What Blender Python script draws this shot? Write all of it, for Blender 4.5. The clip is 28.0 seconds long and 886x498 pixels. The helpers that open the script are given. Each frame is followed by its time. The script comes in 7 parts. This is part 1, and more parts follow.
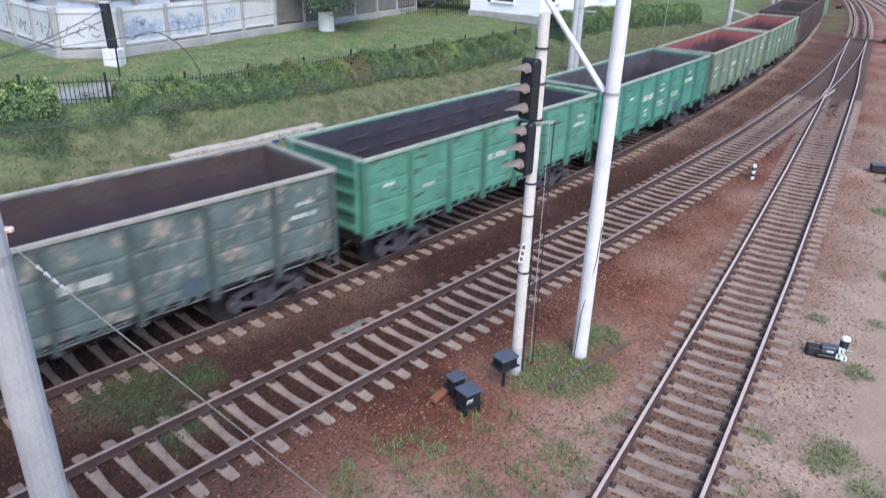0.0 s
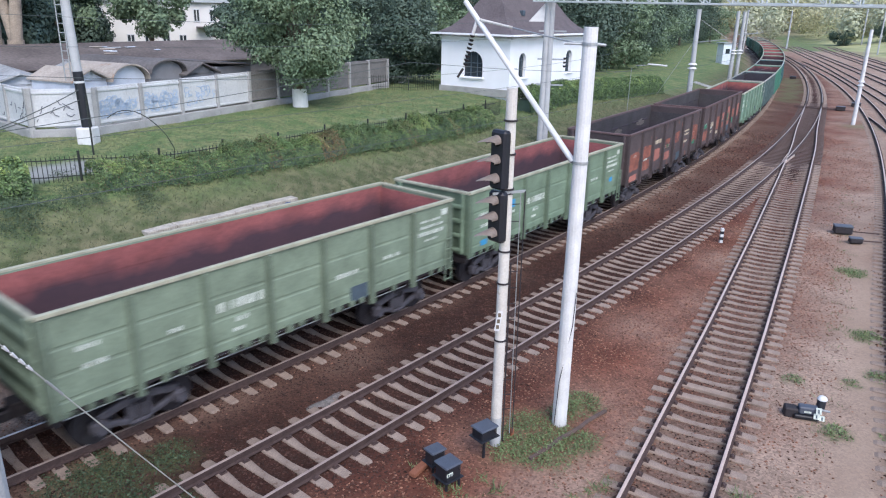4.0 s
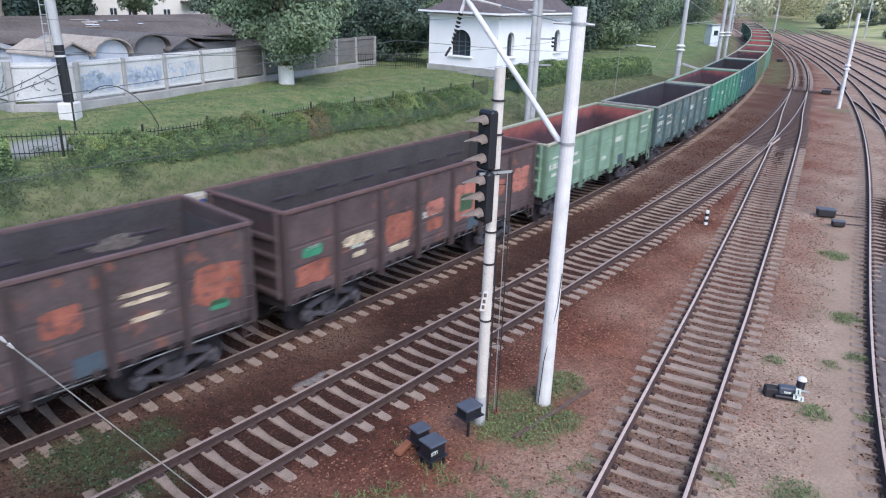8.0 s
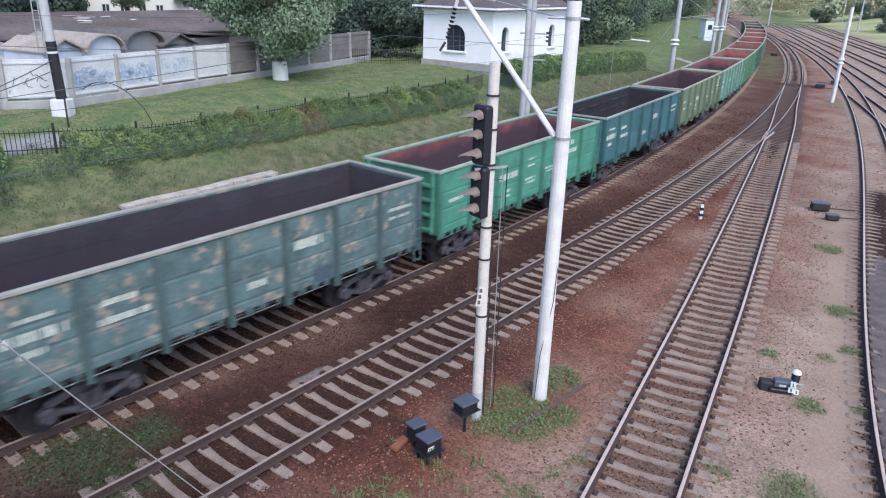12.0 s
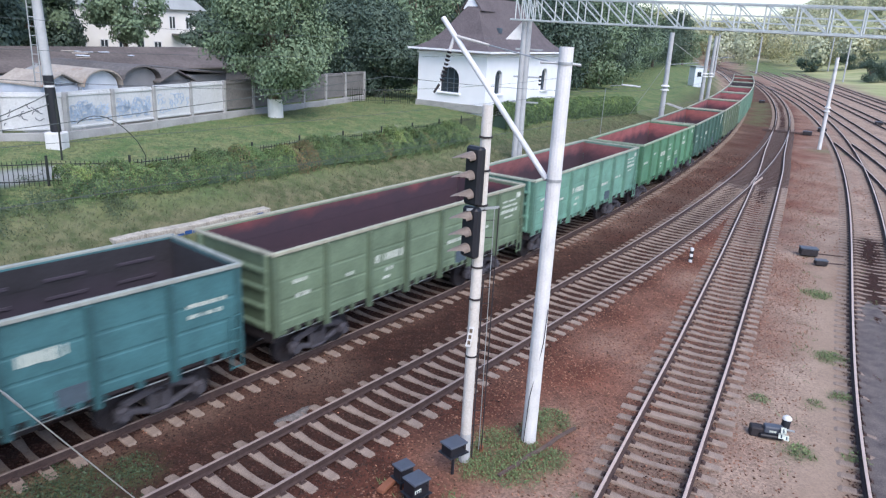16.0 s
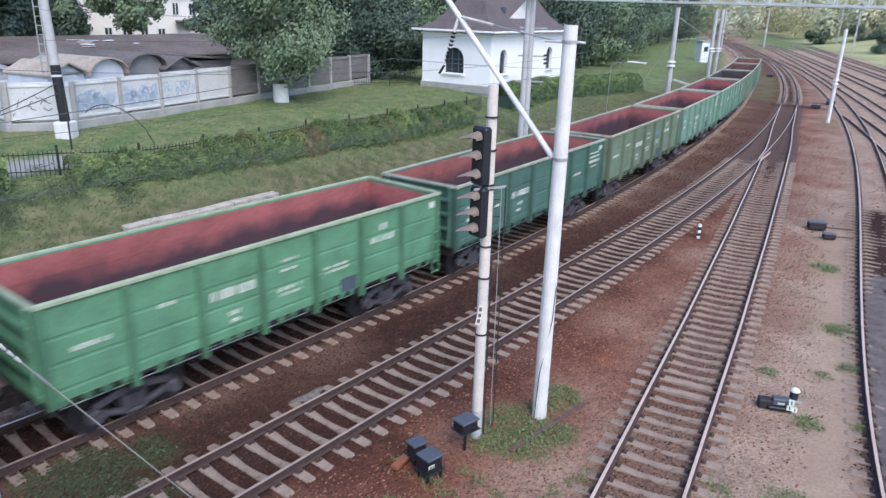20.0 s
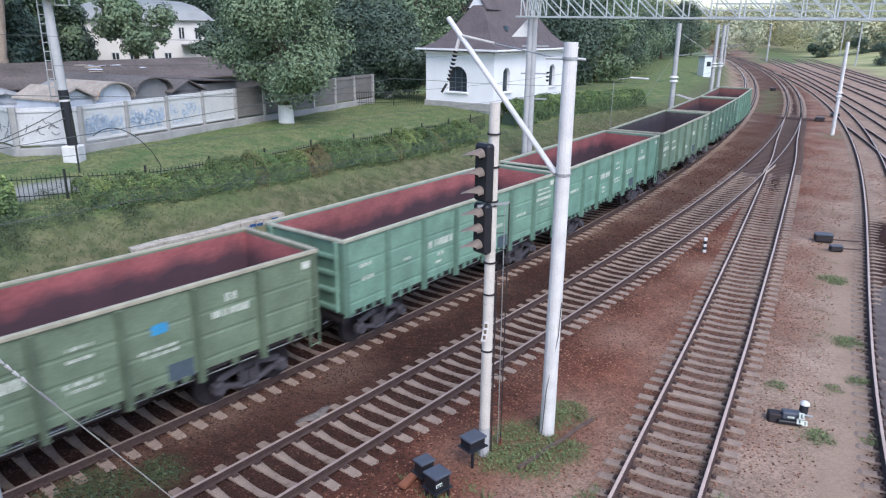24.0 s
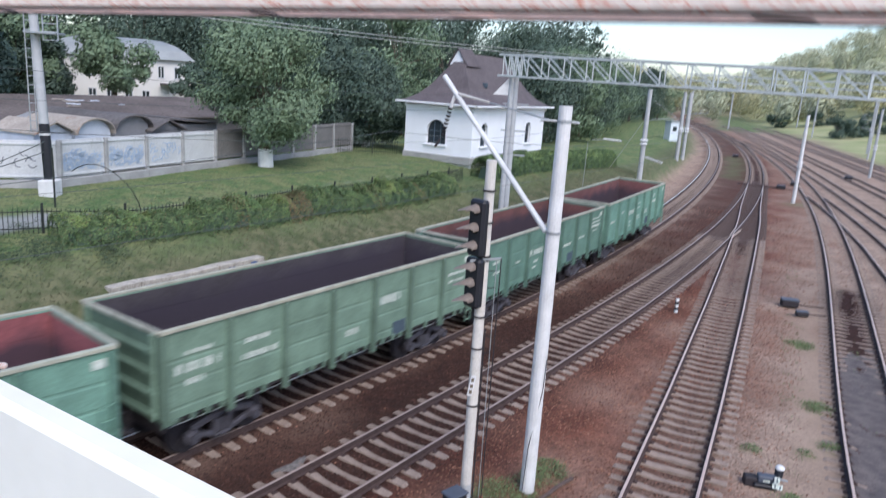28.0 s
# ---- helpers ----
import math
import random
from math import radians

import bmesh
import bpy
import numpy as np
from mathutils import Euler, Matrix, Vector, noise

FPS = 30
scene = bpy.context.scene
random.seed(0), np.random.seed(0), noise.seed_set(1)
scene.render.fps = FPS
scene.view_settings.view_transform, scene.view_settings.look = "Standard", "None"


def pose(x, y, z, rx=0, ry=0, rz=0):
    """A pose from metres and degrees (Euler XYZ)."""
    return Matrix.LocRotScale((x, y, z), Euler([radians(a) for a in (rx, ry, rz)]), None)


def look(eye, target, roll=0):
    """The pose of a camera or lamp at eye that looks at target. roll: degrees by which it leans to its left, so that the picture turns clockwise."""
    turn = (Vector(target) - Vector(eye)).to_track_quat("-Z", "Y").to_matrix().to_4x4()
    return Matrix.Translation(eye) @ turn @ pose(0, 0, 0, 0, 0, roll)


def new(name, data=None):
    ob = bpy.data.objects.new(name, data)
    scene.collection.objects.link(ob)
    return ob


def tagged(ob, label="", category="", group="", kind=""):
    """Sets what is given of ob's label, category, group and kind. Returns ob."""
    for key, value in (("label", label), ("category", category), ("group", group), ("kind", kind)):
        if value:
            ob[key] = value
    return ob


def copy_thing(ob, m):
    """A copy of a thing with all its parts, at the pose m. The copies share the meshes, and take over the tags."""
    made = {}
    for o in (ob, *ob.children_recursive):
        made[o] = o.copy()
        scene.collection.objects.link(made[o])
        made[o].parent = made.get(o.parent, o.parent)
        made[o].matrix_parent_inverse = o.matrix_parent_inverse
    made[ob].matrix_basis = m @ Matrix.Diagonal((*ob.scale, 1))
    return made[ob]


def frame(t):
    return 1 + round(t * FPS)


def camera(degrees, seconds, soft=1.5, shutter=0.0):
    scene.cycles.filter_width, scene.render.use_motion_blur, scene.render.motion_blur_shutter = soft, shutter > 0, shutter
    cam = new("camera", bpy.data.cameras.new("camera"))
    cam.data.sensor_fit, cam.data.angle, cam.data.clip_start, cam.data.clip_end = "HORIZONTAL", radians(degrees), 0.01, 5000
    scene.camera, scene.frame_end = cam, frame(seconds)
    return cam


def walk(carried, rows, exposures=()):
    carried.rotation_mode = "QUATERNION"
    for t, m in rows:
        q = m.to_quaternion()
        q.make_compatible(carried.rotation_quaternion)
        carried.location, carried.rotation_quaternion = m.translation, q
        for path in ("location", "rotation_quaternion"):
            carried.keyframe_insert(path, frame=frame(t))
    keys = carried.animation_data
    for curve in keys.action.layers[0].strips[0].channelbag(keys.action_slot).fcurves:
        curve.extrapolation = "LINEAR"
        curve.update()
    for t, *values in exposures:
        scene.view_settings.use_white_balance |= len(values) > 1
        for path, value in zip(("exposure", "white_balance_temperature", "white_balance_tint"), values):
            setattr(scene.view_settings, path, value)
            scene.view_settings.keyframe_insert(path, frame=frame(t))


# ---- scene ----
cam = camera(63.9, 28.0, soft=1.15, shutter=0.6)
PATH = [
    (0, (-0.022, -0.055, 9.143), (-0.134, 1.766, 8.325), 1.8),
    (0.5, (-0.01, -0.07, 9.156), (-0.117, 1.789, 8.428), 1.7),
    (1, (-0.021, -0.085, 9.158), (-0.139, 1.784, 8.455), 2.0),
    (1.5, (-0.009, -0.085, 9.157), (-0.129, 1.787, 8.464), 2.2),
    (2, (-0.01, -0.099, 9.154), (-0.112, 1.782, 8.484), 2.3),
    (2.5, (-0.01, -0.088, 9.143), (-0.095, 1.8, 8.488), 2.0),
    (3, (-0.007, -0.097, 9.156), (-0.075, 1.801, 8.529), 1.5),
    (3.5, (-0.002, -0.094, 9.156), (-0.055, 1.803, 8.525), 1.1),
    (5.5, (-0.002, -0.087, 9.158), (-0.058, 1.802, 8.504), 1.9),
    (6, (-0.009, -0.09, 9.153), (-0.061, 1.793, 8.483), 2.3),
    (6.5, (-0.011, -0.09, 9.162), (-0.048, 1.795, 8.493), 2.2),
    (7, (0.0, -0.089, 9.158), (-0.032, 1.795, 8.488), 1.9),
    (7.5, (-0.007, -0.082, 9.163), (-0.022, 1.797, 8.479), 2.0),
    (8, (0.002, -0.078, 9.156), (-0.011, 1.8, 8.469), 2.0),
    (8.5, (0.003, -0.08, 9.154), (-0.009, 1.796, 8.461), 2.2),
    (9, (-0.004, -0.085, 9.16), (-0.011, 1.791, 8.468), 1.9),
    (9.5, (-0.001, -0.08, 9.165), (-0.006, 1.796, 8.473), 1.9),
    (10, (0.004, -0.08, 9.162), (0.001, 1.793, 8.462), 1.9),
    (10.5, (0.003, -0.075, 9.156), (0.007, 1.799, 8.457), 2.0),
    (11, (-0.003, -0.075, 9.157), (-0.004, 1.799, 8.459), 1.9),
    (11.5, (-0.003, -0.066, 9.148), (-0.003, 1.809, 8.45), 1.8),
    (13.5, (0.005, -0.076, 9.162), (0.009, 1.798, 8.461), 2.1),
    (14, (0.01, -0.069, 9.164), (0.022, 1.81, 8.48), 1.3),
    (14.5, (0.01, -0.085, 9.164), (-0.001, 1.806, 8.513), 1.1),
    (15, (0.02, -0.086, 9.167), (0.052, 1.806, 8.521), 0.3),
    (15.5, (0.022, -0.057, 9.171), (0.059, 1.837, 8.531), 0.8),
    (16, (0.001, -0.064, 9.168), (0.022, 1.846, 8.573), 3.0),
    (16.5, (0.007, -0.099, 9.17), (0.014, 1.817, 8.596), 2.6),
    (17, (0.009, -0.095, 9.166), (0.0, 1.819, 8.586), 1.2),
    (17.5, (0.013, -0.118, 9.169), (0.011, 1.789, 8.568), 1.6),
    (18, (0.001, -0.142, 9.164), (-0.007, 1.76, 8.545), 2.3),
    (18.5, (0.002, -0.069, 9.16), (0.016, 1.823, 8.509), 1.8),
    (19, (-0.001, -0.072, 9.171), (-0.009, 1.823, 8.529), 1.3),
    (19.5, (0.001, -0.05, 9.155), (-0.024, 1.833, 8.48), 1.5),
    (20, (-0.014, -0.241, 9.184), (-0.013, 1.653, 8.54), 1.7),
    (20.5, (-0.01, -0.241, 9.181), (0.048, 1.669, 8.591), 2.5),
    (22.5, (0.007, -0.242, 9.185), (-0.072, 1.655, 8.556), -1.1),
    (23, (0.012, -0.22, 9.18), (-0.037, 1.679, 8.556), -0.1),
    (23.5, (0.026, -0.232, 9.18), (0.075, 1.671, 8.569), 1.2),
    (24, (0.033, -0.282, 9.176), (0.014, 1.627, 8.58), 0.7),
    (24.5, (0.028, -0.261, 9.193), (0.005, 1.632, 8.546), 0.1),
    (25, (-0.009, -0.254, 9.178), (-0.046, 1.639, 8.534), -0.5),
    (25.5, (-0.034, -0.271, 9.162), (-0.16, 1.619, 8.521), 2.5),
    (26, (-0.029, -0.311, 9.176), (-0.104, 1.584, 8.541), 1.5),
    (26.5, (-0.065, -0.307, 9.178), (-0.103, 1.598, 8.57), 3.2),
    (27, (-0.175, -0.294, 9.182), (-0.066, 1.618, 8.605), 1.7),
    (27.5, (-0.309, -0.308, 9.193), (-0.271, 1.611, 8.632), 2.1),
    (28, (-0.524, -0.369, 9.258), (-0.449, 1.576, 8.799), 3.8),
]
walk(cam, [(t, look(eye, target, roll)) for t, eye, target, roll in PATH], [(0.0, 1.14, 6210, 12), (2.0, 1.22, 6210, 12), (3.2, 1.04, 6210, 12), (12.0, 1.0, 6210, 12), (18.0, 1.06, 6210, 12), (23.0, 0.94, 6210, 12), (26.0, 0.97, 6210, 12), (27.3, 0.97, 6210, 12), (28.0, 0.82, 6210, 12)])

# ---- light ----
world = bpy.data.worlds.new("evening_sky")
scene.world = world
world.use_nodes = True
wn, wl = world.node_tree.nodes, world.node_tree.links
sky = wn.new("ShaderNodeTexSky")
sky.sky_type, sky.sun_disc = "NISHITA", False
sky.sun_elevation, sky.sun_rotation = radians(48), radians(160)
sky.altitude, sky.air_density, sky.dust_density, sky.ozone_density = 150, 1.0, 1.5, 1.0
wl.new(sky.outputs[0], wn["Background"].inputs[0])
wn["Background"].inputs[1].default_value = 0.14
sun = new("sun", bpy.data.lights.new("sun", "SUN"))
sun.data.energy, sun.data.angle, sun.data.color = 1.3, radians(35), (1.0, 0.94, 0.87)
sun.matrix_world = look((0, 0, 40), (-40 * math.sin(radians(160)), -40 * math.cos(radians(160)), 40 - 40 * math.tan(radians(48))))

# ---- materials ----
MATS = {}


def srgb(r, g, b, gain=1.0):
    f = lambda c: (c / 255 / 12.92 if c < 10 else ((c / 255 + 0.055) / 1.055) ** 2.4) * gain
    return (f(r), f(g), f(b), 1.0)


def material(name, color, rough=0.8, metal=0.0, scale=6.0, amount=0.25, bump=0.15, fine=40.0, color2=None, spec=0.4, by_object=False, rust=None, rust_at=0.6, island=0.0, streak=None):
    """A surface with two scales of variation: stains of size 1/scale and grain of size 1/fine, in metres."""
    m = bpy.data.materials.new(name)
    m.use_nodes = True
    n, l = m.node_tree.nodes, m.node_tree.links
    b = n["Principled BSDF"]
    b.inputs["Roughness"].default_value, b.inputs["Metallic"].default_value = rough, metal
    b.inputs["Specular IOR Level"].default_value = spec
    tc = n.new("ShaderNodeTexCoord")
    big, small = n.new("ShaderNodeTexNoise"), n.new("ShaderNodeTexNoise")
    for t, s, d in ((big, scale, 5), (small, fine, 4)):
        t.inputs["Scale"].default_value, t.inputs["Detail"].default_value = s, d
        l.new(tc.outputs["Object"], t.inputs["Vector"])
    mixn = n.new("ShaderNodeMix")
    mixn.data_type = "RGBA"
    c2 = color2 or tuple(c * (1 - 0.75 * amount) for c in color[:3]) + (1,)
    mixn.inputs[6].default_value, mixn.inputs[7].default_value = color, c2
    ramp = n.new("ShaderNodeMapRange")
    ramp.inputs[1].default_value, ramp.inputs[2].default_value = 0.35, 0.68
    l.new(big.outputs[0], ramp.inputs[0])
    l.new(ramp.outputs[0], mixn.inputs[0])
    out = mixn.outputs[2]
    if by_object:
        info = n.new("ShaderNodeObjectInfo")
        l.new(info.outputs["Color"], mixn.inputs[6])
        dark = n.new("ShaderNodeMix")
        dark.data_type, dark.blend_type = "RGBA", "MULTIPLY"
        dark.inputs[0].default_value = 1.0
        dark.inputs[7].default_value = (1 - amount, 1 - amount, 1 - amount, 1)
        l.new(info.outputs["Color"], dark.inputs[6])
        l.new(dark.outputs[2], mixn.inputs[7])
    if rust:
        rn, rr, rm = n.new("ShaderNodeTexNoise"), n.new("ShaderNodeMapRange"), n.new("ShaderNodeMix")
        rn.inputs["Scale"].default_value, rn.inputs["Detail"].default_value, rn.inputs["Roughness"].default_value = scale * 1.7, 8, 0.65
        if streak:
            mp = n.new("ShaderNodeMapping")
            mp.inputs["Scale"].default_value = streak
            l.new(tc.outputs["Object"], mp.inputs["Vector"])
            l.new(mp.outputs[0], rn.inputs["Vector"])
        else:
            l.new(tc.outputs["Object"], rn.inputs["Vector"])
        rr.inputs[1].default_value, rr.inputs[2].default_value = rust_at, rust_at + 0.1
        l.new(rn.outputs[0], rr.inputs[0])
        rm.data_type = "RGBA"
        rm.inputs[7].default_value = rust
        l.new(rr.outputs[0], rm.inputs[0])
        l.new(out, rm.inputs[6])
        out = rm.outputs[2]
    if island:
        geo, hsv = n.new("ShaderNodeNewGeometry"), n.new("ShaderNodeHueSaturation")
        mr = n.new("ShaderNodeMapRange")
        mr.inputs[3].default_value, mr.inputs[4].default_value = 1 - island, 1 + island
        l.new(geo.outputs["Random Per Island"], mr.inputs[0])
        l.new(mr.outputs[0], hsv.inputs["Value"])
        l.new(out, hsv.inputs["Color"])
        out = hsv.outputs[0]
    grain = n.new("ShaderNodeMix")
    grain.data_type, grain.blend_type = "RGBA", "OVERLAY"
    grain.inputs[0].default_value = min(1.0, amount * 1.2)
    l.new(out, grain.inputs[6])
    l.new(small.outputs[0], grain.inputs[7])
    l.new(grain.outputs[2], b.inputs["Base Color"])
    if bump:
        bp = n.new("ShaderNodeBump")
        bp.inputs["Strength"].default_value, bp.inputs["Distance"].default_value = bump, 0.02
        l.new(small.outputs[0], bp.inputs["Height"])
        l.new(bp.outputs[0], b.inputs["Normal"])
    MATS[name] = m
    return m


white_paint = material("white_painted_concrete", srgb(214, 214, 216), 0.75, scale=2.5, amount=0.22, fine=30)
grey_concrete = material("weathered_concrete", srgb(168, 168, 166), 0.85, scale=1.5, amount=0.3, fine=25)
warm_concrete = material("crumbling_warm_concrete", srgb(186, 179, 168), 0.92, scale=3.5, amount=0.45, fine=22, bump=0.5, rust=srgb(126, 118, 100), rust_at=0.6)
pole_grey = material("grey_pole_concrete", srgb(176, 178, 182), 0.8, scale=3, amount=0.2, fine=45)
sleeper_mat = material("sleeper_concrete", srgb(150, 133, 122), 0.9, scale=2.2, amount=0.4, fine=40, bump=0.3, rust=srgb(112, 88, 79), rust_at=0.575)
joint_timber = material("weathered_grey_timber", srgb(156, 138, 126), 0.9, scale=3, amount=0.4, fine=70, bump=0.4)
aged_white = material("aged_off_white_paint", srgb(206, 201, 196), 0.75, scale=2.5, amount=0.22, fine=30, rust=srgb(152, 138, 126), rust_at=0.64)
wood_mat = material("tarred_timber", srgb(100, 84, 79), 0.9, scale=4, amount=0.45, fine=60, bump=0.4)
rail_side = material("rusty_rail_steel", srgb(86, 70, 68), 0.75, 0.3, scale=8, amount=0.35, fine=60)
rail_top = material("polished_rail_head", srgb(200, 178, 168), 0.4, 0.1, scale=3, amount=0.2, fine=50, bump=0.03)
# white base colour stands in for the sky's glint on the far rail
rail_sky_glint = material("bright_rail_head", srgb(240, 240, 242), 0.3, 0.0, scale=3, amount=0.08, fine=50, bump=0.02)
rail_dull = material("dull_rail_head", srgb(164, 146, 140), 0.42, 0.1, scale=3, amount=0.25, fine=50, bump=0.05)
steel_dark = material("dark_fittings", srgb(58, 54, 58), 0.7, 0.3, scale=6, amount=0.3)
black_paint = material("black_enamel", srgb(34, 36, 44), 0.45, scale=5, amount=0.2, fine=60, bump=0.05)
lid_paint = material("slate_grey_enamel", srgb(78, 84, 97), 0.5, scale=5, amount=0.2, fine=60, bump=0.05)
visor_mat = material("dusty_visor_metal", srgb(134, 122, 115), 0.6, 0.2, scale=9, amount=0.3)
lens_mat = material("dark_signal_glass", srgb(28, 28, 34), 0.15, 0.0, amount=0.05, bump=0)
galv = material("galvanised_steel", srgb(168, 172, 176), 0.55, 0.5, scale=5, amount=0.2)
truss_paint = material("silver_truss_paint", srgb(188, 194, 196), 0.6, 0.2, scale=2, amount=0.2, rust=srgb(140, 120, 104), rust_at=0.66)
wire_mat = material("cable_aluminium", srgb(176, 178, 176), 0.55, 0.4, amount=0.1, bump=0)
wire_dark = material("dark_overhead_wire", srgb(92, 98, 98), 0.6, 0.4, amount=0.1, bump=0)
wagon_paint = material("wagon_paint", (0.3, 0.5, 0.4, 1), 0.62, scale=1.3, amount=0.28, fine=18, bump=0.12, by_object=True, rust=srgb(92, 72, 66), rust_at=0.70)
wagon_peel = material("peeling_wagon_paint", (0.3, 0.5, 0.4, 1), 0.75, scale=1.7, amount=0.35, fine=14, bump=0.2, by_object=True, rust=srgb(150, 140, 130), rust_at=0.54)
wagon_rust = material("rust_mottled_wagon_paint", (0.3, 0.5, 0.4, 1), 0.75, scale=1.2, amount=0.35, fine=14, bump=0.2, by_object=True, rust=srgb(120, 82, 72), rust_at=0.56)
wagon_scrape = material("scraped_wagon_paint", (0.3, 0.5, 0.4, 1), 0.7, scale=1.5, amount=0.25, fine=16, bump=0.2, by_object=True, rust=srgb(70, 74, 60), rust_at=0.555, streak=(0.45, 1.0, 2.6))
wagon_rim = material("wagon_rim_paint", (0.3, 0.5, 0.4, 1), 0.7, scale=2.5, amount=0.25, fine=22, bump=0.1, by_object=True, rust=srgb(120, 100, 92), rust_at=0.62)
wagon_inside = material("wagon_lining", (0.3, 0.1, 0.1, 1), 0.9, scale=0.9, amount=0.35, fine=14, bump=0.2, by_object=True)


def dust_up(m, low, high, colour):
    """Coal dust clinging to the lower part of a lining, with an uneven upper edge; the object's alpha raises it."""
    n, l = m.node_tree.nodes, m.node_tree.links
    b = n["Principled BSDF"]
    src = b.inputs["Base Color"].links[0].from_socket
    tc, sep, noise, add, mr, mx = n.new("ShaderNodeTexCoord"), n.new("ShaderNodeSeparateXYZ"), n.new("ShaderNodeTexNoise"), n.new("ShaderNodeMath"), n.new("ShaderNodeMapRange"), n.new("ShaderNodeMix")
    l.new(tc.outputs["Object"], sep.inputs[0])
    noise.inputs["Scale"].default_value, noise.inputs["Detail"].default_value = 1.1, 6
    l.new(tc.outputs["Object"], noise.inputs["Vector"])
    l.new(sep.outputs[2], add.inputs[0])
    l.new(noise.outputs[0], add.inputs[1])
    mr.inputs[1].default_value, mr.inputs[2].default_value, mr.inputs[3].default_value, mr.inputs[4].default_value = low, high, 0.88, 0.0
    info, less = n.new("ShaderNodeObjectInfo"), n.new("ShaderNodeMath")
    less.operation = "SUBTRACT"
    l.new(add.outputs[0], less.inputs[0])
    l.new(info.outputs["Alpha"], less.inputs[1])
    l.new(less.outputs[0], mr.inputs[0])
    mx.data_type = "RGBA"
    mx.inputs[7].default_value = colour
    l.new(mr.outputs[0], mx.inputs[0])
    l.new(src, mx.inputs[6])
    l.new(mx.outputs[2], b.inputs["Base Color"])


dust_up(wagon_inside, 2.75, 3.25, srgb(60, 54, 65))
coal_gravel = material("coal_dusted_gravel", srgb(108, 99, 97), 0.9, scale=2.2, amount=0.5, fine=30, bump=0.6, color2=srgb(80, 74, 75))
coal_mat = material("coal_dust", srgb(58, 52, 56), 0.95, scale=2, amount=0.4, fine=25, bump=0.5)
bogie_mat = material("bogie_steel", srgb(84, 82, 90), 0.75, 0.2, scale=6, amount=0.4, rust=srgb(72, 54, 50), rust_at=0.6)
wheel_mat = material("wheel_steel", srgb(66, 64, 70), 0.5, 0.6, scale=6, amount=0.3)
stencil_mat = material("white_stencil_paint", srgb(206, 214, 206), 0.7, scale=9, amount=0.45, bump=0)
stencil_dark = material("grey_panel_paint", srgb(74, 88, 100), 0.7, scale=6, amount=0.2)
patch_orange = material("orange_primer_patch", srgb(158, 98, 84), 0.8, scale=2.2, amount=0.6, rust=srgb(92, 70, 74), rust_at=0.55)
patch_green = material("green_overpaint", srgb(64, 140, 108), 0.8, scale=5, amount=0.35)
patch_pink = material("pale_pink_primer", srgb(180, 118, 106), 0.8, scale=2.2, amount=0.5, rust=srgb(110, 80, 80), rust_at=0.57)
patch_cream = material("worn_cream_lettering", srgb(204, 190, 166), 0.8, scale=3.5, amount=0.5, rust=srgb(104, 86, 88), rust_at=0.54)
patch_blue = material("blue_mark_paint", srgb(62, 146, 196), 0.7, scale=6, amount=0.2)
house_white = material("whitewash", srgb(238, 240, 246), 0.85, scale=0.9, amount=0.08, fine=18, bump=0.1)
roof_brown = material("brown_roof_tile", srgb(100, 92, 95), 0.85, scale=1.2, amount=0.3, fine=9, bump=0.5)
glass_dark = material("dark_window_glass", srgb(52, 60, 66), 0.12, amount=0.1, bump=0)
frame_white = material("white_window_frame", srgb(205, 208, 212), 0.6, amount=0.1)
panel_mat = material("whitewashed_fence_panel", srgb(196, 198, 202), 0.9, scale=0.8, amount=0.2, fine=14, bump=0.2, rust=srgb(150, 148, 147), rust_at=0.6)
post_mat = material("fence_post_concrete", srgb(164, 164, 165), 0.9, scale=2, amount=0.3)
panel_grey = material("unpainted_fence_panel", srgb(118, 116, 116), 0.9, scale=0.8, amount=0.34, fine=14, bump=0.2)
tan_roof = material("tan_rusted_roof_sheet", srgb(174, 164, 154), 0.8, scale=0.9, amount=0.3, fine=9, bump=0.3, rust=srgb(156, 124, 104), rust_at=0.6)
graffiti = material("blue_grey_graffiti", srgb(170, 186, 208), 0.7, scale=4, amount=0.2, bump=0)
graffiti_dark = material("dark_graffiti", srgb(116, 118, 128), 0.7, scale=4, amount=0.2, bump=0)
shed_wall = material("pale_garage_wall", srgb(206, 212, 222), 0.85, scale=0.9, amount=0.3)
slate = material("old_slate_roof", srgb(168, 170, 172), 0.9, scale=0.7, amount=0.45, fine=8, bump=0.4, rust=srgb(164, 150, 142), rust_at=0.6)
shed_grey = material("grey_garage_wall", srgb(138, 138, 142), 0.9, scale=0.9, amount=0.3)
# far leaves are paled: air haze is put into their colour
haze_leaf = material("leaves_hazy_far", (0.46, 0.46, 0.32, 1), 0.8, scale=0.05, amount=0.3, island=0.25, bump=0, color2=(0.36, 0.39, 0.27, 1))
slate_dark = material("dark_felt_roof", srgb(106, 102, 102), 0.92, scale=0.5, amount=0.4, fine=7, bump=0.3)
felt_brown = material("brown_felt_roof", srgb(110, 101, 98), 0.92, scale=0.4, amount=0.5, fine=6, bump=0.4, rust=srgb(140, 120, 108), rust_at=0.66)
red_roof = material("faded_red_roof_sheet", srgb(150, 108, 104), 0.85, scale=0.6, amount=0.35, fine=7, bump=0.3)
tin_grey = material("grey_tin_roof", srgb(164, 168, 168), 0.5, 0.3, scale=0.8, amount=0.25)
plaster = material("white_plaster", srgb(224, 222, 220), 0.9, scale=0.5, amount=0.16)
iron_black = material("black_fence_iron", srgb(50, 54, 52), 0.65, 0.2, amount=0.25)
blue_paint = material("pale_blue_paint", srgb(214, 224, 234), 0.7, scale=3, amount=0.2)
deep_blue = material("blue_enamel_sign", srgb(48, 84, 140), 0.6, scale=6, amount=0.2)
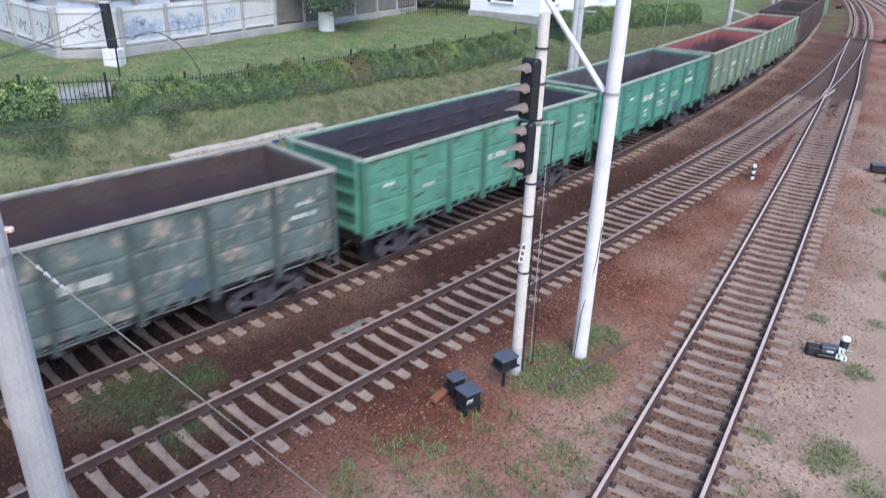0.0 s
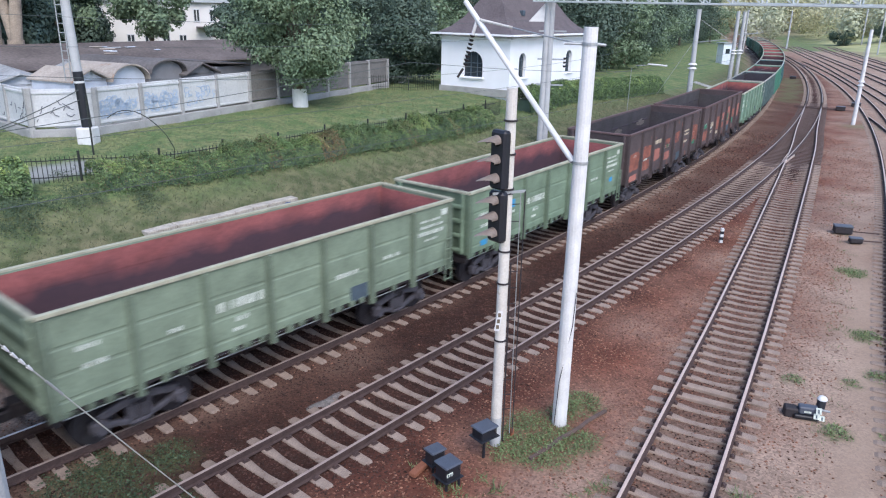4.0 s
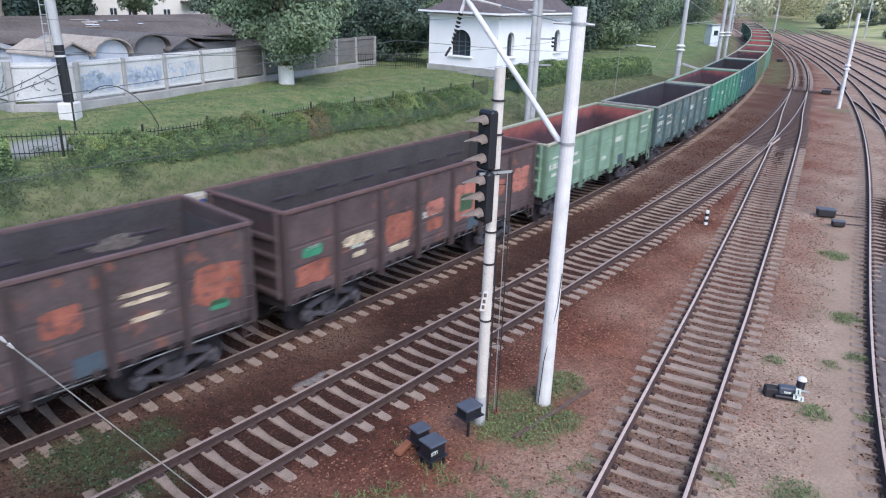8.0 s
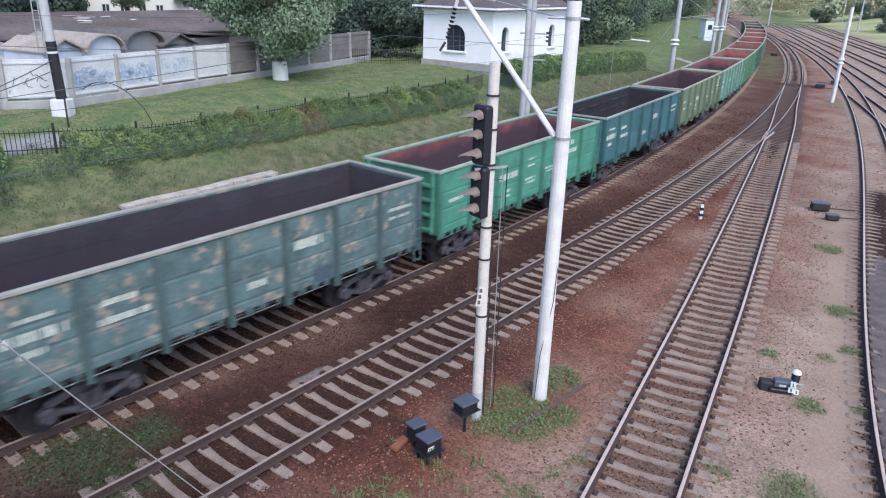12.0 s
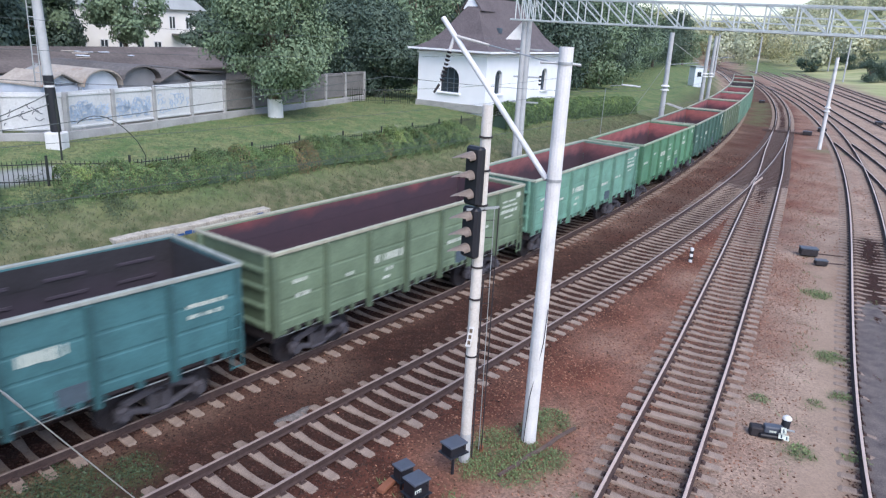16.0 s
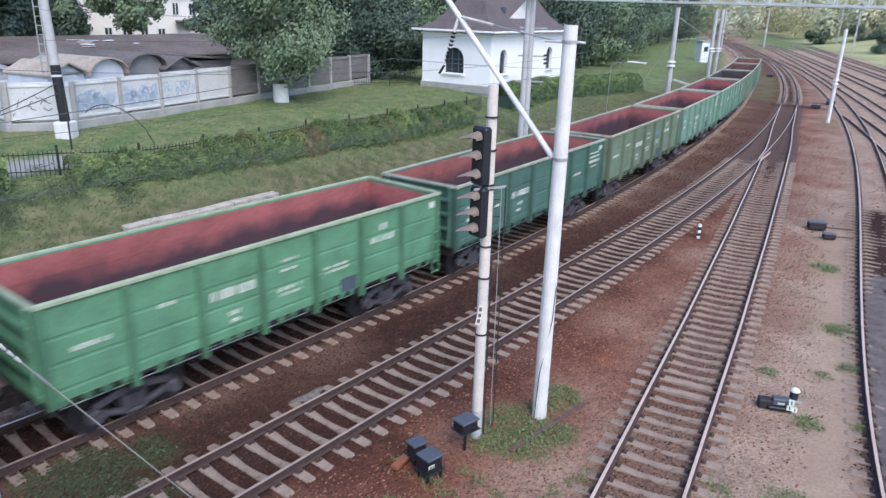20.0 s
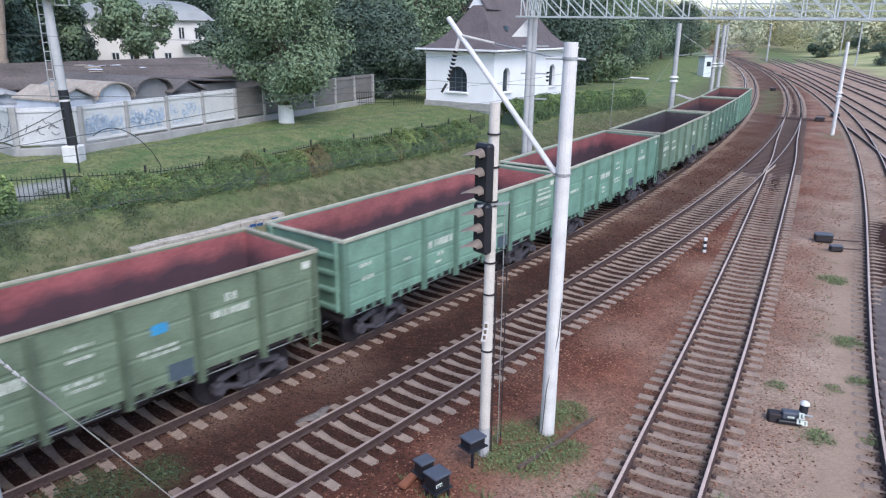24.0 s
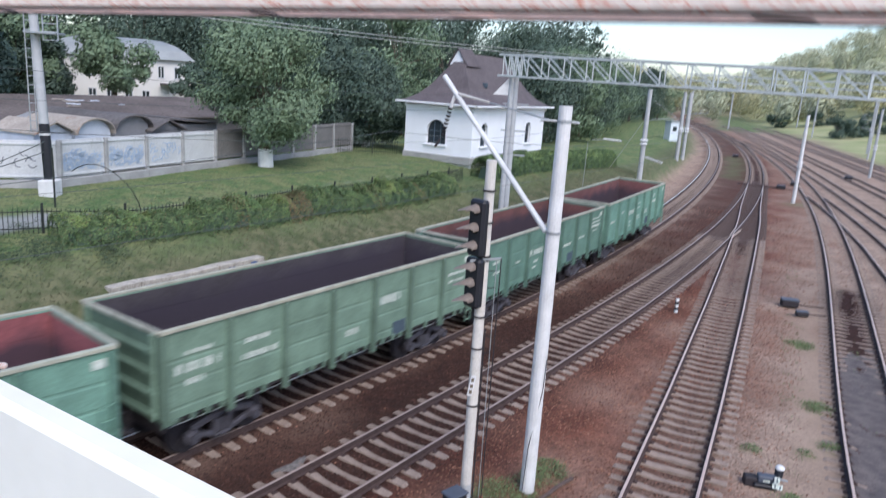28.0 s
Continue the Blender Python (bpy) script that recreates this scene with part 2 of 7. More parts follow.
rust_white = material("rust_stained_white_steel", srgb(240, 224, 214), 0.65, 0.0, scale=90, amount=0.25, fine=420, rust=srgb(206, 124, 98), rust_at=0.52)
bare_rust = material("rusty_lattice_steel", srgb(240, 206, 196), 0.75, 0.0, scale=60, amount=0.25, fine=300)
rail_white = material("white_handrail_paint", srgb(236, 234, 226), 0.5, scale=4, amount=0.1, fine=30, bump=0.06)
bark = material("tree_bark", srgb(112, 100, 88), 0.95, scale=3, amount=0.4, fine=20, bump=0.6)
bark_pale = material("pale_poplar_bark", srgb(164, 150, 136), 0.95, scale=2, amount=0.5, fine=16, bump=0.5)
lime = material("limewash_on_bark", srgb(228, 228, 226), 0.9, scale=4, amount=0.15)
leaf_mid = material("leaves_mid_green", (0.19, 0.26, 0.16, 1), 0.7, scale=0.5, amount=0.35, island=0.18, bump=0, color2=(0.11, 0.17, 0.10, 1))
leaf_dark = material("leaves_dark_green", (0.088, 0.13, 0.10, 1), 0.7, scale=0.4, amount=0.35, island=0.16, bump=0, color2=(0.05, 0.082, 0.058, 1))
# low sun on the far trees is put into this yellow leaf colour
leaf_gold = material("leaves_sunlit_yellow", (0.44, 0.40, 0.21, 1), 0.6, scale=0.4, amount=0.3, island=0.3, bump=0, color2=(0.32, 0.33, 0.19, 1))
# brighter copy of the hedge leaf, standing in for daylight on hedge tops
leaf_lit_top = material("young_hedge_leaves", (0.25, 0.32, 0.10, 1), 0.55, scale=0.5, amount=0.3, island=0.4, bump=0, color2=(0.12, 0.20, 0.07, 1))
leaf_rust = material("leaves_dry_brown", (0.22, 0.155, 0.085, 1), 0.7, scale=0.8, amount=0.3, island=0.3, bump=0)
hedge_leaf = material("hedge_leaves", (0.135, 0.205, 0.075, 1), 0.55, scale=2.4, amount=0.5, island=0.6, bump=0, color2=(0.05, 0.09, 0.04, 1))
grass_blade = material("grass_blades", (0.15, 0.205, 0.085, 1), 0.7, scale=0.35, amount=0.3, island=0.4, bump=0, color2=(0.25, 0.245, 0.13, 1))
dry_blade = material("dry_grass_blades", (0.17, 0.155, 0.10, 1), 0.7, scale=0.4, amount=0.3, island=0.35, bump=0, color2=(0.11, 0.13, 0.07, 1))
shrub_leaf = material("shrub_leaves", (0.058, 0.09, 0.045, 1), 0.6, scale=0.6, amount=0.35, island=0.4, bump=0)
weed_leaf = material("weed_leaves", (0.15, 0.205, 0.085, 1), 0.6, scale=0.8, amount=0.3, island=0.35, bump=0)
stone_mat = material("ballast_stone", srgb(142, 104, 86), 0.9, scale=3, amount=0.3, fine=50, bump=0.2, island=0.6, color2=srgb(112, 78, 66))
stone_dark = material("oily_ballast_stone", srgb(84, 59, 51), 0.9, scale=3, amount=0.3, fine=50, bump=0.2, island=0.6, color2=srgb(54, 37, 32))
orange_clay = material("orange_timber_duct", srgb(136, 88, 68), 0.85, scale=5, amount=0.3)
ash = material("pale_ash_spill", srgb(120, 114, 112), 0.95, scale=9, amount=0.6, fine=30, bump=0.5)

# ---- mesh helpers ----


class Mesh:
    """Collects vertices and faces of one part."""

    def __init__(self):
        self.v, self.f, self.m = [], [], []

    def add(self, verts, faces, slot=0):
        k = len(self.v)
        self.v += [tuple(p) for p in verts]
        self.f += [tuple(i + k for i in f) for f in faces]
        self.m += [slot] * len(faces)
        return self

    def box(self, c, s, m=None, chamfer=0.0, slot=0):
        """A box of size s about c, its edges cut by chamfer, turned by the matrix m about c."""
        hx, hy, hz = s[0] / 2, s[1] / 2, s[2] / 2
        c = Vector(c)
        turn = (lambda p: c + m @ Vector(p)) if m is not None else (lambda p: c + Vector(p))
        if chamfer <= 0:
            vs = [turn((x * hx, y * hy, z * hz)) for x in (-1, 1) for y in (-1, 1) for z in (-1, 1)]
            return self.add(vs, [(0, 1, 3, 2), (4, 6, 7, 5), (0, 4, 5, 1), (2, 3, 7, 6), (0, 2, 6, 4), (1, 5, 7, 3)], slot)
        b = min(chamfer, hx * 0.9, hy * 0.9, hz * 0.9)
        vs, ix = [], {}
        for x in (-1, 1):
            for y in (-1, 1):
                for z in (-1, 1):
                    for a in range(3):
                        p = [x * (hx - b), y * (hy - b), z * (hz - b)]
                        p[a] += (x, y, z)[a] * b
                        ix[x, y, z, a] = len(vs)
                        vs.append(turn(p))
        fs = []
        sg = (-1, 1)
        for a in range(3):
            o = [k for k in range(3) if k != a]
            for d in sg:
                q = []
                for e, g in ((-1, -1), (1, -1), (1, 1), (-1, 1)):
                    t = [0, 0, 0]
                    t[a], t[o[0]], t[o[1]] = d, e, g
                    q.append(ix[t[0], t[1], t[2], a])
                fs.append(tuple(q) if (d > 0) == (a != 1) else tuple(reversed(q)))
        for a in range(3):
            o = [k for k in range(3) if k != a]
            for e in sg:
                for g in sg:
                    q = []
                    for d, w in ((-1, o[0]), (1, o[0]), (1, o[1]), (-1, o[1])):
                        t = [0, 0, 0]
                        t[a], t[o[0]], t[o[1]] = d, e, g
                        q.append(ix[t[0], t[1], t[2], w])
                    fs.append(tuple(q))
        for x in sg:
            for y in sg:
                for z in sg:
                    fs.append((ix[x, y, z, 0], ix[x, y, z, 1], ix[x, y, z, 2]))
        return self.add(vs, fs, slot)

    def beam(self, a, b, w, h=None, slot=0, up=(0, 0, 1), chamfer=0.0):
        """A bar of width w and height h from a to b."""
        a, b = Vector(a), Vector(b)
        d = (b - a)
        x = d.normalized()
        u = Vector(up)
        if abs(x.dot(u)) > 0.99:
            u = Vector((1, 0, 0))
        y = u.cross(x).normalized()
        z = x.cross(y)
        return self.box((a + b) / 2, (d.length, w, h or w), Matrix((x, y, z)).transposed(), chamfer, slot)

    def tube(self, a, b, r0, r1=None, n=12, slot=0, caps=True):
        a, b = Vector(a), Vector(b)
        r1 = r0 if r1 is None else r1
        x = (b - a).normalized()
        u = Vector((0, 0, 1)) if abs(x.z) < 0.9 else Vector((1, 0, 0))
        y = u.cross(x).normalized()
        z = x.cross(y)
        ring = lambda c, r: [c + (y * math.cos(2 * math.pi * i / n) + z * math.sin(2 * math.pi * i / n)) * r for i in range(n)]
        fs = [(i, (i + 1) % n, n + (i + 1) % n, n + i) for i in range(n)]
        if caps:
            fs += [tuple(reversed(range(n))), tuple(range(n, 2 * n))]
        return self.add(ring(a, r0) + ring(b, r1), fs, slot)

    def loft(self, rings, n=16):
        """One closed round shaft through (centre, radius) rings."""
        k = len(self.v)
        for c, r in rings:
            self.v += [(c[0] + r * math.cos(2 * math.pi * i / n), c[1] + r * math.sin(2 * math.pi * i / n), c[2]) for i in range(n)]
        for j in range(len(rings) - 1):
            self.f += [(k + j * n + i, k + j * n + (i + 1) % n, k + j * n + n + (i + 1) % n, k + j * n + n + i) for i in range(n)]
        self.f += [tuple(k + i for i in reversed(range(n))), tuple(k + (len(rings) - 1) * n + i for i in range(n))]
        self.m += [0] * (len(self.f) - len(self.m))
        return self

    def path(self, pts, r, n=6, slot=0):
        """One bent round bar through the points."""
        P = [Vector(p) for p in pts]
        k = len(self.v)
        for i, p in enumerate(P):
            x = (P[min(i + 1, len(P) - 1)] - P[max(i - 1, 0)]).normalized()
            u = Vector((0, 0, 1)) if abs(x.z) < 0.9 else Vector((1, 0, 0))
            y = u.cross(x).normalized()
            z = x.cross(y)
            self.v += [tuple(p + (y * math.cos(2 * math.pi * j / n) + z * math.sin(2 * math.pi * j / n)) * r) for j in range(n)]
        for i in range(len(P) - 1):
            self.f += [(k + i * n + j, k + i * n + (j + 1) % n, k + i * n + n + (j + 1) % n, k + i * n + n + j) for j in range(n)]
        self.m += [slot] * (len(self.f) - len(self.m))
        return self

    def sweep(self, pts, profile, slots=None, closed=True, ends=True):
        """A profile of (left, up) points carried along level points."""
        P = np.array(pts, float)
        T = np.gradient(P[:, :2], axis=0)
        T /= np.linalg.norm(T, axis=1)[:, None]
        N = np.stack([-T[:, 1], T[:, 0]], 1)
        n, k = len(profile), len(self.v)
        for p, q in zip(P, N):
            for a, h in profile:
                self.v.append((p[0] + q[0] * a, p[1] + q[1] * a, p[2] + h))
        for i in range(len(P) - 1):
            for j in range(n if closed else n - 1):
                j2 = (j + 1) % n
                self.f.append((k + i * n + j, k + (i + 1) * n + j, k + (i + 1) * n + j2, k + i * n + j2))
                self.m.append(slots[j] if slots else 0)
        if closed and ends:
            self.f += [tuple(k + j for j in range(n)), tuple(k + (len(P) - 1) * n + j for j in reversed(range(n)))]
            self.m += [0, 0]
        return self

    def data(self, name, mats, smooth=False):
        me = bpy.data.meshes.new(name)
        me.from_pydata(self.v, [], self.f)
        for mt in mats if isinstance(mats, (list, tuple)) else [mats]:
            me.materials.append(mt)
        if isinstance(mats, (list, tuple)) and len(mats) > 1:
            me.polygons.foreach_set("material_index", self.m)
        if smooth:
            me.polygons.foreach_set("use_smooth", [True] * len(me.polygons))
        me.update()
        return me


def part(name, mesh, mats, parent=None, label="", m=None, smooth=False, kind=""):
    """One mesh object, under a thing or a part."""
    ob = new(name, mesh.data(name, mats, smooth) if isinstance(mesh, Mesh) else mesh)
    if m is not None:
        ob.matrix_basis = m
    if parent is not None:
        ob.parent = parent
    return tagged(ob, label, kind=kind)


def thing(name, label, category, at=None, group="", kind=""):
    """An empty at the base of a thing, which carries its parts."""
    ob = new(name)
    ob.empty_display_size = 0.2
    if at is not None:
        ob.matrix_basis = at
    return tagged(ob, label, category, group, kind)


def quads(name, centres, sizes, normals, mats, parent=None, label="", kind="", aspect=0.6, bend=0.0):
    """Many small leaves, each a quad of its own, as one mesh."""
    c, nrm, s = np.asarray(centres, float), np.asarray(normals, float), np.asarray(sizes, float)[:, None]
    nrm = nrm / np.linalg.norm(nrm, axis=1)[:, None]
    r = np.random.normal(size=c.shape)
    a = np.cross(nrm, r)
    a /= np.linalg.norm(a, axis=1)[:, None]
    b = np.cross(nrm, a) * aspect
    v = np.stack([c - a * s, c + b * s, c + a * s, c - b * s], 1).reshape(-1, 3)
    me = bpy.data.meshes.new(name)
    k = len(c)
    me.vertices.add(4 * k)
    me.vertices.foreach_set("co", v.ravel())
    me.loops.add(4 * k)
    me.loops.foreach_set("vertex_index", np.arange(4 * k))
    me.polygons.add(k)
    me.polygons.foreach_set("loop_start", np.arange(0, 4 * k, 4))
    me.polygons.foreach_set("loop_total", np.full(k, 4))
    me.materials.append(mats)
    me.update()
    me.validate()
    ob = new(name, me)
    if parent is not None:
        ob.parent = parent
    return tagged(ob, label, kind=kind)


# ---- tracks: plan lines ----
LN = lambda y: np.log(np.asarray(y, float) + 15.0)
RAIL_A = (1.51878996, -8.86499895, 31.55439125, -70.65544132)
RAIL_B = (0.24089182, 7.22463617, -34.32915166, 20.88162133)
RAIL_D = (-0.63718083, 18.75814357, -90.61284570, 126.77975932)
RT = 0.18  # rail head above the sleepers


def offset(xy, d):
    """A line moved d metres to its left."""
    p = np.asarray(xy, float)
    t = np.gradient(p, axis=0)
    t /= np.linalg.norm(t, axis=1)[:, None]
    return p + d * np.stack([-t[:, 1], t[:, 0]], 1)


class Line:
    def __init__(self, xy):
        self.p = np.asarray(xy, float)
        self.s = np.r_[0, np.cumsum(np.hypot(*np.diff(self.p, axis=0).T))]
        self.length = self.s[-1]

    def at(self, s):
        x = np.interp(s, self.s, self.p[:, 0])
        y = np.interp(s, self.s, self.p[:, 1])
        return np.array([x, y])

    def along(self, s):
        d = self.at(s + 0.3) - self.at(s - 0.3)
        return d / np.linalg.norm(d)

    def even(self, step, a=0.0, b=None):
        ss = np.arange(a, self.length if b is None else b, step)
        return np.stack([np.interp(ss, self.s, self.p[:, 0]), np.interp(ss, self.s, self.p[:, 1])], 1)


Y = np.r_[np.arange(0.0, 60, 0.5), np.arange(60, 330, 2.0)]
back = lambda xy: np.vstack([xy[0] - (xy[1] - xy[0]) / np.linalg.norm(xy[1] - xy[0]) * d for d in np.arange(45, 0, -1.0)] + [xy])
line_a = Line(back(offset(np.stack([np.polyval(RAIL_A, LN(Y)), Y], 1), 0.795)))
line_b = Line(back(offset(np.stack([np.polyval(RAIL_B, LN(Y)), Y], 1), -0.795)))
b_at = lambda y: np.interp(y, line_b.p[:, 1], line_b.p[:, 0])
YC = np.arange(-38.0, 86, 0.5)
straight = -2.68 + 0.504 * YC + 0.795 / math.sin(radians(63.25)) + np.interp(YC, [9, 12, 20, 30, 42, 50, 62], [-0.05, 0.0, 0.15, 0.22, 0.2, 0.14, 0.0])
blend = np.clip((YC - 52) / 30, 0, 1)
blend = blend * blend * (3 - 2 * blend)
line_c = Line(np.stack([straight * (1 - blend) + b_at(YC) * blend, YC], 1))
YD = np.arange(8.0, 170, 1.0)
line_d = Line(back(offset(np.stack([np.polyval(RAIL_D, LN(YD)), YD], 1), -0.795)))
d_at = lambda y: np.interp(y, line_d.p[:, 1], line_d.p[:, 0])
YE = np.arange(4.0, 74, 1.0)
turn_in = np.clip((YE - 45) / 28, 0, 1)
line_e = Line(np.stack([(23.75 + 0.455 * (YE - 32.5)) * (1 - turn_in ** 2) + d_at(YE) * turn_in ** 2 + 0.8 * (1 - turn_in), YE], 1))
YF = np.arange(20.0, 260, 2.0)
line_f = Line(np.stack([35.6 + 0.385 * (YF - 49.4) - 0.00033 * np.maximum(YF - 60, 0) ** 2 * 0.6, YF], 1))
line_g = Line(np.stack([47.6 + 0.36 * (YF - 67.0) - 0.0002 * np.maximum(YF - 70, 0) ** 2 * 0.6, YF], 1))
line_h = Line(np.stack([60.0 + 0.345 * (YF - 85.5), YF], 1))
line_i = Line(np.stack([65.6 + 0.350 * (YF - 90.0), YF], 1))


def s_at_y(line, y):
    return float(np.interp(y, line.p[:, 1], line.s))


# ---- ground ----
PATH_END = 18.0


def ground_u(x, y):
    """Left distance from the first track's middle, and the distance ahead of the nearest place on it."""
    p = line_a.p[::2]
    t = np.gradient(p, axis=0)
    t /= np.linalg.norm(t, axis=1)[:, None]
    sh = np.shape(x)
    q = np.stack([np.ravel(x), np.ravel(y)], 1)
    u, w = np.empty(len(q)), np.empty(len(q))
    for i in range(0, len(q), 4000):
        d = q[i : i + 4000, None, :] - p[None]
        k = (d ** 2).sum(2).argmin(1)
        e = d[np.arange(len(k)), k]
        u[i : i + 4000] = t[k, 0] * e[:, 1] - t[k, 1] * e[:, 0]
        w[i : i + 4000] = p[k, 1]
    return u.reshape(sh), w.reshape(sh)


def rough_noise(x, y, f, seed=0.0):
    return (np.sin(x * f + 1.3 + seed) * np.cos(y * f * 1.13 + seed * 2.1) + 0.6 * np.sin(x * f * 2.3 + y * f * 1.7 + seed) + 0.4 * np.cos(y * f * 4.1 - x * f * 3.1 + seed)) / 2


DIPS = [(line_b.p[40::6], ground_u(line_b.p[40::6, 0], line_b.p[40::6, 1])), (line_c.p[30:150:6], ground_u(line_c.p[30:150:6, 0], line_c.p[30:150:6, 1]))]
DIPS = [(np.sort(w), u[np.argsort(w)]) for _, (u, w) in DIPS]


def ground_z(x, y):
    x, y = np.asarray(x, float), np.asarray(y, float)
    u, w = ground_u(x, y)
    crest = np.interp(w, [-40, 10, 30, 45, 66, 100, 160, 330], [3.2, 3.35, 3.5, 3.4, 2.3, 1.7, 1.5, 2.0])
    lawn = np.interp(w, [-40, 10, 30, 45, 66, 100, 160, 330], [3.7, 3.8, 3.95, 4.0, 3.2, 2.6, 3.0, 5.0])
    z = np.interp(u, [2.9, 4.9, 7.4, 14.0], [0.0, 1.0, 2.0, 3.0])
    out = np.where(z <= 1, z * crest * 0.72, np.where(z <= 2, crest * (0.72 + 0.28 * (z - 1)), crest + (lawn - crest) * (z - 2)))
    out = out + np.where(u > 3.2, 0.05 * rough_noise(x, y, 0.9), 0.012 * rough_noise(x, y, 2.2, 2.0)) - 0.045
    dip = np.clip((0.85 - np.abs(u)) / 0.25, 0, 1)
    for ws, us in DIPS:
        dip = np.maximum(dip, np.clip((0.85 - np.abs(u - np.interp(w, ws, us))) / 0.25, 0, 1) * (y > 4) * (y < 60))
    out = out - 0.035 * dip
    right = x - (60.0 + 0.345 * (y - 85.5)) - 14
    rise = np.clip(right / 160, 0, 1) ** 1.3 * 22 * np.clip((y + 40) / 260, 0, 1)
    out = out + np.where(right > 0, rise, 0)
    out = out + np.clip((right + 6) / 120, 0, 1) * np.clip((y - 170) / 300, 0, 1) * 37 + np.clip((y - 330) / 300, 0, 1) * np.clip((x - 40) / 60, 0, 1) * 12
    return out


def zone(x, y):
    """Grass, rust-red gravel, coal-dark gravel and bare path, each from 0 to 1."""
    u, w = ground_u(x, y)
    n1, n2 = rough_noise(x, y, 0.55, 4.0), rough_noise(x, y, 1.7, 7.0)
    grass = np.clip((u - 3.3) / 0.8 + 0.3 * n2, 0, 1)
    d_right = x - (60.0 + 0.345 * (y - 85.5))
    grass = np.maximum(grass, np.clip((d_right - 6 + 2 * n1) / 3, 0, 1))
    grass = np.maximum(grass, np.clip((y - 219 + 2 * n1) / 4, 0, 1) * np.clip((x - 0.40 * y) / 4, 0, 1))
    blob = lambda cx, cy, r: np.clip(1.25 - np.hypot(x - cx, y - cy) / r + 0.45 * n2, 0, 1)
    weeds = 0
    for cx, cy, r in ((2.2, 13.7, 0.9), (1.6, 14.6, 0.7), (3.1, 15.7, 0.5), (2.6, 15.2, 0.5), (1.2, 13.5, 0.6), (2.9, 13.9, 0.5), (-7.1, 11.9, 1.2), (-6.2, 12.6, 0.7), (-6.0, 11.3, 0.9), (8.9, 14.7, 0.4), (9.0, 17.2, 0.25), (10.1, 14.4, 0.35), (10.5, 17.1, 0.3), (7.0, 11.4, 0.6), (7.4, 10.4, 0.7), (15.0, 26.0, 0.6), (11.4, 17.4, 0.4), (36.0, 65.5, 1.8), (12.4, 20.0, 0.5)):
        weeds = np.maximum(weeds, 0.7 * blob(cx, cy, r))
    for yy in np.arange(86, 122, 3.0):
        cx = 0.5 * (np.interp(yy, line_a.p[:, 1], line_a.p[:, 0]) + b_at(yy))
        weeds = np.maximum(weeds, 0.8 * blob(cx, yy, 1.7))
    rust = np.clip(1.0 - np.abs(u + 5.5) / 7.5 + 0.35 * n1, 0, 1) * np.clip((y - 4) / 8, 0.5, 1)
    rust = np.maximum(rust, np.clip(1.2 - np.abs(x - 15.2 - (y - 31) * 0.53) / 3.2 + 0.3 * n1, 0, 1) * np.clip((y - 24) / 12, 0, 1) * 0.28)
    rust = rust * np.clip(1.25 - (y - 90) / 120, 0.6, 1)
    dark = np.zeros_like(x)
    for line, a, b, k in ((line_a, 0, 400, 1.0), (line_b, 0, 400, 0.95), (line_c, 0, s_at_y(line_c, 44), 0.5), (line_c, s_at_y(line_c, 43), 400, 0.95), (line_d, 0, s_at_y(line_d, 34), 1.0)):
        p = line.even(0.6, a, min(b, line.length))
        for i in range(0, len(p), 40):
            q = p[i : i + 40]
            box = (x > q[:, 0].min() - 3) & (x < q[:, 0].max() + 3) & (y > q[:, 1].min() - 3) & (y < q[:, 1].max() + 3)
            if box.any():
                d = np.hypot(x[box][:, None] - q[None, :, 0], y[box][:, None] - q[None, :, 1]).min(1)
                dark[box] = np.maximum(dark[box], k * np.clip((1.5 - d) / 0.7 + 0.25 * n2[box], 0, 1))
    dark = np.maximum(dark, (0.95 - 0.2 * np.exp(-((x + 3.2) ** 2 + (y - 16) ** 2) / 3.0)) * np.clip(1.4 - np.abs(u + 3.2) / 2.8 + 0.3 * n1, 0, 1) * np.clip(1.25 - (y - 18) / 32, 0.65, 1))
    path = np.clip((np.interp(w, [0, PATH_END, PATH_END + 1.5, 36, 40], [1.1, 1.0, 0.12, 0.1, 0]) - np.abs(u - 10.95 - 0.15 * n1)) / 0.3, 0, 1)
    path = np.maximum(path, np.clip(1.1 - np.abs(x - 10.3 - (y - 16) * 0.52 + 0.6 * n1) / 1.3, 0, 1) * 0.7 * np.clip((40 - y) / 10, 0, 1))
    dry = np.maximum(np.clip(1.15 - np.abs(u - 5.2) / 2.2 + 0.3 * n1, 0, 1), np.clip((d_right - 4) / 8 + 0.3 * n1, 0, 1))
    field = np.clip((d_right - 3) / 6, 0, 1)
    return grass, weeds, rust, dark, path, dry, field


def spaced(parts):
    out = []
    for a, b, step in parts:
        out.append(np.arange(a, b, step))
    return np.concatenate(out)


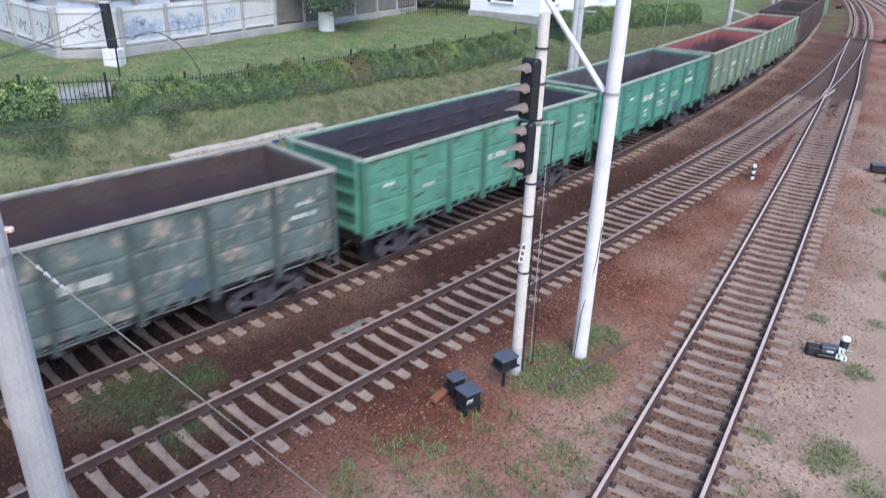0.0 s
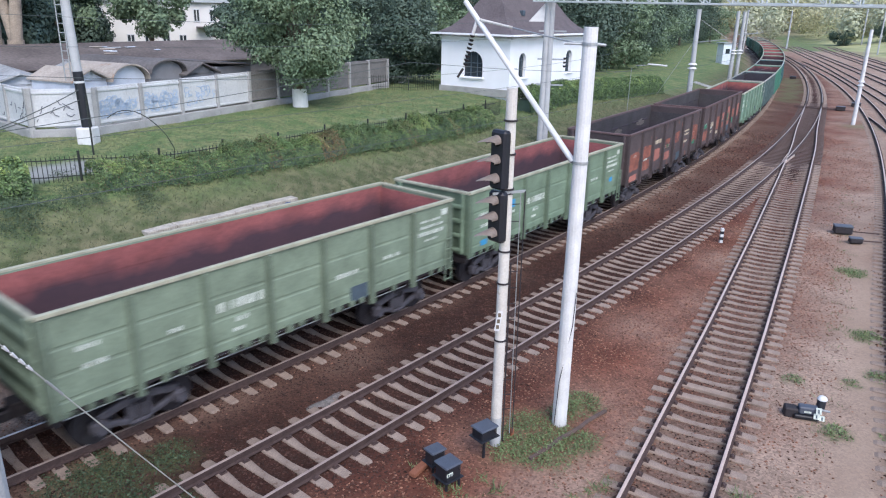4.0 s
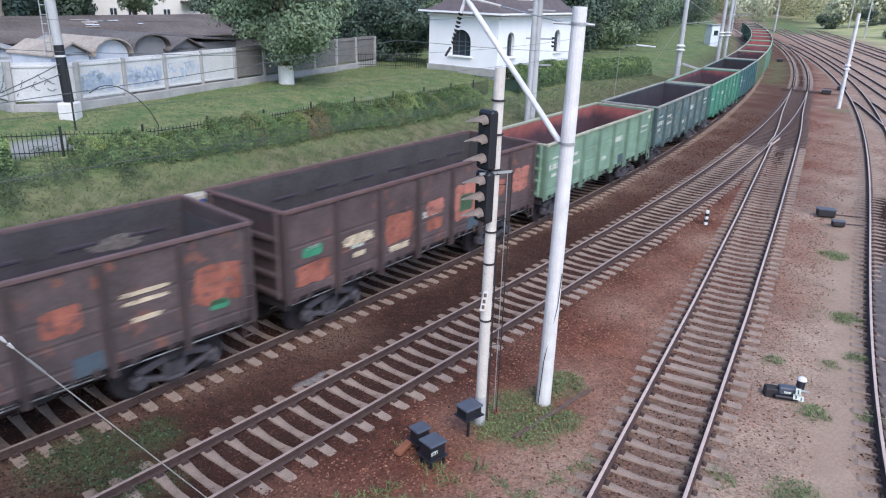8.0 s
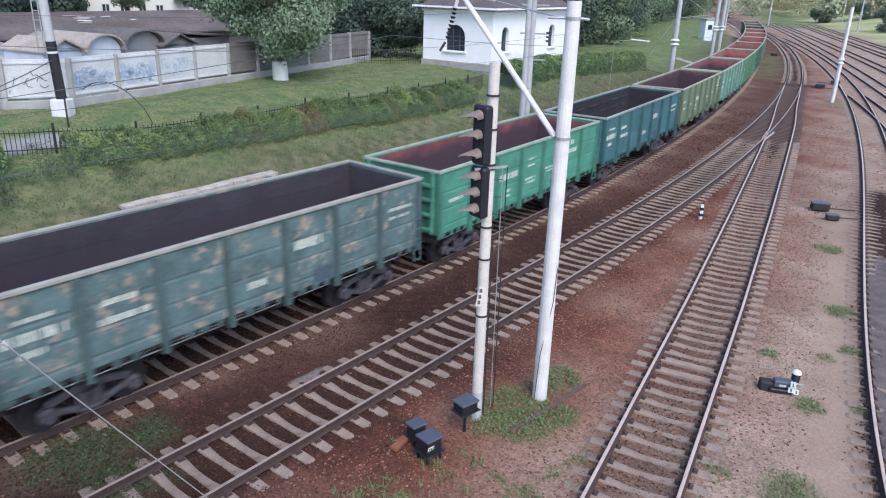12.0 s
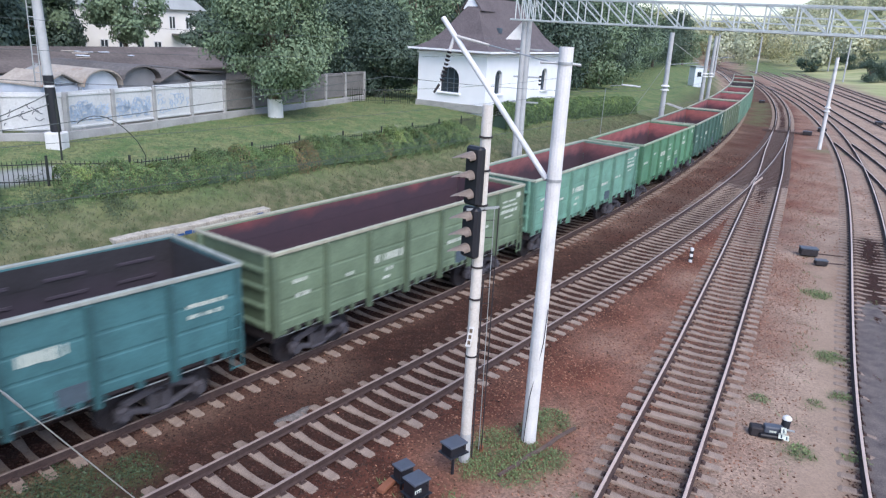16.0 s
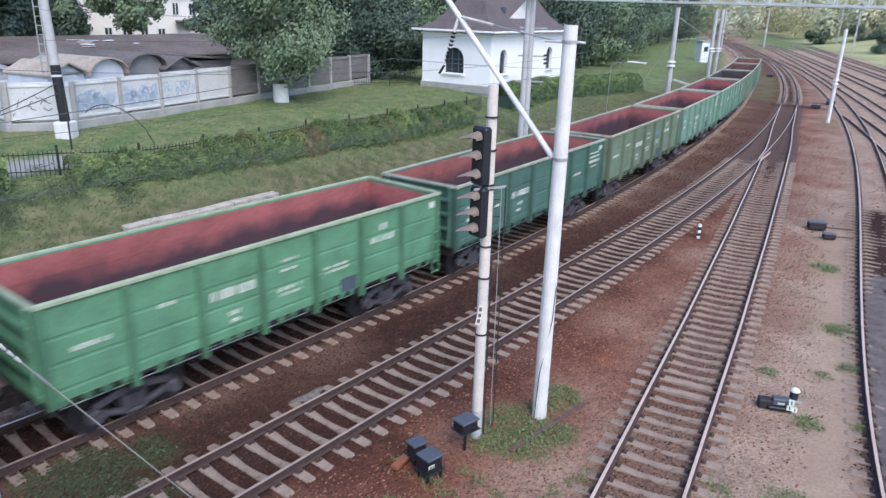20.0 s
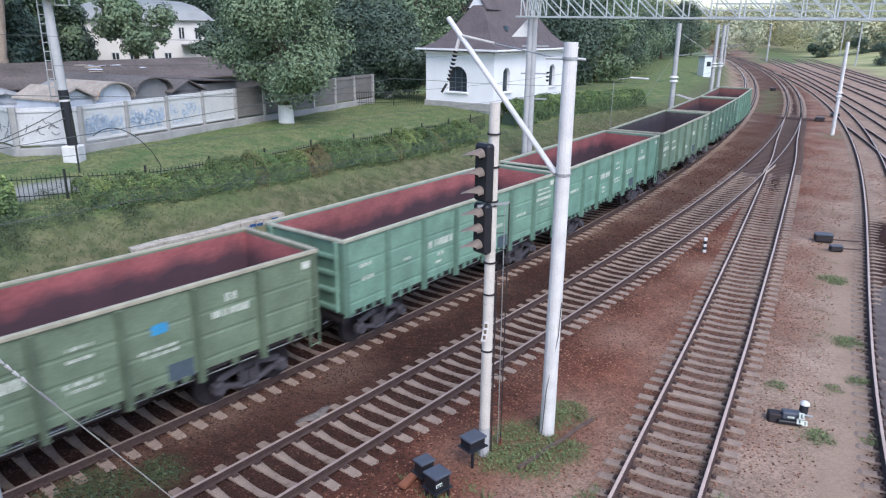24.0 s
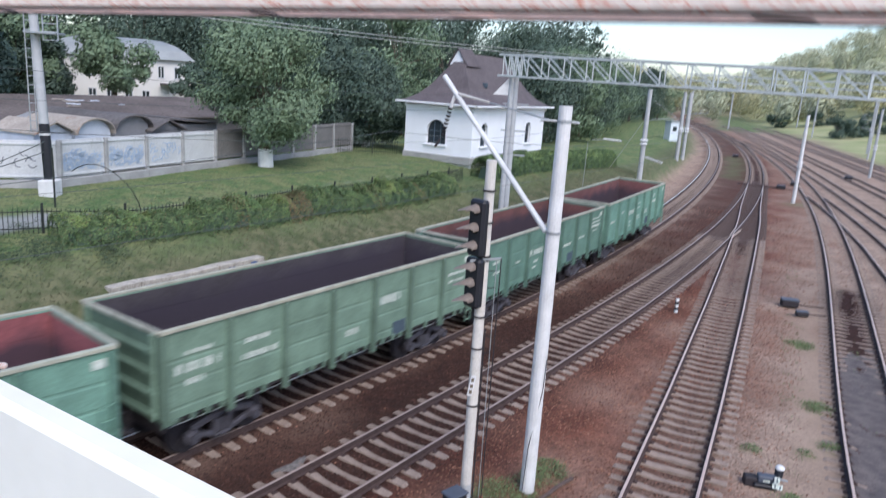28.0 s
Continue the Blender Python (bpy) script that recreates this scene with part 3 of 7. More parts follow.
def build_ground():
    gx = spaced(((-900, -300, 60), (-300, -100, 20), (-100, -30, 4), (-30, -14, 0.8), (-14, 16, 0.3), (16, 44, 0.55), (44, 100, 2), (100, 300, 10), (300, 1500, 60)))
    gy = spaced(((-500, -60, 40), (-60, 4, 4), (4, 34, 0.3), (34, 75, 0.7), (75, 140, 2), (140, 340, 8), (340, 2500, 80)))
    X, Yg = np.meshgrid(gx, gy)
    Z = ground_z(X, Yg)
    nx, ny = len(gx), len(gy)
    me = bpy.data.meshes.new("ground")
    v = np.stack([X.ravel(), Yg.ravel(), Z.ravel()], 1)
    i = np.arange(nx * ny).reshape(ny, nx)
    f = np.stack([i[:-1, :-1].ravel(), i[:-1, 1:].ravel(), i[1:, 1:].ravel(), i[1:, :-1].ravel()], 1)
    me.vertices.add(len(v))
    me.vertices.foreach_set("co", v.ravel())
    me.loops.add(f.size)
    me.loops.foreach_set("vertex_index", f.ravel())
    me.polygons.add(len(f))
    me.polygons.foreach_set("loop_start", np.arange(0, f.size, 4))
    me.polygons.foreach_set("loop_total", np.full(len(f), 4))
    me.polygons.foreach_set("use_smooth", [True] * len(f))
    me.update()
    for name, val in zip(("grass", "weeds", "rust", "dark", "path", "dry", "field"), zone(X, Yg)):
        at = me.attributes.new(name, "FLOAT", "POINT")
        at.data.foreach_set("value", np.ascontiguousarray(val.ravel(), dtype=np.float32))
    m = bpy.data.materials.new("gravel_soil_and_grass")
    m.use_nodes = True
    n, l = m.node_tree.nodes, m.node_tree.links
    b = n["Principled BSDF"]
    b.inputs["Roughness"].default_value, b.inputs["Specular IOR Level"].default_value = 0.95, 0.25
    tc = n.new("ShaderNodeTexCoord")

    def noise_tex(scale, detail=5):
        t = n.new("ShaderNodeTexNoise")
        t.inputs["Scale"].default_value, t.inputs["Detail"].default_value = scale, detail
        l.new(tc.outputs["Object"], t.inputs["Vector"])
        return t.outputs[0]

    def mix(fac, a, c, mode="MIX"):
        k = n.new("ShaderNodeMix")
        k.data_type, k.blend_type = "RGBA", mode
        for sock, val in ((k.inputs[0], fac), (k.inputs[6], a), (k.inputs[7], c)):
            if hasattr(val, "is_linked"):
                l.new(val, sock)
            else:
                sock.default_value = val
        return k.outputs[2]

    def fit_range(val, a, c):
        k = n.new("ShaderNodeMapRange")
        k.inputs[1].default_value, k.inputs[2].default_value = a, c
        l.new(val, k.inputs[0])
        return k.outputs[0]

    def attr(name):
        k = n.new("ShaderNodeAttribute")
        k.attribute_name = name
        return k.outputs["Fac"]

    stones = n.new("ShaderNodeTexVoronoi")
    stones.inputs["Scale"].default_value = 21
    l.new(tc.outputs["Object"], stones.inputs["Vector"])
    speck = n.new("ShaderNodeSeparateColor")
    l.new(stones.outputs["Color"], speck.inputs[0])
    stone_tone = fit_range(speck.outputs[0], 0, 1)
    grey = mix(fit_range(noise_tex(0.6), 0.35, 0.65), srgb(164, 144, 129), srgb(138, 119, 106))
    red = mix(fit_range(noise_tex(1.4), 0.3, 0.7), srgb(125, 80, 65), srgb(95, 58, 47))
    col = mix(attr("rust"), grey, red)
    col = mix(attr("dark"), col, mix(noise_tex(3), srgb(66, 39, 32), srgb(38, 27, 24)))
    col = mix(stone_tone, mix(1.0, col, (0.70, 0.69, 0.69, 1), "MULTIPLY"), mix(1.0, col, (1.34, 1.30, 1.28, 1), "MULTIPLY"))
    lawn = mix(fit_range(noise_tex(1.1, 8), 0.36, 0.64), srgb(84, 112, 68), srgb(128, 132, 92))
    lawn = mix(fit_range(noise_tex(5, 8), 0.45, 0.7), lawn, srgb(70, 86, 60))
    lawn = mix(attr("dry"), lawn, mix(fit_range(noise_tex(2.2, 9), 0.38, 0.62), srgb(112, 110, 84), srgb(74, 84, 56)))
    lawn = mix(attr("field"), lawn, mix(fit_range(noise_tex(0.12, 7), 0.35, 0.65), srgb(176, 172, 132), srgb(142, 152, 104)))
    col = mix(attr("grass"), col, lawn)
    col = mix(attr("path"), col, mix(attr("grass"), mix(noise_tex(2.2), srgb(166, 146, 130), srgb(148, 128, 112)), srgb(142, 144, 142)))
    col = mix(attr("weeds"), col, mix(noise_tex(6), srgb(84, 104, 64), srgb(108, 102, 78)))
    l.new(col, b.inputs["Base Color"])
    bp = n.new("ShaderNodeBump")
    bp.inputs["Strength"].default_value, bp.inputs["Distance"].default_value = 0.7, 0.035
    l.new(noise_tex(26, 7), bp.inputs["Height"])
    l.new(bp.outputs[0], b.inputs["Normal"])
    me.materials.append(m)
    return tagged(new("ground", me), "red-brown gravel railway ground with grassy bank and lawn", "ground", kind="structure")


ground = build_ground()

# ---- tracks ----
RAIL_PROFILE = [(-.075, 0), (.075, 0), (.075, .012), (.01, .03), (.01, .135), (.036, .145), (.036, .174), (.028, RT), (-.028, RT), (-.036, .174), (-.036, .145), (-.01, .135), (-.01, .03), (-.075, .012)]
RAIL_SLOTS = [0] * 6 + [1, 1, 1] + [0] * 5


def sleeper_mesh(timber=False):
    m = Mesh()
    if timber:
        m.box((0, 0, -0.09), (2.75, 0.25, 0.18), chamfer=0.015)
    else:
        xs = (-1.35, -1.27, -0.95, -0.6, -0.3, 0, 0.3, 0.6, 0.95, 1.27, 1.35)
        ws = (0.10, 0.12, 0.125, 0.11, 0.092, 0.086, 0.092, 0.11, 0.125, 0.12, 0.10)
        zs = (-0.05, -0.012, 0.0, -0.004, -0.036, -0.05, -0.036, -0.004, 0.0, -0.012, -0.05)
        v, f = [], []
        for x, w, z in zip(xs, ws, zs):
            v += [(x, -w - 0.02, -0.2), (x, -w, z - 0.02), (x, -w + 0.02, z), (x, w - 0.02, z), (x, w, z - 0.02), (x, w + 0.02, -0.2)]
        for i in range(len(xs) - 1):
            for j in range(5):
                f.append((6 * i + j, 6 * i + j + 1, 6 * i + j + 7, 6 * i + j + 6))
        f += [tuple(range(6)), tuple(60 + k for k in reversed(range(6)))]
        m.add(v, f)
    for x in (-0.795, 0.795):
        m.box((x, 0, 0.008), (0.36, 0.15, 0.016), slot=1)
        for e in (-0.12, 0.12):
            m.box((x + e, 0, 0.035), (0.05, 0.11, 0.05), chamfer=0.012, slot=1)
    return m


SLEEPER = sleeper_mesh().data("sleeper", [sleeper_mat, rail_side])
TIMBER = sleeper_mesh(True).data("timber_sleeper", [joint_timber, rail_side])


def track(label, line, a, b, near, head, step=0.56, timbers=(), gaps=(), sunk=None, inner=None):
    """Rails and sleepers from a to b; sleepers up to near are parts of their own, the rest one joined part."""
    root = thing("railway_track", label, "railway track", kind="structure")
    p = line.even(1.0, a, b)
    for side in (0.795, -0.795):
        q = offset(p, side)
        part("rail", Mesh().sweep(np.c_[q, np.zeros(len(q))], RAIL_PROFILE, RAIL_SLOTS), [rail_side, inner if inner and side > 0 else head], root)
    rest = Mesh()
    proto_v, proto_f = np.array([v.co for v in SLEEPER.vertices]), [tuple(f.vertices) for f in SLEEPER.polygons]
    proto_m = [f.material_index for f in SLEEPER.polygons]
    for k, s in enumerate(np.arange(a, b, step)):
        if any(g0 < s < g1 for g0, g1 in gaps):
            continue
        s2 = s + random.uniform(-0.025, 0.025)
        (x, y), d = line.at(s2), line.along(s2)
        ang = math.degrees(math.atan2(d[1], d[0])) - 90 + random.uniform(-1.4, 1.4)
        m = pose(x, y, random.uniform(-0.008, 0.004) - (random.uniform(0.0, 0.014) if sunk and s < sunk else 0), random.uniform(-0.6, 0.6), random.uniform(-0.5, 0.5), ang)
        if s < near:
            tim = any(t0 < s < t1 for t0, t1 in timbers)
            part("sleeper", TIMBER if tim else SLEEPER, None, root, "old tarred timber sleeper" if tim else "", m)
        else:
            r = np.array(m)[:3]
            rest.add(proto_v @ r[:, :3].T + r[:, 3], proto_f)
            rest.m[-len(proto_f):] = proto_m
    if rest.v:
        part("sleeper_row", rest, [sleeper_mat, rail_side], root, "distant row of concrete sleepers", kind="stuff")
    return root


SA, SB, SC, SD = (s_at_y(q, 6.0) for q in (line_a, line_b, line_c, line_d))
SW = (s_at_y(line_b, 47.5), s_at_y(line_b, 80))
joint = float(np.interp(16.1, line_c.p[:, 1], line_c.s))
track("curved running track under the moving freight train, dark gravel", line_a, SA - 6, line_a.length - 2, SA + 75, rail_dull, inner=rail_sky_glint)
track("curved track with concrete sleepers and rusty rails", line_b, SB - 6, line_b.length - 2, SB + 48, rail_dull, gaps=[SW])
track("straight siding track joining the curved one at a switch", line_c, SC - 4, line_c.length - 1, SC + 46, rail_top, timbers=[(joint - 0.35, joint + 0.35)], sunk=joint - 0.4, gaps=[(s_at_y(line_c, 47.5), 999)])
track("siding track with coal-dusted gravel between the rails", line_d, SD, line_d.length - 1, SD + 48, rail_top)
track("branch track leaving the siding", line_e, 2, line_e.length - 1, 42, rail_top, gaps=[(line_e.length - 16, 999)])
track("outer yard track on red gravel", line_f, 2, line_f.length - 2, 30, rail_top)
track("outer yard track on red gravel", line_g, 2, line_g.length - 2, 0, rail_top)
track("far yard track beside the grass field", line_h, 2, line_h.length - 2, 0, rail_top)
track("far yard track beside the grass field", line_i, 2, line_i.length - 2, 0, rail_top)


def build_switch():
    """Long timbers, crossing and blades where the siding joins the curve."""
    root = thing("railway_switch", "railway switch with long dark timbers and crossing", "railway switch", kind="structure")
    tm = Mesh().box((0, 0, -0.09), (1, 0.24, 0.18), chamfer=0.012).data("bearer", wood_mat)
    for y in np.arange(46.5, 84, 0.5):
        s = s_at_y(line_b, y)
        (x, yy), d = line_b.at(s), line_b.along(s)
        right = np.array([d[1], -d[0]])
        xc = float(np.interp(yy, line_c.p[:, 1], line_c.p[:, 0]))
        gap = max(0.0, (xc - x) * d[1])
        wide = 2.75 + gap
        c = np.array([x, yy]) + right * gap / 2
        ob = part("bearer", tm, None, root, "", pose(c[0], c[1], -0.012, 0, 0, math.degrees(math.atan2(d[1], d[0])) - 90 + random.uniform(-1, 1)))
        ob.scale = (wide, 1, 1)
    f = Mesh()
    s = s_at_y(line_b, 48.8)
    c, d = line_b.at(s), line_b.along(s)
    r = np.array([d[1], -d[0]])
    c = c + r * 0.795
    for e in (-0.1, 0.1):
        a, b = c - d * 1.4 + r * e, c + d * 1.8 + r * e * 2.2
        f.beam((a[0], a[1], 0.1), (b[0], b[1], 0.1), 0.05, 0.15, chamfer=0.01)
    part("crossing", f, rail_top, root, "worn bright crossing")
    for side in (-1, 1):
        s = s_at_y(line_b, 52)
        p = line_b.even(1.0, s - 3, s + 3)
        q = offset(p, 0.795 * 0 + (0.795 - 0.09) * side)
        part("guard_rail", Mesh().sweep(np.c_[q, np.full(len(q), 0.01)], [(-.03, 0), (.03, 0), (.03, .17), (-.03, .17)]), rail_side, root)
    return root


build_switch()


# ---- freight train ----
BODY, PITCH, BOGIE, HALF, LOW, HIGH = 12.20, 13.05, 4.15, 1.53, 1.36, 3.45


# bay, height, length and letter height of the marks, one set for each way of lettering
LETTERING = [
    [(6, 3.0, .9, .07), (6, 2.82, 1.1, .09), (6, 2.62, 1.2, .13), (6, 2.4, .6, .07), (5, 2.3, .7, .1), (4, 2.2, .8, .13), (2, 2.45, 1.25, .24), (2, 2.05, .35, .13), (2, 1.8, .35, .1), (1, 2.3, .3, .1), (0, 2.6, .5, .12), (0, 2.2, .5, .12)],
    [(5, 2.95, .25, .2), (5, 2.6, .95, .18), (4, 2.25, .9, .08), (4, 2.12, .8, .08), (3, 2.85, .5, .08), (3, 2.6, .5, .08), (3, 2.1, .75, .1), (3, 1.95, .7, .08), (2, 2.5, 1.2, .26), (2, 1.95, .35, .12), (2, 1.75, .3, .1), (1, 2.7, .4, .1), (0, 2.4, .8, .12)],
    [(6, 2.75, 1.0, .1), (6, 2.5, .9, .1), (4, 2.6, .9, .28), (1, 2.7, .7, .14), (1, 2.3, 1.1, .16), (0, 2.85, .8, .1), (0, 2.5, 1.2, .24), (0, 2.15, .5, .16), (3, 1.95, .5, .2)],
    [(6, 2.8, .5, .1), (6, 2.5, .8, .12), (3, 2.4, 1.0, .2), (1, 2.2, .5, .1), (0, 2.6, .4, .1)],
]


def stencil_mesh(way, side):
    """Short letter-sized bars in rows on one side wall; side +1 or -1."""
    st, rr = Mesh(), random.Random(11 * way + 5 + side)
    posts = np.linspace(-BODY / 2 + 0.09, BODY / 2 - 0.09, 8)
    for i, z, length, tall in LETTERING[way]:
        xc = side * -1 * (posts[i] + posts[i + 1]) / 2 + rr.uniform(-0.08, 0.08)
        step = 0.034 + 0.14 * tall
        for g in np.arange(-length / 2, length / 2, step):
            if rr.random() < 0.86:
                st.box((xc + g, side * (HALF + 0.005), z + rr.uniform(-0.004, 0.004)), (step * rr.uniform(0.55, 0.8), 0.008, tall * rr.uniform(0.8, 1.0)))
    return st.data("stencil", stencil_mat)


def build_wagon(HIGH=HIGH):
    """An open-topped wagon about its middle, rail heads at z = 0, x along the track, walls up to HIGH."""
    root = thing("gondola_wagon", "open-topped freight wagon", "freight wagon", group="freight train wagons")
    hl = BODY / 2
    fr = Mesh()
    fr.box((0, 0, 1.08), (BODY + 0.5, 0.42, 0.32), chamfer=0.02)
    for x in np.linspace(-hl + 0.15, hl - 0.15, 8):
        fr.box((x, 0, 1.12), (0.16, 2.8, 0.2), chamfer=0.015)
    for x in (-BOGIE, BOGIE):
        fr.box((x, 0, 0.98), (0.5, 2.3, 0.24), chamfer=0.03)
    fr.tube((-2.2, 0.75, 0.82), (-0.6, 0.75, 0.82), 0.24, n=10)
    fr.box((1.3, -0.7, 0.85), (0.7, 0.3, 0.35), chamfer=0.03)
    for x0, x1 in ((-3.2, -0.4), (0.4, 3.2)):
        fr.tube((x0, 0.3, 0.78), (x1, -0.2, 0.78), 0.03, n=6)
    part("underframe", fr, steel_dark, root)
    part("floor", Mesh().box((0, 0, 1.3), (BODY - 0.1, 2 * HALF - 0.1, 0.08)), coal_mat, root)
    posts = np.linspace(-hl + 0.09, hl - 0.09, 8)
    for side in (-1, 1):
        y = side * HALF
        w = Mesh()
        n = 24
        # sheet with shallow horizontal pressings
        zs = [LOW, 1.55, 1.58, 1.62, 1.65, 2.12, 2.15, 2.19, 2.22, 2.68, 2.71, 2.75, 2.78, HIGH]
        dy = [0, 0, -.012, -.012, 0, 0, -.012, -.012, 0, 0, -.012, -.012, 0, 0]
        v = [(x, y + side * e, z) for x in (-hl, hl) for z, e in zip(zs, dy)] + [(x, y - side * 0.05, z) for x in (-hl, hl) for z in (LOW, HIGH)]
        k = len(zs)
        f = [(i, i + 1, k + i + 1, k + i) for i in range(k - 1)] + [(2 * k, 2 * k + 1, 2 * k + 3, 2 * k + 2), (0, k, 2 * k + 2, 2 * k), (k - 1, 2 * k + 1, 2 * k + 3, 2 * k - 1)]
        part("side_wall", w.add(v, f), wagon_paint, root)
        for i, x in enumerate(posts):
            p = Mesh()
            end = i in (0, 7)
            wide, deep = (0.20, 0.08) if end else (0.17, 0.14)
            zt, zb = HIGH - 0.02, LOW - (0.12 if end else 0.28)
            a = y + side * 0.003
            v = [(x - wide / 2, a, zb), (x + wide / 2, a, zb), (x + wide / 2 - 0.035, y + side * deep, zb + 0.04), (x - wide / 2 + 0.035, y + side * deep, zb + 0.04),
                 (x - wide / 2, a, zt), (x + wide / 2, a, zt), (x + wide / 2 - 0.035, y + side * deep * 0.75, zt - 0.05), (x - wide / 2 + 0.035, y + side * deep * 0.75, zt - 0.05)]
            p.add(v, [(0, 1, 2, 3), (4, 7, 6, 5), (0, 4, 5, 1), (1, 5, 6, 2), (2, 6, 7, 3), (3, 7, 4, 0)])
            part("side_post", p, wagon_paint, root)
        part("top_chord", Mesh().box((0, y + side * 0.01, HIGH + 0.01), (BODY + 0.04, 0.115, 0.10), chamfer=0.015), wagon_rim, root, "pale dusty top rim")
        ln = Mesh()
        zz = [1.34, 1.7, 1.74, 2.3, 2.34, 2.85, 2.89, HIGH - 0.04]
        ee = [0.064, 0.064, 0.069, 0.069, 0.064, 0.064, 0.069, 0.069]
        v = [(x, y - side * e, z) for x in (-hl + 0.06, hl - 0.06) for z, e in zip(zz, ee)]
        ln.add(v, [(i, i + 1, len(zz) + i + 1, len(zz) + i) for i in range(len(zz) - 1)])
        part("lining", ln, wagon_inside, root, "dusty inner wall")
        hg = Mesh()
        for x in np.arange(-hl + 0.3, hl - 0.2, 0.42):
            if random.random() < 0.3:
                continue
            hg.box((x + random.uniform(-.05, .05), y + side * 0.02, LOW - 0.05), (random.uniform(0.08, 0.2), 0.08, random.uniform(0.1, 0.24)), chamfer=0.012)
            hg.beam((x + 0.1, y + side * 0.01, LOW - 0.03), (x + 0.25, y - side * 0.1, LOW - 0.2), 0.035)
        part("hatch_gear", hg, wagon_paint, root, "row of hatch levers and lugs", kind="stuff")
        part("rail_pipe", Mesh().tube((-hl + 0.3, y - side * 0.15, LOW - 0.24), (hl - 0.3, y - side * 0.15, LOW - 0.24), 0.016, n=6), galv, root, "thin pale pipe under the side")
        seg = posts[1] - posts[0]
        px = posts[5] - seg * 0.27 if side < 0 else posts[2] + seg * 0.27
        part("inspection_panel", Mesh().box((px, y + side * 0.008, 1.56), (0.62, 0.016, 0.44)), stencil_dark, root, "small dark grey painted panel")
        part("stencil", stencil_mesh(0, side), None, root, "worn white stencilled marks", kind="stuff")
        part("label_plate", Mesh().box((side * -(hl - 0.36), y + side * 0.01, HIGH - 0.3), (0.27, 0.02, 0.19), chamfer=0.004), stencil_mat, root, "small white plate near the wall's end")
        la = Mesh()
        for x in (hl - 0.42, hl - 0.12):
            la.beam((x, y + side * 0.14, LOW - 0.45), (x, y + side * 0.14, 2.3), 0.03)
        for z in np.arange(LOW - 0.4, 2.3, 0.33):
            la.beam((hl - 0.42, y + side * 0.14, z), (hl - 0.12, y + side * 0.14, z), 0.024)
        part("ladder", la, wagon_paint, root)
    for end in (-1, 1):
        x = end * hl
        e = Mesh().box((x - end * 0.03, 0, (LOW + HIGH) / 2), (0.06, 2 * HALF - 0.02, HIGH - LOW))
        for z in (1.5, 2.0, 2.5, 2.98):
            part("end_rib", Mesh().box((x + end * 0.05, 0, z), (0.1, 2 * HALF - 0.3, 0.14), chamfer=0.03), wagon_paint, root)
        for yy in (-1.3, 1.3):
            part("end_post", Mesh().box((x + end * 0.045, yy, (LOW + HIGH) / 2), (0.09, 0.12, HIGH - LOW - 0.05), chamfer=0.02), wagon_paint, root)
        part("end_wall", e, wagon_paint, root)
        part("end_lining", Mesh().box((x - end * 0.068, 0, 2.36), (0.012, 2 * HALF - 0.16, 2.0)), wagon_inside, root, "dusty inner wall")
        part("end_chord", Mesh().box((x, 0, HIGH + 0.012), (0.115, 2 * HALF - 0.1, 0.09), chamfer=0.015), wagon_rim, root, "pale dusty top rim")
        c = Mesh().box((x + end * 0.36, 0, 0.98), (0.5, 0.22, 0.24), chamfer=0.04)
        c.box((x + end * 0.1, 0, 1.0), (0.1, 0.7, 0.35), chamfer=0.02)
        c.tube((x + end * 0.1, 0.5, 0.95), (x + end * 0.42, 0.42, 0.6), 0.03, n=6)
        part("coupler", c, steel_dark, root)
    v, f = [], []
    gx, gy = np.linspace(-hl + 0.1, hl - 0.1, 22), np.linspace(-HALF + 0.07, HALF - 0.07, 8)
    for x in gx:
        for y in gy:
            v.append((x, y, 1.36 + 0.05 * math.sin(x * 2.1 + y) + 0.09 * (abs(y) / HALF) ** 3 + random.uniform(0, 0.03) + 0.12 * max(0, abs(x) / hl - 0.85) * 6))
    for i in range(21):
        for j in range(7):
            f.append((i * 8 + j, i * 8 + j + 8, i * 8 + j + 9, i * 8 + j + 1))
    part("coal_residue", Mesh().add(v, f), coal_mat, root, "thin dark coal residue on the floor")
    wheels = []
    for end in (-1, 1):
        bx = end * BOGIE
        bg = part("bogie", Mesh().box((bx, 0, 0.72), (0.5, 1.9, 0.22), chamfer=0.05), bogie_mat, root)
        for side in (-1, 1):
            y = side * 1.03
            s = Mesh()
            for e in (-1, 1):
                s.beam((bx + e * 0.2, y, 0.82), (bx + e * 0.92, y, 0.66), 0.16, 0.18, chamfer=0.03)
                s.beam((bx + e * 0.2, y, 0.3), (bx + e * 0.85, y, 0.48), 0.15, 0.14, chamfer=0.03)
                s.box((bx + e * 0.925, y + side * 0.06, 0.5), (0.32, 0.26, 0.3), chamfer=0.06)
                s.tube((bx + e * 0.925, y + side * 0.15, 0.475), (bx + e * 0.925, y + side * 0.24, 0.475), 0.12, n=12)
                s.box((bx + e * 0.24, y, 0.58), (0.09, 0.14, 0.5), chamfer=0.02)
                s.tube((bx + e * 0.1, y, 0.34), (bx + e * 0.1, y, 0.66), 0.085, n=10)
            s.box((bx, y, 0.26), (0.5, 0.2, 0.1), chamfer=0.03)
            s.box((bx, y, 0.88), (0.6, 0.18, 0.14), chamfer=0.04)
            part("side_frame", s, bogie_mat, bg)
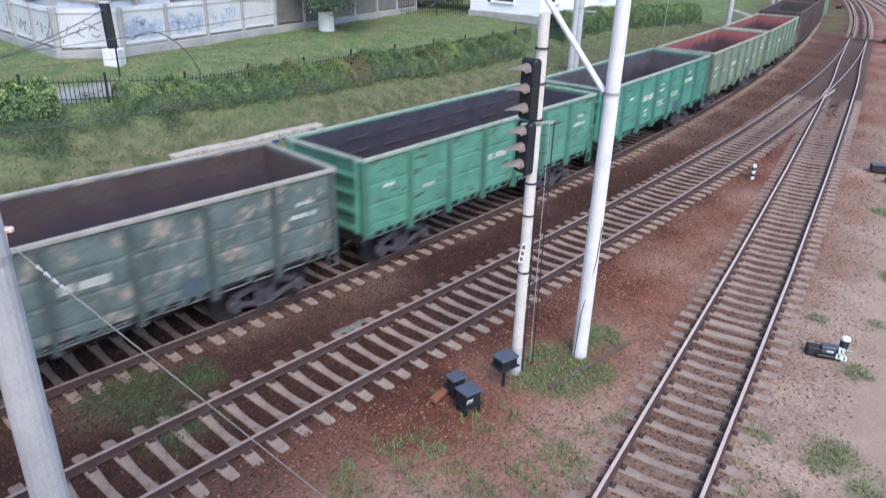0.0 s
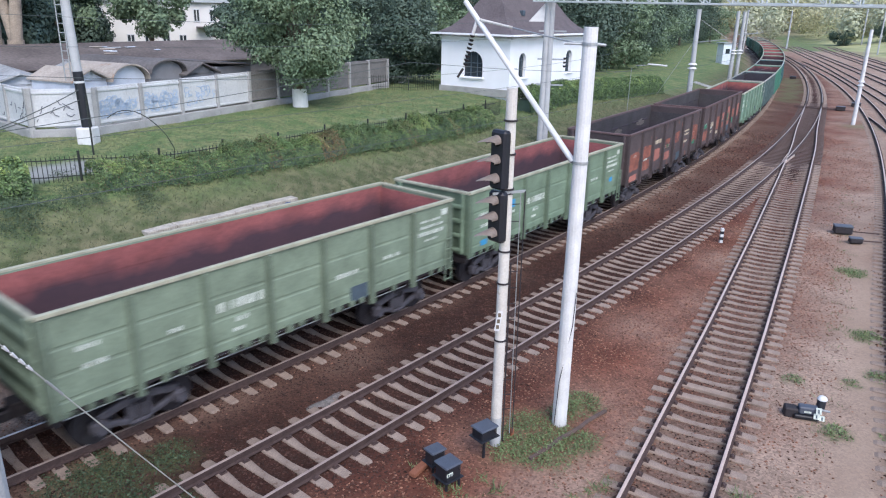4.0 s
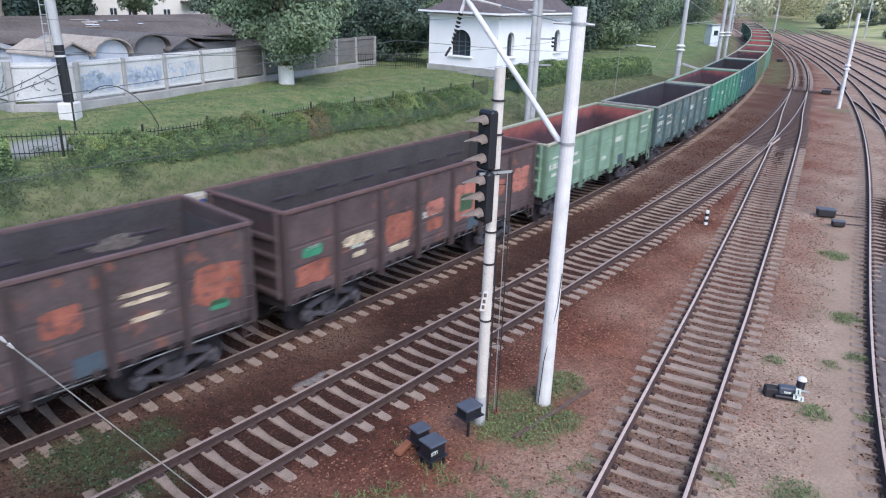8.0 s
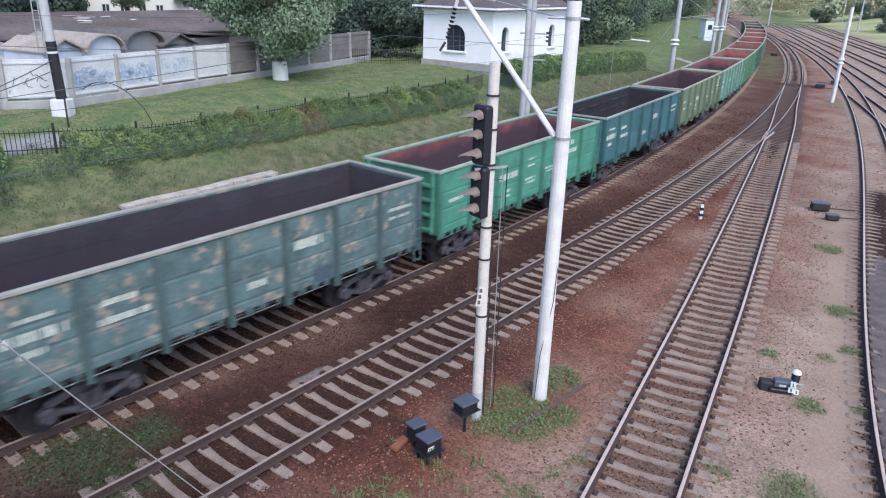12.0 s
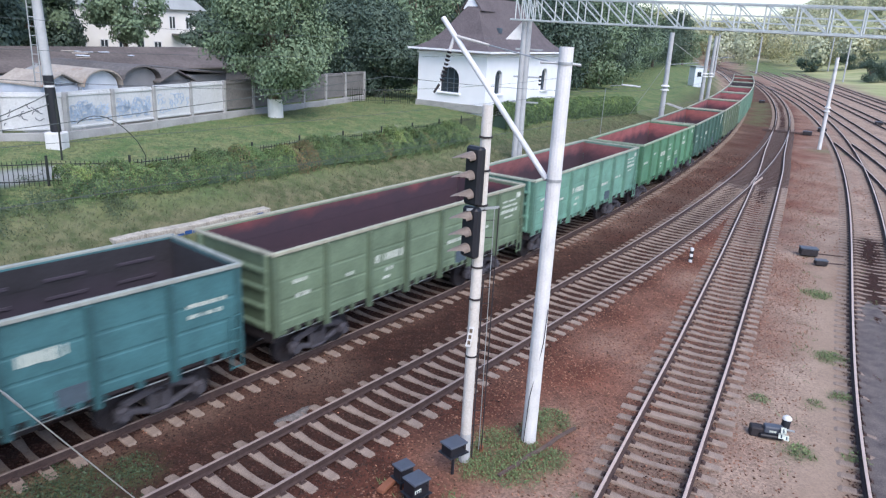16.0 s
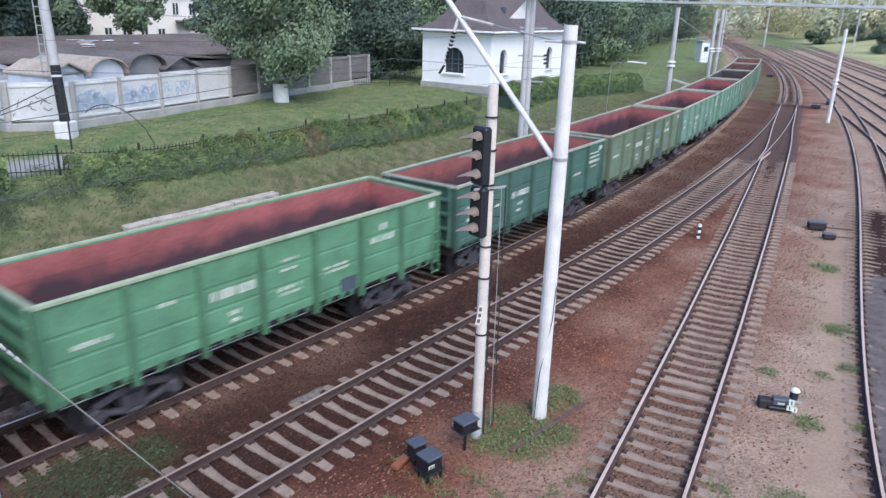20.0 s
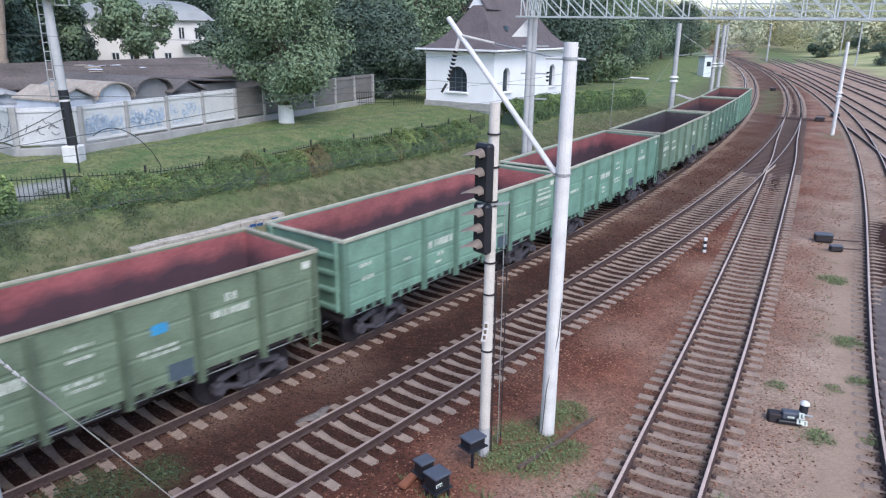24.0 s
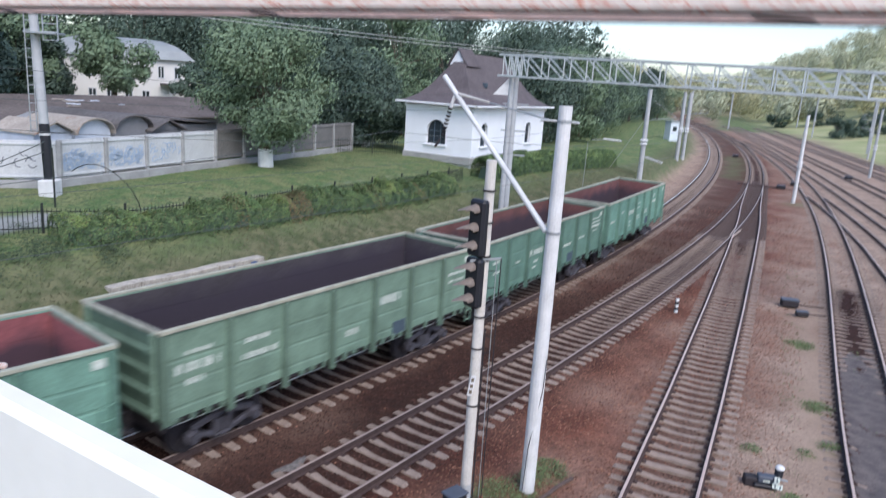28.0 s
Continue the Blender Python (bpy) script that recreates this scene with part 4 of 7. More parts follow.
        for e in (-1, 1):
            w = Mesh().tube((0, -1.0, 0), (0, 1.0, 0), 0.08, n=10)
            for side in (-1, 1):
                y = side * 0.795
                w.tube((0, y - 0.055, 0), (0, y + 0.065, 0), 0.475, n=28)
                w.tube((0, y - side * 0.09, 0), (0, y - side * 0.055, 0), 0.503, n=28)
                w.tube((0, y + side * 0.05, 0), (0, y + side * 0.1, 0), 0.13, n=12)
                for a in range(5):
                    c, q = math.cos(a * 1.2566), math.sin(a * 1.2566)
                    w.box((0.27 * c, y + side * 0.07, 0.27 * q), (0.1, 0.02, 0.1), chamfer=0.02)
            wh = part("wheelset", w, wheel_mat, bg, m=pose(bx + e * 0.925, 0, 0.475))
            wheels.append(wh)
    return root


# paint, inner wall and rim of each wagon, in running order
FLEET = [
    ((104, 128, 126), (84, 66, 66), (150, 150, 150), "grey-green wagon with worn rusty patches"),
    ((84, 176, 146), (64, 64, 82), (130, 160, 150), "bright sea-green wagon with dark inner walls"),
    ((74, 176, 150), (90, 85, 96), (140, 170, 165), "bright turquoise wagon with grey inner walls"),
    ((140, 166, 136), (176, 84, 84), (160, 170, 140), "olive-green wagon with red inner walls"),
    ((132, 166, 132), (170, 82, 84), (165, 172, 146), "pale olive wagon with blue marks and red inside"),
    ((106, 88, 92), (72, 68, 74), (110, 90, 92), "dark brown wagon with orange primer patches"),
    ((110, 88, 92), (78, 74, 77), (112, 88, 88), "dark brown wagon with orange and green patches"),
    ((136, 186, 154), (184, 86, 80), (190, 186, 160), "pale green wagon with rust-red inner walls"),
    ((98, 138, 142), (64, 60, 72), (150, 150, 156), "faded blue-grey wagon with peeling paint"),
    ((70, 178, 146), (160, 74, 76), (130, 170, 150), "emerald-green wagon with dust-grey inner walls and red rim"),
    ((62, 136, 148), (52, 50, 58), (140, 150, 156), "teal-blue wagon with dark inner walls"),
    ((122, 154, 118), (150, 66, 72), (170, 176, 160), "olive-green wagon with coal-dark, red-edged inside"),
    ((118, 192, 166), (160, 84, 88), (190, 196, 180), "pale mint wagon with brown inner walls"),
    ((94, 176, 126), (190, 90, 92), (150, 190, 150), "fresh green wagon with red inner walls"),
    ((74, 132, 116), (180, 88, 84), (160, 180, 160), "dull teal-green wagon with red inner walls"),
    ((124, 154, 122), (184, 86, 92), (180, 176, 160), "grey-olive wagon with deep red inner walls"),
    ((126, 186, 160), (184, 90, 94), (196, 190, 172), "pale sage-green wagon with red inner walls"),
    ((122, 188, 162), (172, 82, 88), (196, 192, 174), "mint-green wagon with dark red inner walls"),
    ((128, 170, 142), (78, 70, 76), (180, 176, 160), "grey-green wagon with dark inner walls"),
    ((106, 160, 138), (128, 72, 68), (176, 170, 158), "sea-green wagon with brown-red inner walls"),
    ((122, 188, 162), (142, 80, 78), (190, 180, 164), "pale turquoise last wagon of the train"),
]


WAYS = (3, 3, 1, 0, 0, 3, 3, 2, 2, 1, 2, 0, 0, 1, 0, 1, 0, 1, 2, 0, 1)


def patch(parent, i, z, w, h, mat, name="paint_patch", side=-1, dx=0.0):
    posts = np.linspace(-BODY / 2 + 0.09, BODY / 2 - 0.09, 8)
    xc = (posts[i] + posts[i + 1]) / 2 + dx
    rr = random.Random(int(1000 * z + 100 * w + 7 * i))
    n = 28
    rim = [(xc + w * 0.5 * math.cos(a) * q, z + h * 0.5 * math.sin(a) * q) for a, q in ((2 * math.pi * k / n, rr.uniform(0.86, 1.06) * min(1.25, 1 / max(abs(math.cos(2 * math.pi * k / n)), abs(math.sin(2 * math.pi * k / n))))) for k in range(n))]
    v = [(x, side * (HALF + e), zz) for e in (0.001, 0.009) for x, zz in rim]
    part(name, Mesh().add(v, [tuple(range(n)), tuple(reversed(range(n, 2 * n)))] + [(k, (k + 1) % n, n + (k + 1) % n, n + k) for k in range(n)]), mat, parent)


STENCILS = {(w, side): stencil_mesh(w, side) for w in range(len(LETTERING)) for side in (-1, 1)}
WAGONS = [build_wagon()]
for k in range(1, len(FLEET)):
    WAGONS.append(build_wagon(3.70) if k == 5 else copy_thing(WAGONS[5 if k == 6 else 0], pose(0, 0, 0)))
dusty = lambda c: [0.68 * v + 0.32 * (0.3 * c[0] + 0.6 * c[1] + 0.1 * c[2]) for v in c]
DUST = (0.2, 0.1, 0.1, 0.45, 0.4, 0.1, 0.1, 0.5, 0.3, 0.75, 0.1, 0.92, 0.45, 0.3, 0.35, 0.45, 0.35, 0.35, 0.6, 0.45, 0.4)
for wagon, dust, (paint, inner, rim, text) in zip(WAGONS, DUST, FLEET):
    tagged(wagon, text)
    for ob in wagon.children_recursive:
        nm = ob.name.split(".")[0]
        ob.color = (*srgb(*dusty(inner), 0.98)[:3], dust) if nm in ("lining", "end_lining") else srgb(*(rim if sum(paint) < 300 else [0.25 * c + 0.15 * p + 0.6 * q for c, p, q in zip(rim, paint, (204, 193, 180))]), 0.82) if nm in ("top_chord", "end_chord") else srgb(*dusty(paint), 0.5 if nm == "side_post" else 0.52 if nm in ("end_wall", "hatch_gear") else 0.73)
for k, wagon in enumerate(WAGONS):
    pair = [ob for ob in wagon.children if ob.name.split(".")[0] == "stencil"]
    for ob, side in zip(pair, (-1, 1)):
        ob.data = STENCILS[WAYS[k], side]
for k in (0, 1, 2, 5, 6, 8, 9, 10):
    for ob in [o for o in WAGONS[k].children if o.name.split(".")[0] == "label_plate"]:
        bpy.data.objects.remove(ob)
for k in (0, 8, 5, 6, 1, 2):
    for ob in WAGONS[k].children:
        if ob.name.split(".")[0] == "side_wall":
            ob.material_slots[0].link = "OBJECT"
            ob.material_slots[0].material = wagon_peel if k in (0, 8) else wagon_scrape if k in (1, 2) else wagon_rust
for k in (1, 5, 6, 10):
    bar = Mesh().box((0, 0, 0), (0.95, 0.03, 0.09), chamfer=0.014).data("pressing", wagon_inside)
    for i in range(7):
        for z in (2.55, 3.0):
            ob = part("pressing", bar, None, WAGONS[k], "", pose(-BODY / 2 + 0.95 + 1.7 * i, HALF - 0.085, z))
            ob.color = srgb(108, 104, 112)
for k, rows in {5: [(0, 2.35, 1.4, .9, patch_orange), (0, 1.55, 1.0, .3, patch_pink), (1, 2.55, 1.35, .65, patch_orange), (1, 1.9, 1.1, .5, patch_orange), (2, 2.85, 1.2, .2, patch_cream), (2, 2.2, .9, .6, patch_pink), (3, 2.55, .8, .5, patch_orange), (3, 2.4, .35, .2, patch_green), (3, 1.9, .9, .45, patch_pink), (4, 2.65, .8, .6, patch_orange), (5, 2.8, 1.1, .1, patch_cream), (5, 2.6, 1.0, .1, patch_cream), (5, 2.2, .7, .12, patch_cream), (6, 2.45, 1.25, 1.0, patch_orange), (6, 1.95, .5, .25, patch_green)],
               6: [(0, 2.5, .7, .3, patch_green), (0, 1.9, 1.2, .6, patch_orange), (1, 2.4, 1.25, .3, patch_cream), (1, 1.95, .5, .15, patch_cream), (2, 2.3, 1.3, .9, patch_orange), (2, 1.7, .9, .2, patch_cream), (3, 2.55, .9, .5, patch_pink), (3, 2.0, .8, .4, patch_orange), (4, 2.4, 1.3, 1.3, patch_pink), (4, 2.35, .8, .6, patch_green), (5, 2.45, 1.2, .6, patch_orange), (5, 1.95, .5, .4, patch_green), (6, 2.5, 1.1, .9, patch_pink)],
               4: [(1, 2.6, .5, .3, patch_blue), (4, 2.7, .5, .3, patch_blue), (6, 2.0, .3, .2, patch_blue), (0, 1.6, .4, .2, patch_blue)],
               15: [(4, 2.7, .4, .25, patch_blue)]}.items():
    for i, z, w, h, mt in rows:
        patch(WAGONS[k], i, z, w, h, mt)
for x, z, w, h in ((0.6, 2.75, 1.2, 0.35), (4.3, 2.9, 1.5, 0.4)):
    n = 20
    rr = random.Random(int(10 * x))
    v = [(x + w / 2 * math.cos(a) * q, HALF - e, z + h / 2 * math.sin(a) * q) for e in (0.07, 0.076) for a, q in ((2 * math.pi * j / n, rr.uniform(0.7, 1.1)) for j in range(n))]
    part("dust_smear", Mesh().add(v, [tuple(range(n)), tuple(range(n, 2 * n))]), ash, WAGONS[5], "pale smear on the inner wall")


# ---- masts, signals and lineside gear ----
def gz(x, y):
    return float(ground_z(np.array([x]), np.array([y]))[0])


def mast(x, y, base, top, r0, r1, mat, label, name="overhead_line_mast", lean=(0, 0), category="mast", group="overhead line masts"):
    root = thing(name, label, category, pose(x, y, base), group)
    h = top - base
    m = Mesh().loft([((lean[0] * t, lean[1] * t, h * t - (0.25 if t == 0 else 0)), r0 + (r1 - r0) * t) for t in np.linspace(0, 1, 8)])
    part("shaft", m, mat, root, smooth=False)
    return root


def band(root, z, r, name="clamp_band", h=0.06, mat=None):
    return part(name, Mesh().tube((0, 0, z - h / 2), (0, 0, z + h / 2), r, n=16), mat or galv, root)


# white mast with its cantilever
wm = mast(2.42, 14.66, -0.06, 8.92, 0.175, 0.145, white_paint, "tall white painted concrete mast with cantilever bracket", "cantilever_mast")
band(wm, 6.28, 0.17)
band(wm, 8.66, 0.16)
tip, foot = Vector((-2.5, 2.6, 9.44)), Vector((-0.15, 0.05, 6.28))
tube_dir = (tip - foot).normalized()
part("cantilever_tube", Mesh().tube(foot, tip, 0.062, n=12), white_paint, wm, "white sloping tube")
hold = foot + tube_dir * ((tip - foot).length * 0.88)
part("tie_rod", Mesh().tube((-0.15, 0.02, 8.64), hold, 0.016, n=8), galv, wm)
tie_end = Vector((-0.15, 0.02, 8.64))
part("tie_insulator", Mesh().tube(hold.lerp(tie_end, 0.03), hold.lerp(tie_end, 0.36), 0.036, 0.03, n=10), aged_white, wm, "pale rod insulator")
part("hanger_bracket", Mesh().tube(hold, hold + Vector((-0.1, 0, -0.35)), 0.04, n=8), white_paint, wm)
low = hold + Vector((-0.1, 0, -0.35))
st = Mesh()
for k in range(8):
    z = 0.09 * k
    part("insulator_disc", Mesh().tube(low + Vector((-0.02 * k, 0, -z)), low + Vector((-0.02 * k - 0.012, 0, -z - 0.05)), 0.07, 0.035, n=10), steel_dark, wm, "dark insulator disc")
part("registration_arm", Mesh().tube(low + Vector((-0.2, 0, -0.75)), low + Vector((-0.32, -0.03, -0.95)), 0.03, n=8), steel_dark, wm)
arm = Mesh().tube((0.1, 0, 8.66), (0.32, 0.02, 8.64), 0.03, n=8)
arm.tube((-0.5, 0.03, 8.66), (-0.1, 0.0, 8.66), 0.025, n=8)
part("top_bracket", arm, galv, wm)
cb = Mesh()
for a, b in (((0.13, -0.13, 3.4), (0.10, -0.15, 2.6)), ((0.10, -0.15, 2.6), (-0.1, -0.155, 1.2)), ((-0.1, -0.155, 1.2), (-0.14, -0.13, 0.0))):
    cb.tube(a, b, 0.009, n=6)
part("earth_cable", cb, steel_dark, wm, "thin dark earth cable")
part("weathered_foot", Mesh().tube((0, 0, -0.05), (0, 0, 0.02), 0.2, 0.185, n=16), grey_concrete, wm)

# signal mast
sm = mast(0.87, 13.72, -0.06, 7.80, 0.12, 0.105, aged_white, "whitish signal mast carrying two black signal heads", "signal_mast", category="railway signal", group="")
part("grey_foot", Mesh().tube((0, 0, 0.0), (0, 0, 0.72), 0.124, 0.122, n=16), pole_grey, sm, "bare grey lower part")
face = Vector((-0.74, -0.67, 0)).normalized()
side_v = Vector((-face.y, face.x, 0))
for z0, z1, name in ((5.86, 7.02, "upper"), (4.78, 5.82, "lower")):
    zc, h = (z0 + z1) / 2 + 0.06, z1 - z0
    c = face * 0.2 + Vector((-0.03, 0.0, zc))
    turn = Matrix((face, side_v, Vector((0, 0, 1)))).transposed()
    hd = part("signal_head", Mesh().box(c, (0.2, 0.42, h), turn, chamfer=0.05), black_paint, sm, "black signal head with three hooded lamps")
    for k in range(3):
        zz = zc + h * (0.32 - 0.32 * k)
        cc = face * 0.31 + Vector((-0.03, 0.0, zz))
        hood = Mesh()
        n = 12
        v, f = [], []
        for j in range(n + 1):
            a = math.pi * (-0.08 + 1.16 * j / n)
            off = side_v * math.cos(a) * 0.125 + Vector((0, 0, 1)) * math.sin(a) * 0.125
            out = 0.16 + 0.36 * max(0.0, math.sin(a)) ** 1.3
            v += [cc + off, cc + off * (0.98 - 0.5 * max(0.0, math.sin(a)) ** 2) + face * out + Vector((0, 0, -0.06 * out))]
        for j in range(n):
            f.append((2 * j, 2 * j + 1, 2 * j + 3, 2 * j + 2))
        hood.add(v, f)
        part("visor", hood, visor_mat, hd, "long dusty grey visor")
        part("lens", Mesh().tube(cc - face * 0.01, cc + face * 0.012, 0.1, n=16), lens_mat, hd)
    br = Mesh().beam(Vector((0.02, 0.02, zc + h * 0.38)), c + Vector((0, 0, h * 0.38)), 0.04, 0.04)
    br.beam(Vector((0.02, 0.02, zc - h * 0.38)), c + Vector((0, 0, -h * 0.38)), 0.04, 0.04)
    part("head_bracket", br, steel_dark, sm)
for z in (7.25, 6.6, 5.9, 5.82, 4.6, 3.9, 2.6):
    band(sm, z, 0.135, h=0.035, mat=steel_dark)
part("cross_arm", Mesh().beam((-0.3, -0.28, 5.85), (0.36, 0.05, 5.85), 0.03, 0.05), galv, sm)
for e in (0, 1):
    part("conduit", Mesh().tube((0.27 + 0.09 * e, 0.02, 5.85), (0.33 + 0.06 * e, 0.25, 0.15), 0.014 if e else 0.01, n=6), steel_dark if e else galv, sm)
for z in np.arange(0.9, 5.6, 0.36):
    part("rung", Mesh().beam((0.1, 0.0, z), (0.29, 0.05, z), 0.014), steel_dark, sm)
part("dark_strip", Mesh().beam((0.17, 0.1, 0.0), (0.15, 0.08, 4.3), 0.05, 0.03), steel_dark, sm)
pl = part("number_plate", Mesh().box((-0.06, -0.13, 3.08), (0.11, 0.012, 0.46), Matrix.Rotation(radians(8), 3, "Y"), chamfer=0.004), white_paint, sm, "white plate with faded brown marks")
for k, z in enumerate((3.22, 3.08, 2.95)):
    part("plate_bar", Mesh().box((-0.06 - 0.015 * (k - 1), -0.142, z), (0.06, 0.008, 0.09), chamfer=0.003), bark, pl)
part("brown_stub", Mesh().box((0.4, 0.35, 0.06), (0.09, 0.09, 0.26), chamfer=0.015), orange_clay, sm, "small ochre base of the conduit")


def lineside_box(x, y, z0, size, turn, label, leg=0.0, plate=False):
    root = thing("track_junction_box", label, "junction box", pose(x, y, 0, 0, 0, turn), "black junction boxes")
    w, d, h = size
    part("case", Mesh().box((0, 0, z0 + h / 2), (w, d, h), chamfer=0.025), black_paint, root)
    part("lid", Mesh().box((0, 0, z0 + h + 0.02), (w + 0.05, d + 0.05, 0.05), chamfer=0.018), lid_paint, root, "slate-grey lid with a rim")
    part("flange", Mesh().box((0, 0, z0 + 0.01), (w + 0.09, d + 0.09, 0.025), chamfer=0.008), black_paint, root)
    if leg:
        part("post", Mesh().tube((0, 0, -0.15), (0, 0, z0), 0.035, n=10), black_paint, root)
    else:
        for sx in (-1, 1):
            for sy in (-1, 1):
                part("leg", Mesh().box((sx * w * 0.42, sy * d * 0.42, z0 / 2 - 0.04), (0.05, 0.05, z0 + 0.08), chamfer=0.01), black_paint, root)
    part("latch", Mesh().box((w * 0.32, -d / 2 - 0.015, z0 + h * 0.75), (0.05, 0.03, 0.07), chamfer=0.01), steel_dark, root)
    if plate:
        part("label_plate", Mesh().box((-w * 0.28, -d / 2 - 0.006, z0 + h * 0.55), (0.16, 0.012, 0.08), chamfer=0.003), stencil_mat, root, "small white label with grey bars")
        for k in range(3):
            part("label_bar", Mesh().box((-w * 0.28 - 0.045 + 0.045 * k, -d / 2 - 0.016, z0 + h * 0.55), (0.022, 0.008, 0.05)), stencil_dark, root)
    return root


lineside_box(0.60, 13.18, 0.50, (0.44, 0.34, 0.22), 40, "black relay box with slate lid on a thin post", leg=1)
lineside_box(-0.15, 12.2, 0.16, (0.40, 0.36, 0.32), 42, "black junction box with white label beside the track", plate=True)
lineside_box(-0.44, 12.75, 0.12, (0.34, 0.28, 0.28), 40, "smaller black junction box behind another")
dk = thing("timber_duct", "short orange-brown timber cable duct on gravel", "cable duct", pose(-0.75, 12.55, 0.02, 0, 0, 60))
part("plank", Mesh().box((0, 0, 0.05), (0.58, 0.17, 0.1), chamfer=0.015), orange_clay, dk)
cd = Mesh()
pts = [(1.6 + 0.25 * k + 0.015 * math.sin(k * 1.7), 13.1 + 0.262 * k + 0.015 * math.sin(k * 2.3), -0.005 + 0.012 * (k % 2)) for k in range(9)]
cd.sweep(np.array(pts), [(-0.045, 0), (0.045, 0), (0.035, 0.05), (-0.035, 0.05)])
part("cable_trough", cd, wood_mat, thing("ground_cable_trough", "weathered timber cable trough lying in grass", "cable trough"))
sp = thing("ash_spill", "pale grey ash heap spilled beside the rail", "ash heap")
for cx, cy, base, top, size in ((-3.2, 15.25, -0.07, 0.03, 0.36),):
    rings, v, f = 5, [(cx, cy, top)], []
    for j in range(1, rings + 1):
        for k in range(22):
            a = 2 * math.pi * k / 22
            r = (size + 0.14 * math.sin(3 * a) + random.uniform(-0.04, 0.04)) * j / rings
            v.append((cx + r * 1.5 * math.cos(a) * 0.62 - r * math.sin(a) * 0.55, cy + r * 1.5 * math.cos(a) * 0.78 + r * math.sin(a) * 0.42, base + (top - base) * (1 - (j / rings) ** 1.4) + random.uniform(0, 0.015)))
    f += [(0, k + 1, (k + 1) % 22 + 1) for k in range(22)]
    for j in range(rings - 1):
        f += [(1 + 22 * j + k, 23 + 22 * j + k, 23 + 22 * j + (k + 1) % 22, 1 + 22 * j + (k + 1) % 22) for k in range(22)]
    part("mound", Mesh().add(v, f), ash, sp, smooth=True)
cq = line_d.even(0.5, s_at_y(line_d, 8.5), s_at_y(line_d, 27.5))
v, f = [], []
for i, (x, y) in enumerate(cq):
    d = line_d.along(s_at_y(line_d, y))
    fade = min(1.0, (len(cq) - 1 - i) / 10)
    for w in np.linspace(-0.68, 0.68, 7):
        v.append((x - d[1] * w, y + d[0] * w, -0.08 + 0.078 * fade + random.uniform(-0.03, 0.022)))
for i in range(len(cq) - 1):
    f += [(7 * i + j, 7 * i + j + 1, 7 * i + j + 8, 7 * i + j + 7) for j in range(6)]
tagged(part("coal_spill", Mesh().add(v, f), coal_gravel, None, "dark coal dust strewn over sleepers between the siding rails", smooth=True, kind="stuff"), category="coal")

# dwarf shunting signal
ds = thing("dwarf_signal", "low black shunting signal with white domed head", "railway signal", pose(8.45, 15.3, 0, 0, 0, -14))
part("concrete_stump", Mesh().box((-0.42, 0.05, 0.08), (0.4, 0.36, 0.34), chamfer=0.04), steel_dark, ds, "dark weathered stump")
part("case", Mesh().box((0.05, 0, 0.24), (0.56, 0.3, 0.24), chamfer=0.03), lid_paint, ds)
part("base", Mesh().box((0.0, -0.04, 0.06), (0.7, 0.42, 0.12), chamfer=0.03), black_paint, ds)
hd = part("lamp_head", Mesh().tube((0.40, 0.12, 0.2), (0.44, 0.2, 0.55), 0.13, n=16), black_paint, ds)
dm = Mesh()
for k in range(5):
    a0, a1 = math.pi / 2 * k / 5, math.pi / 2 * (k + 1) / 5
    dm.tube((0.44, 0.2, 0.55 + 0.12 * math.sin(a0)), (0.44, 0.2, 0.55 + 0.12 * math.sin(a1)), 0.15 * math.cos(a0), max(0.004, 0.15 * math.cos(a1)), n=16, caps=False)
part("dome", dm, white_paint, hd, "white domed hood", smooth=True)
for k, (x, z, w, h) in enumerate(((0.30, 0.34, 0.16, 0.2), (0.26, 0.16, 0.17, 0.17), (0.41, 0.13, 0.15, 0.16))):
    p = part("tag", Mesh().box((x, -0.22 - 0.02 * k, z), (w, 0.014, h), Matrix.Rotation(radians(-30), 3, "X"), chamfer=0.004), stencil_mat, ds, "white tag plate with dark marks")
    part("tag_bar", Mesh().box((x, -0.235 - 0.02 * k, z), (w * 0.25, 0.01, h * 0.6), Matrix.Rotation(radians(-30), 3, "X")), stencil_dark, p)
part("label_strip", Mesh().box((0.02, -0.157, 0.22), (0.2, 0.012, 0.06)), stencil_mat, ds)
ds.scale = (0.78, 0.78, 0.78)
part("cross_pipe", Mesh().tube((0.3, 0.02, 0.28), (0.66, -0.04, 0.28), 0.035, n=8), galv, ds)


def marker(x, y):
    root = thing("clearance_post", "short black-and-white striped clearance post in gravel", "marker post", pose(x, y, -0.05), "striped clearance posts")
    for k in range(5):
        part("stripe", Mesh().box((0, 0, 0.075 + 0.13 * k), (0.13, 0.13, 0.13), chamfer=0.006), white_paint if k % 2 == 0 else black_paint, root)
    return root


marker(11.1, 29.35)
marker(21.45, 30.05)


def point_machine(x, y, turn, label, scale=1.0):
    root = thing("point_machine", label, "point machine", pose(x, y, -0.04, 0, 0, turn), "point machines")
    part("case", Mesh().box((0, 0, 0.2 * scale), (0.75 * scale, 0.45 * scale, 0.32 * scale), chamfer=0.05), steel_dark, root)
    part("lid", Mesh().box((0, 0, 0.38 * scale), (0.78 * scale, 0.48 * scale, 0.06 * scale), chamfer=0.02), lid_paint, root)
    part("rod", Mesh().tube((0.3, 0, 0.15), (1.5 * scale, 0.05, 0.13), 0.03, n=8), rail_side, root)
    return root


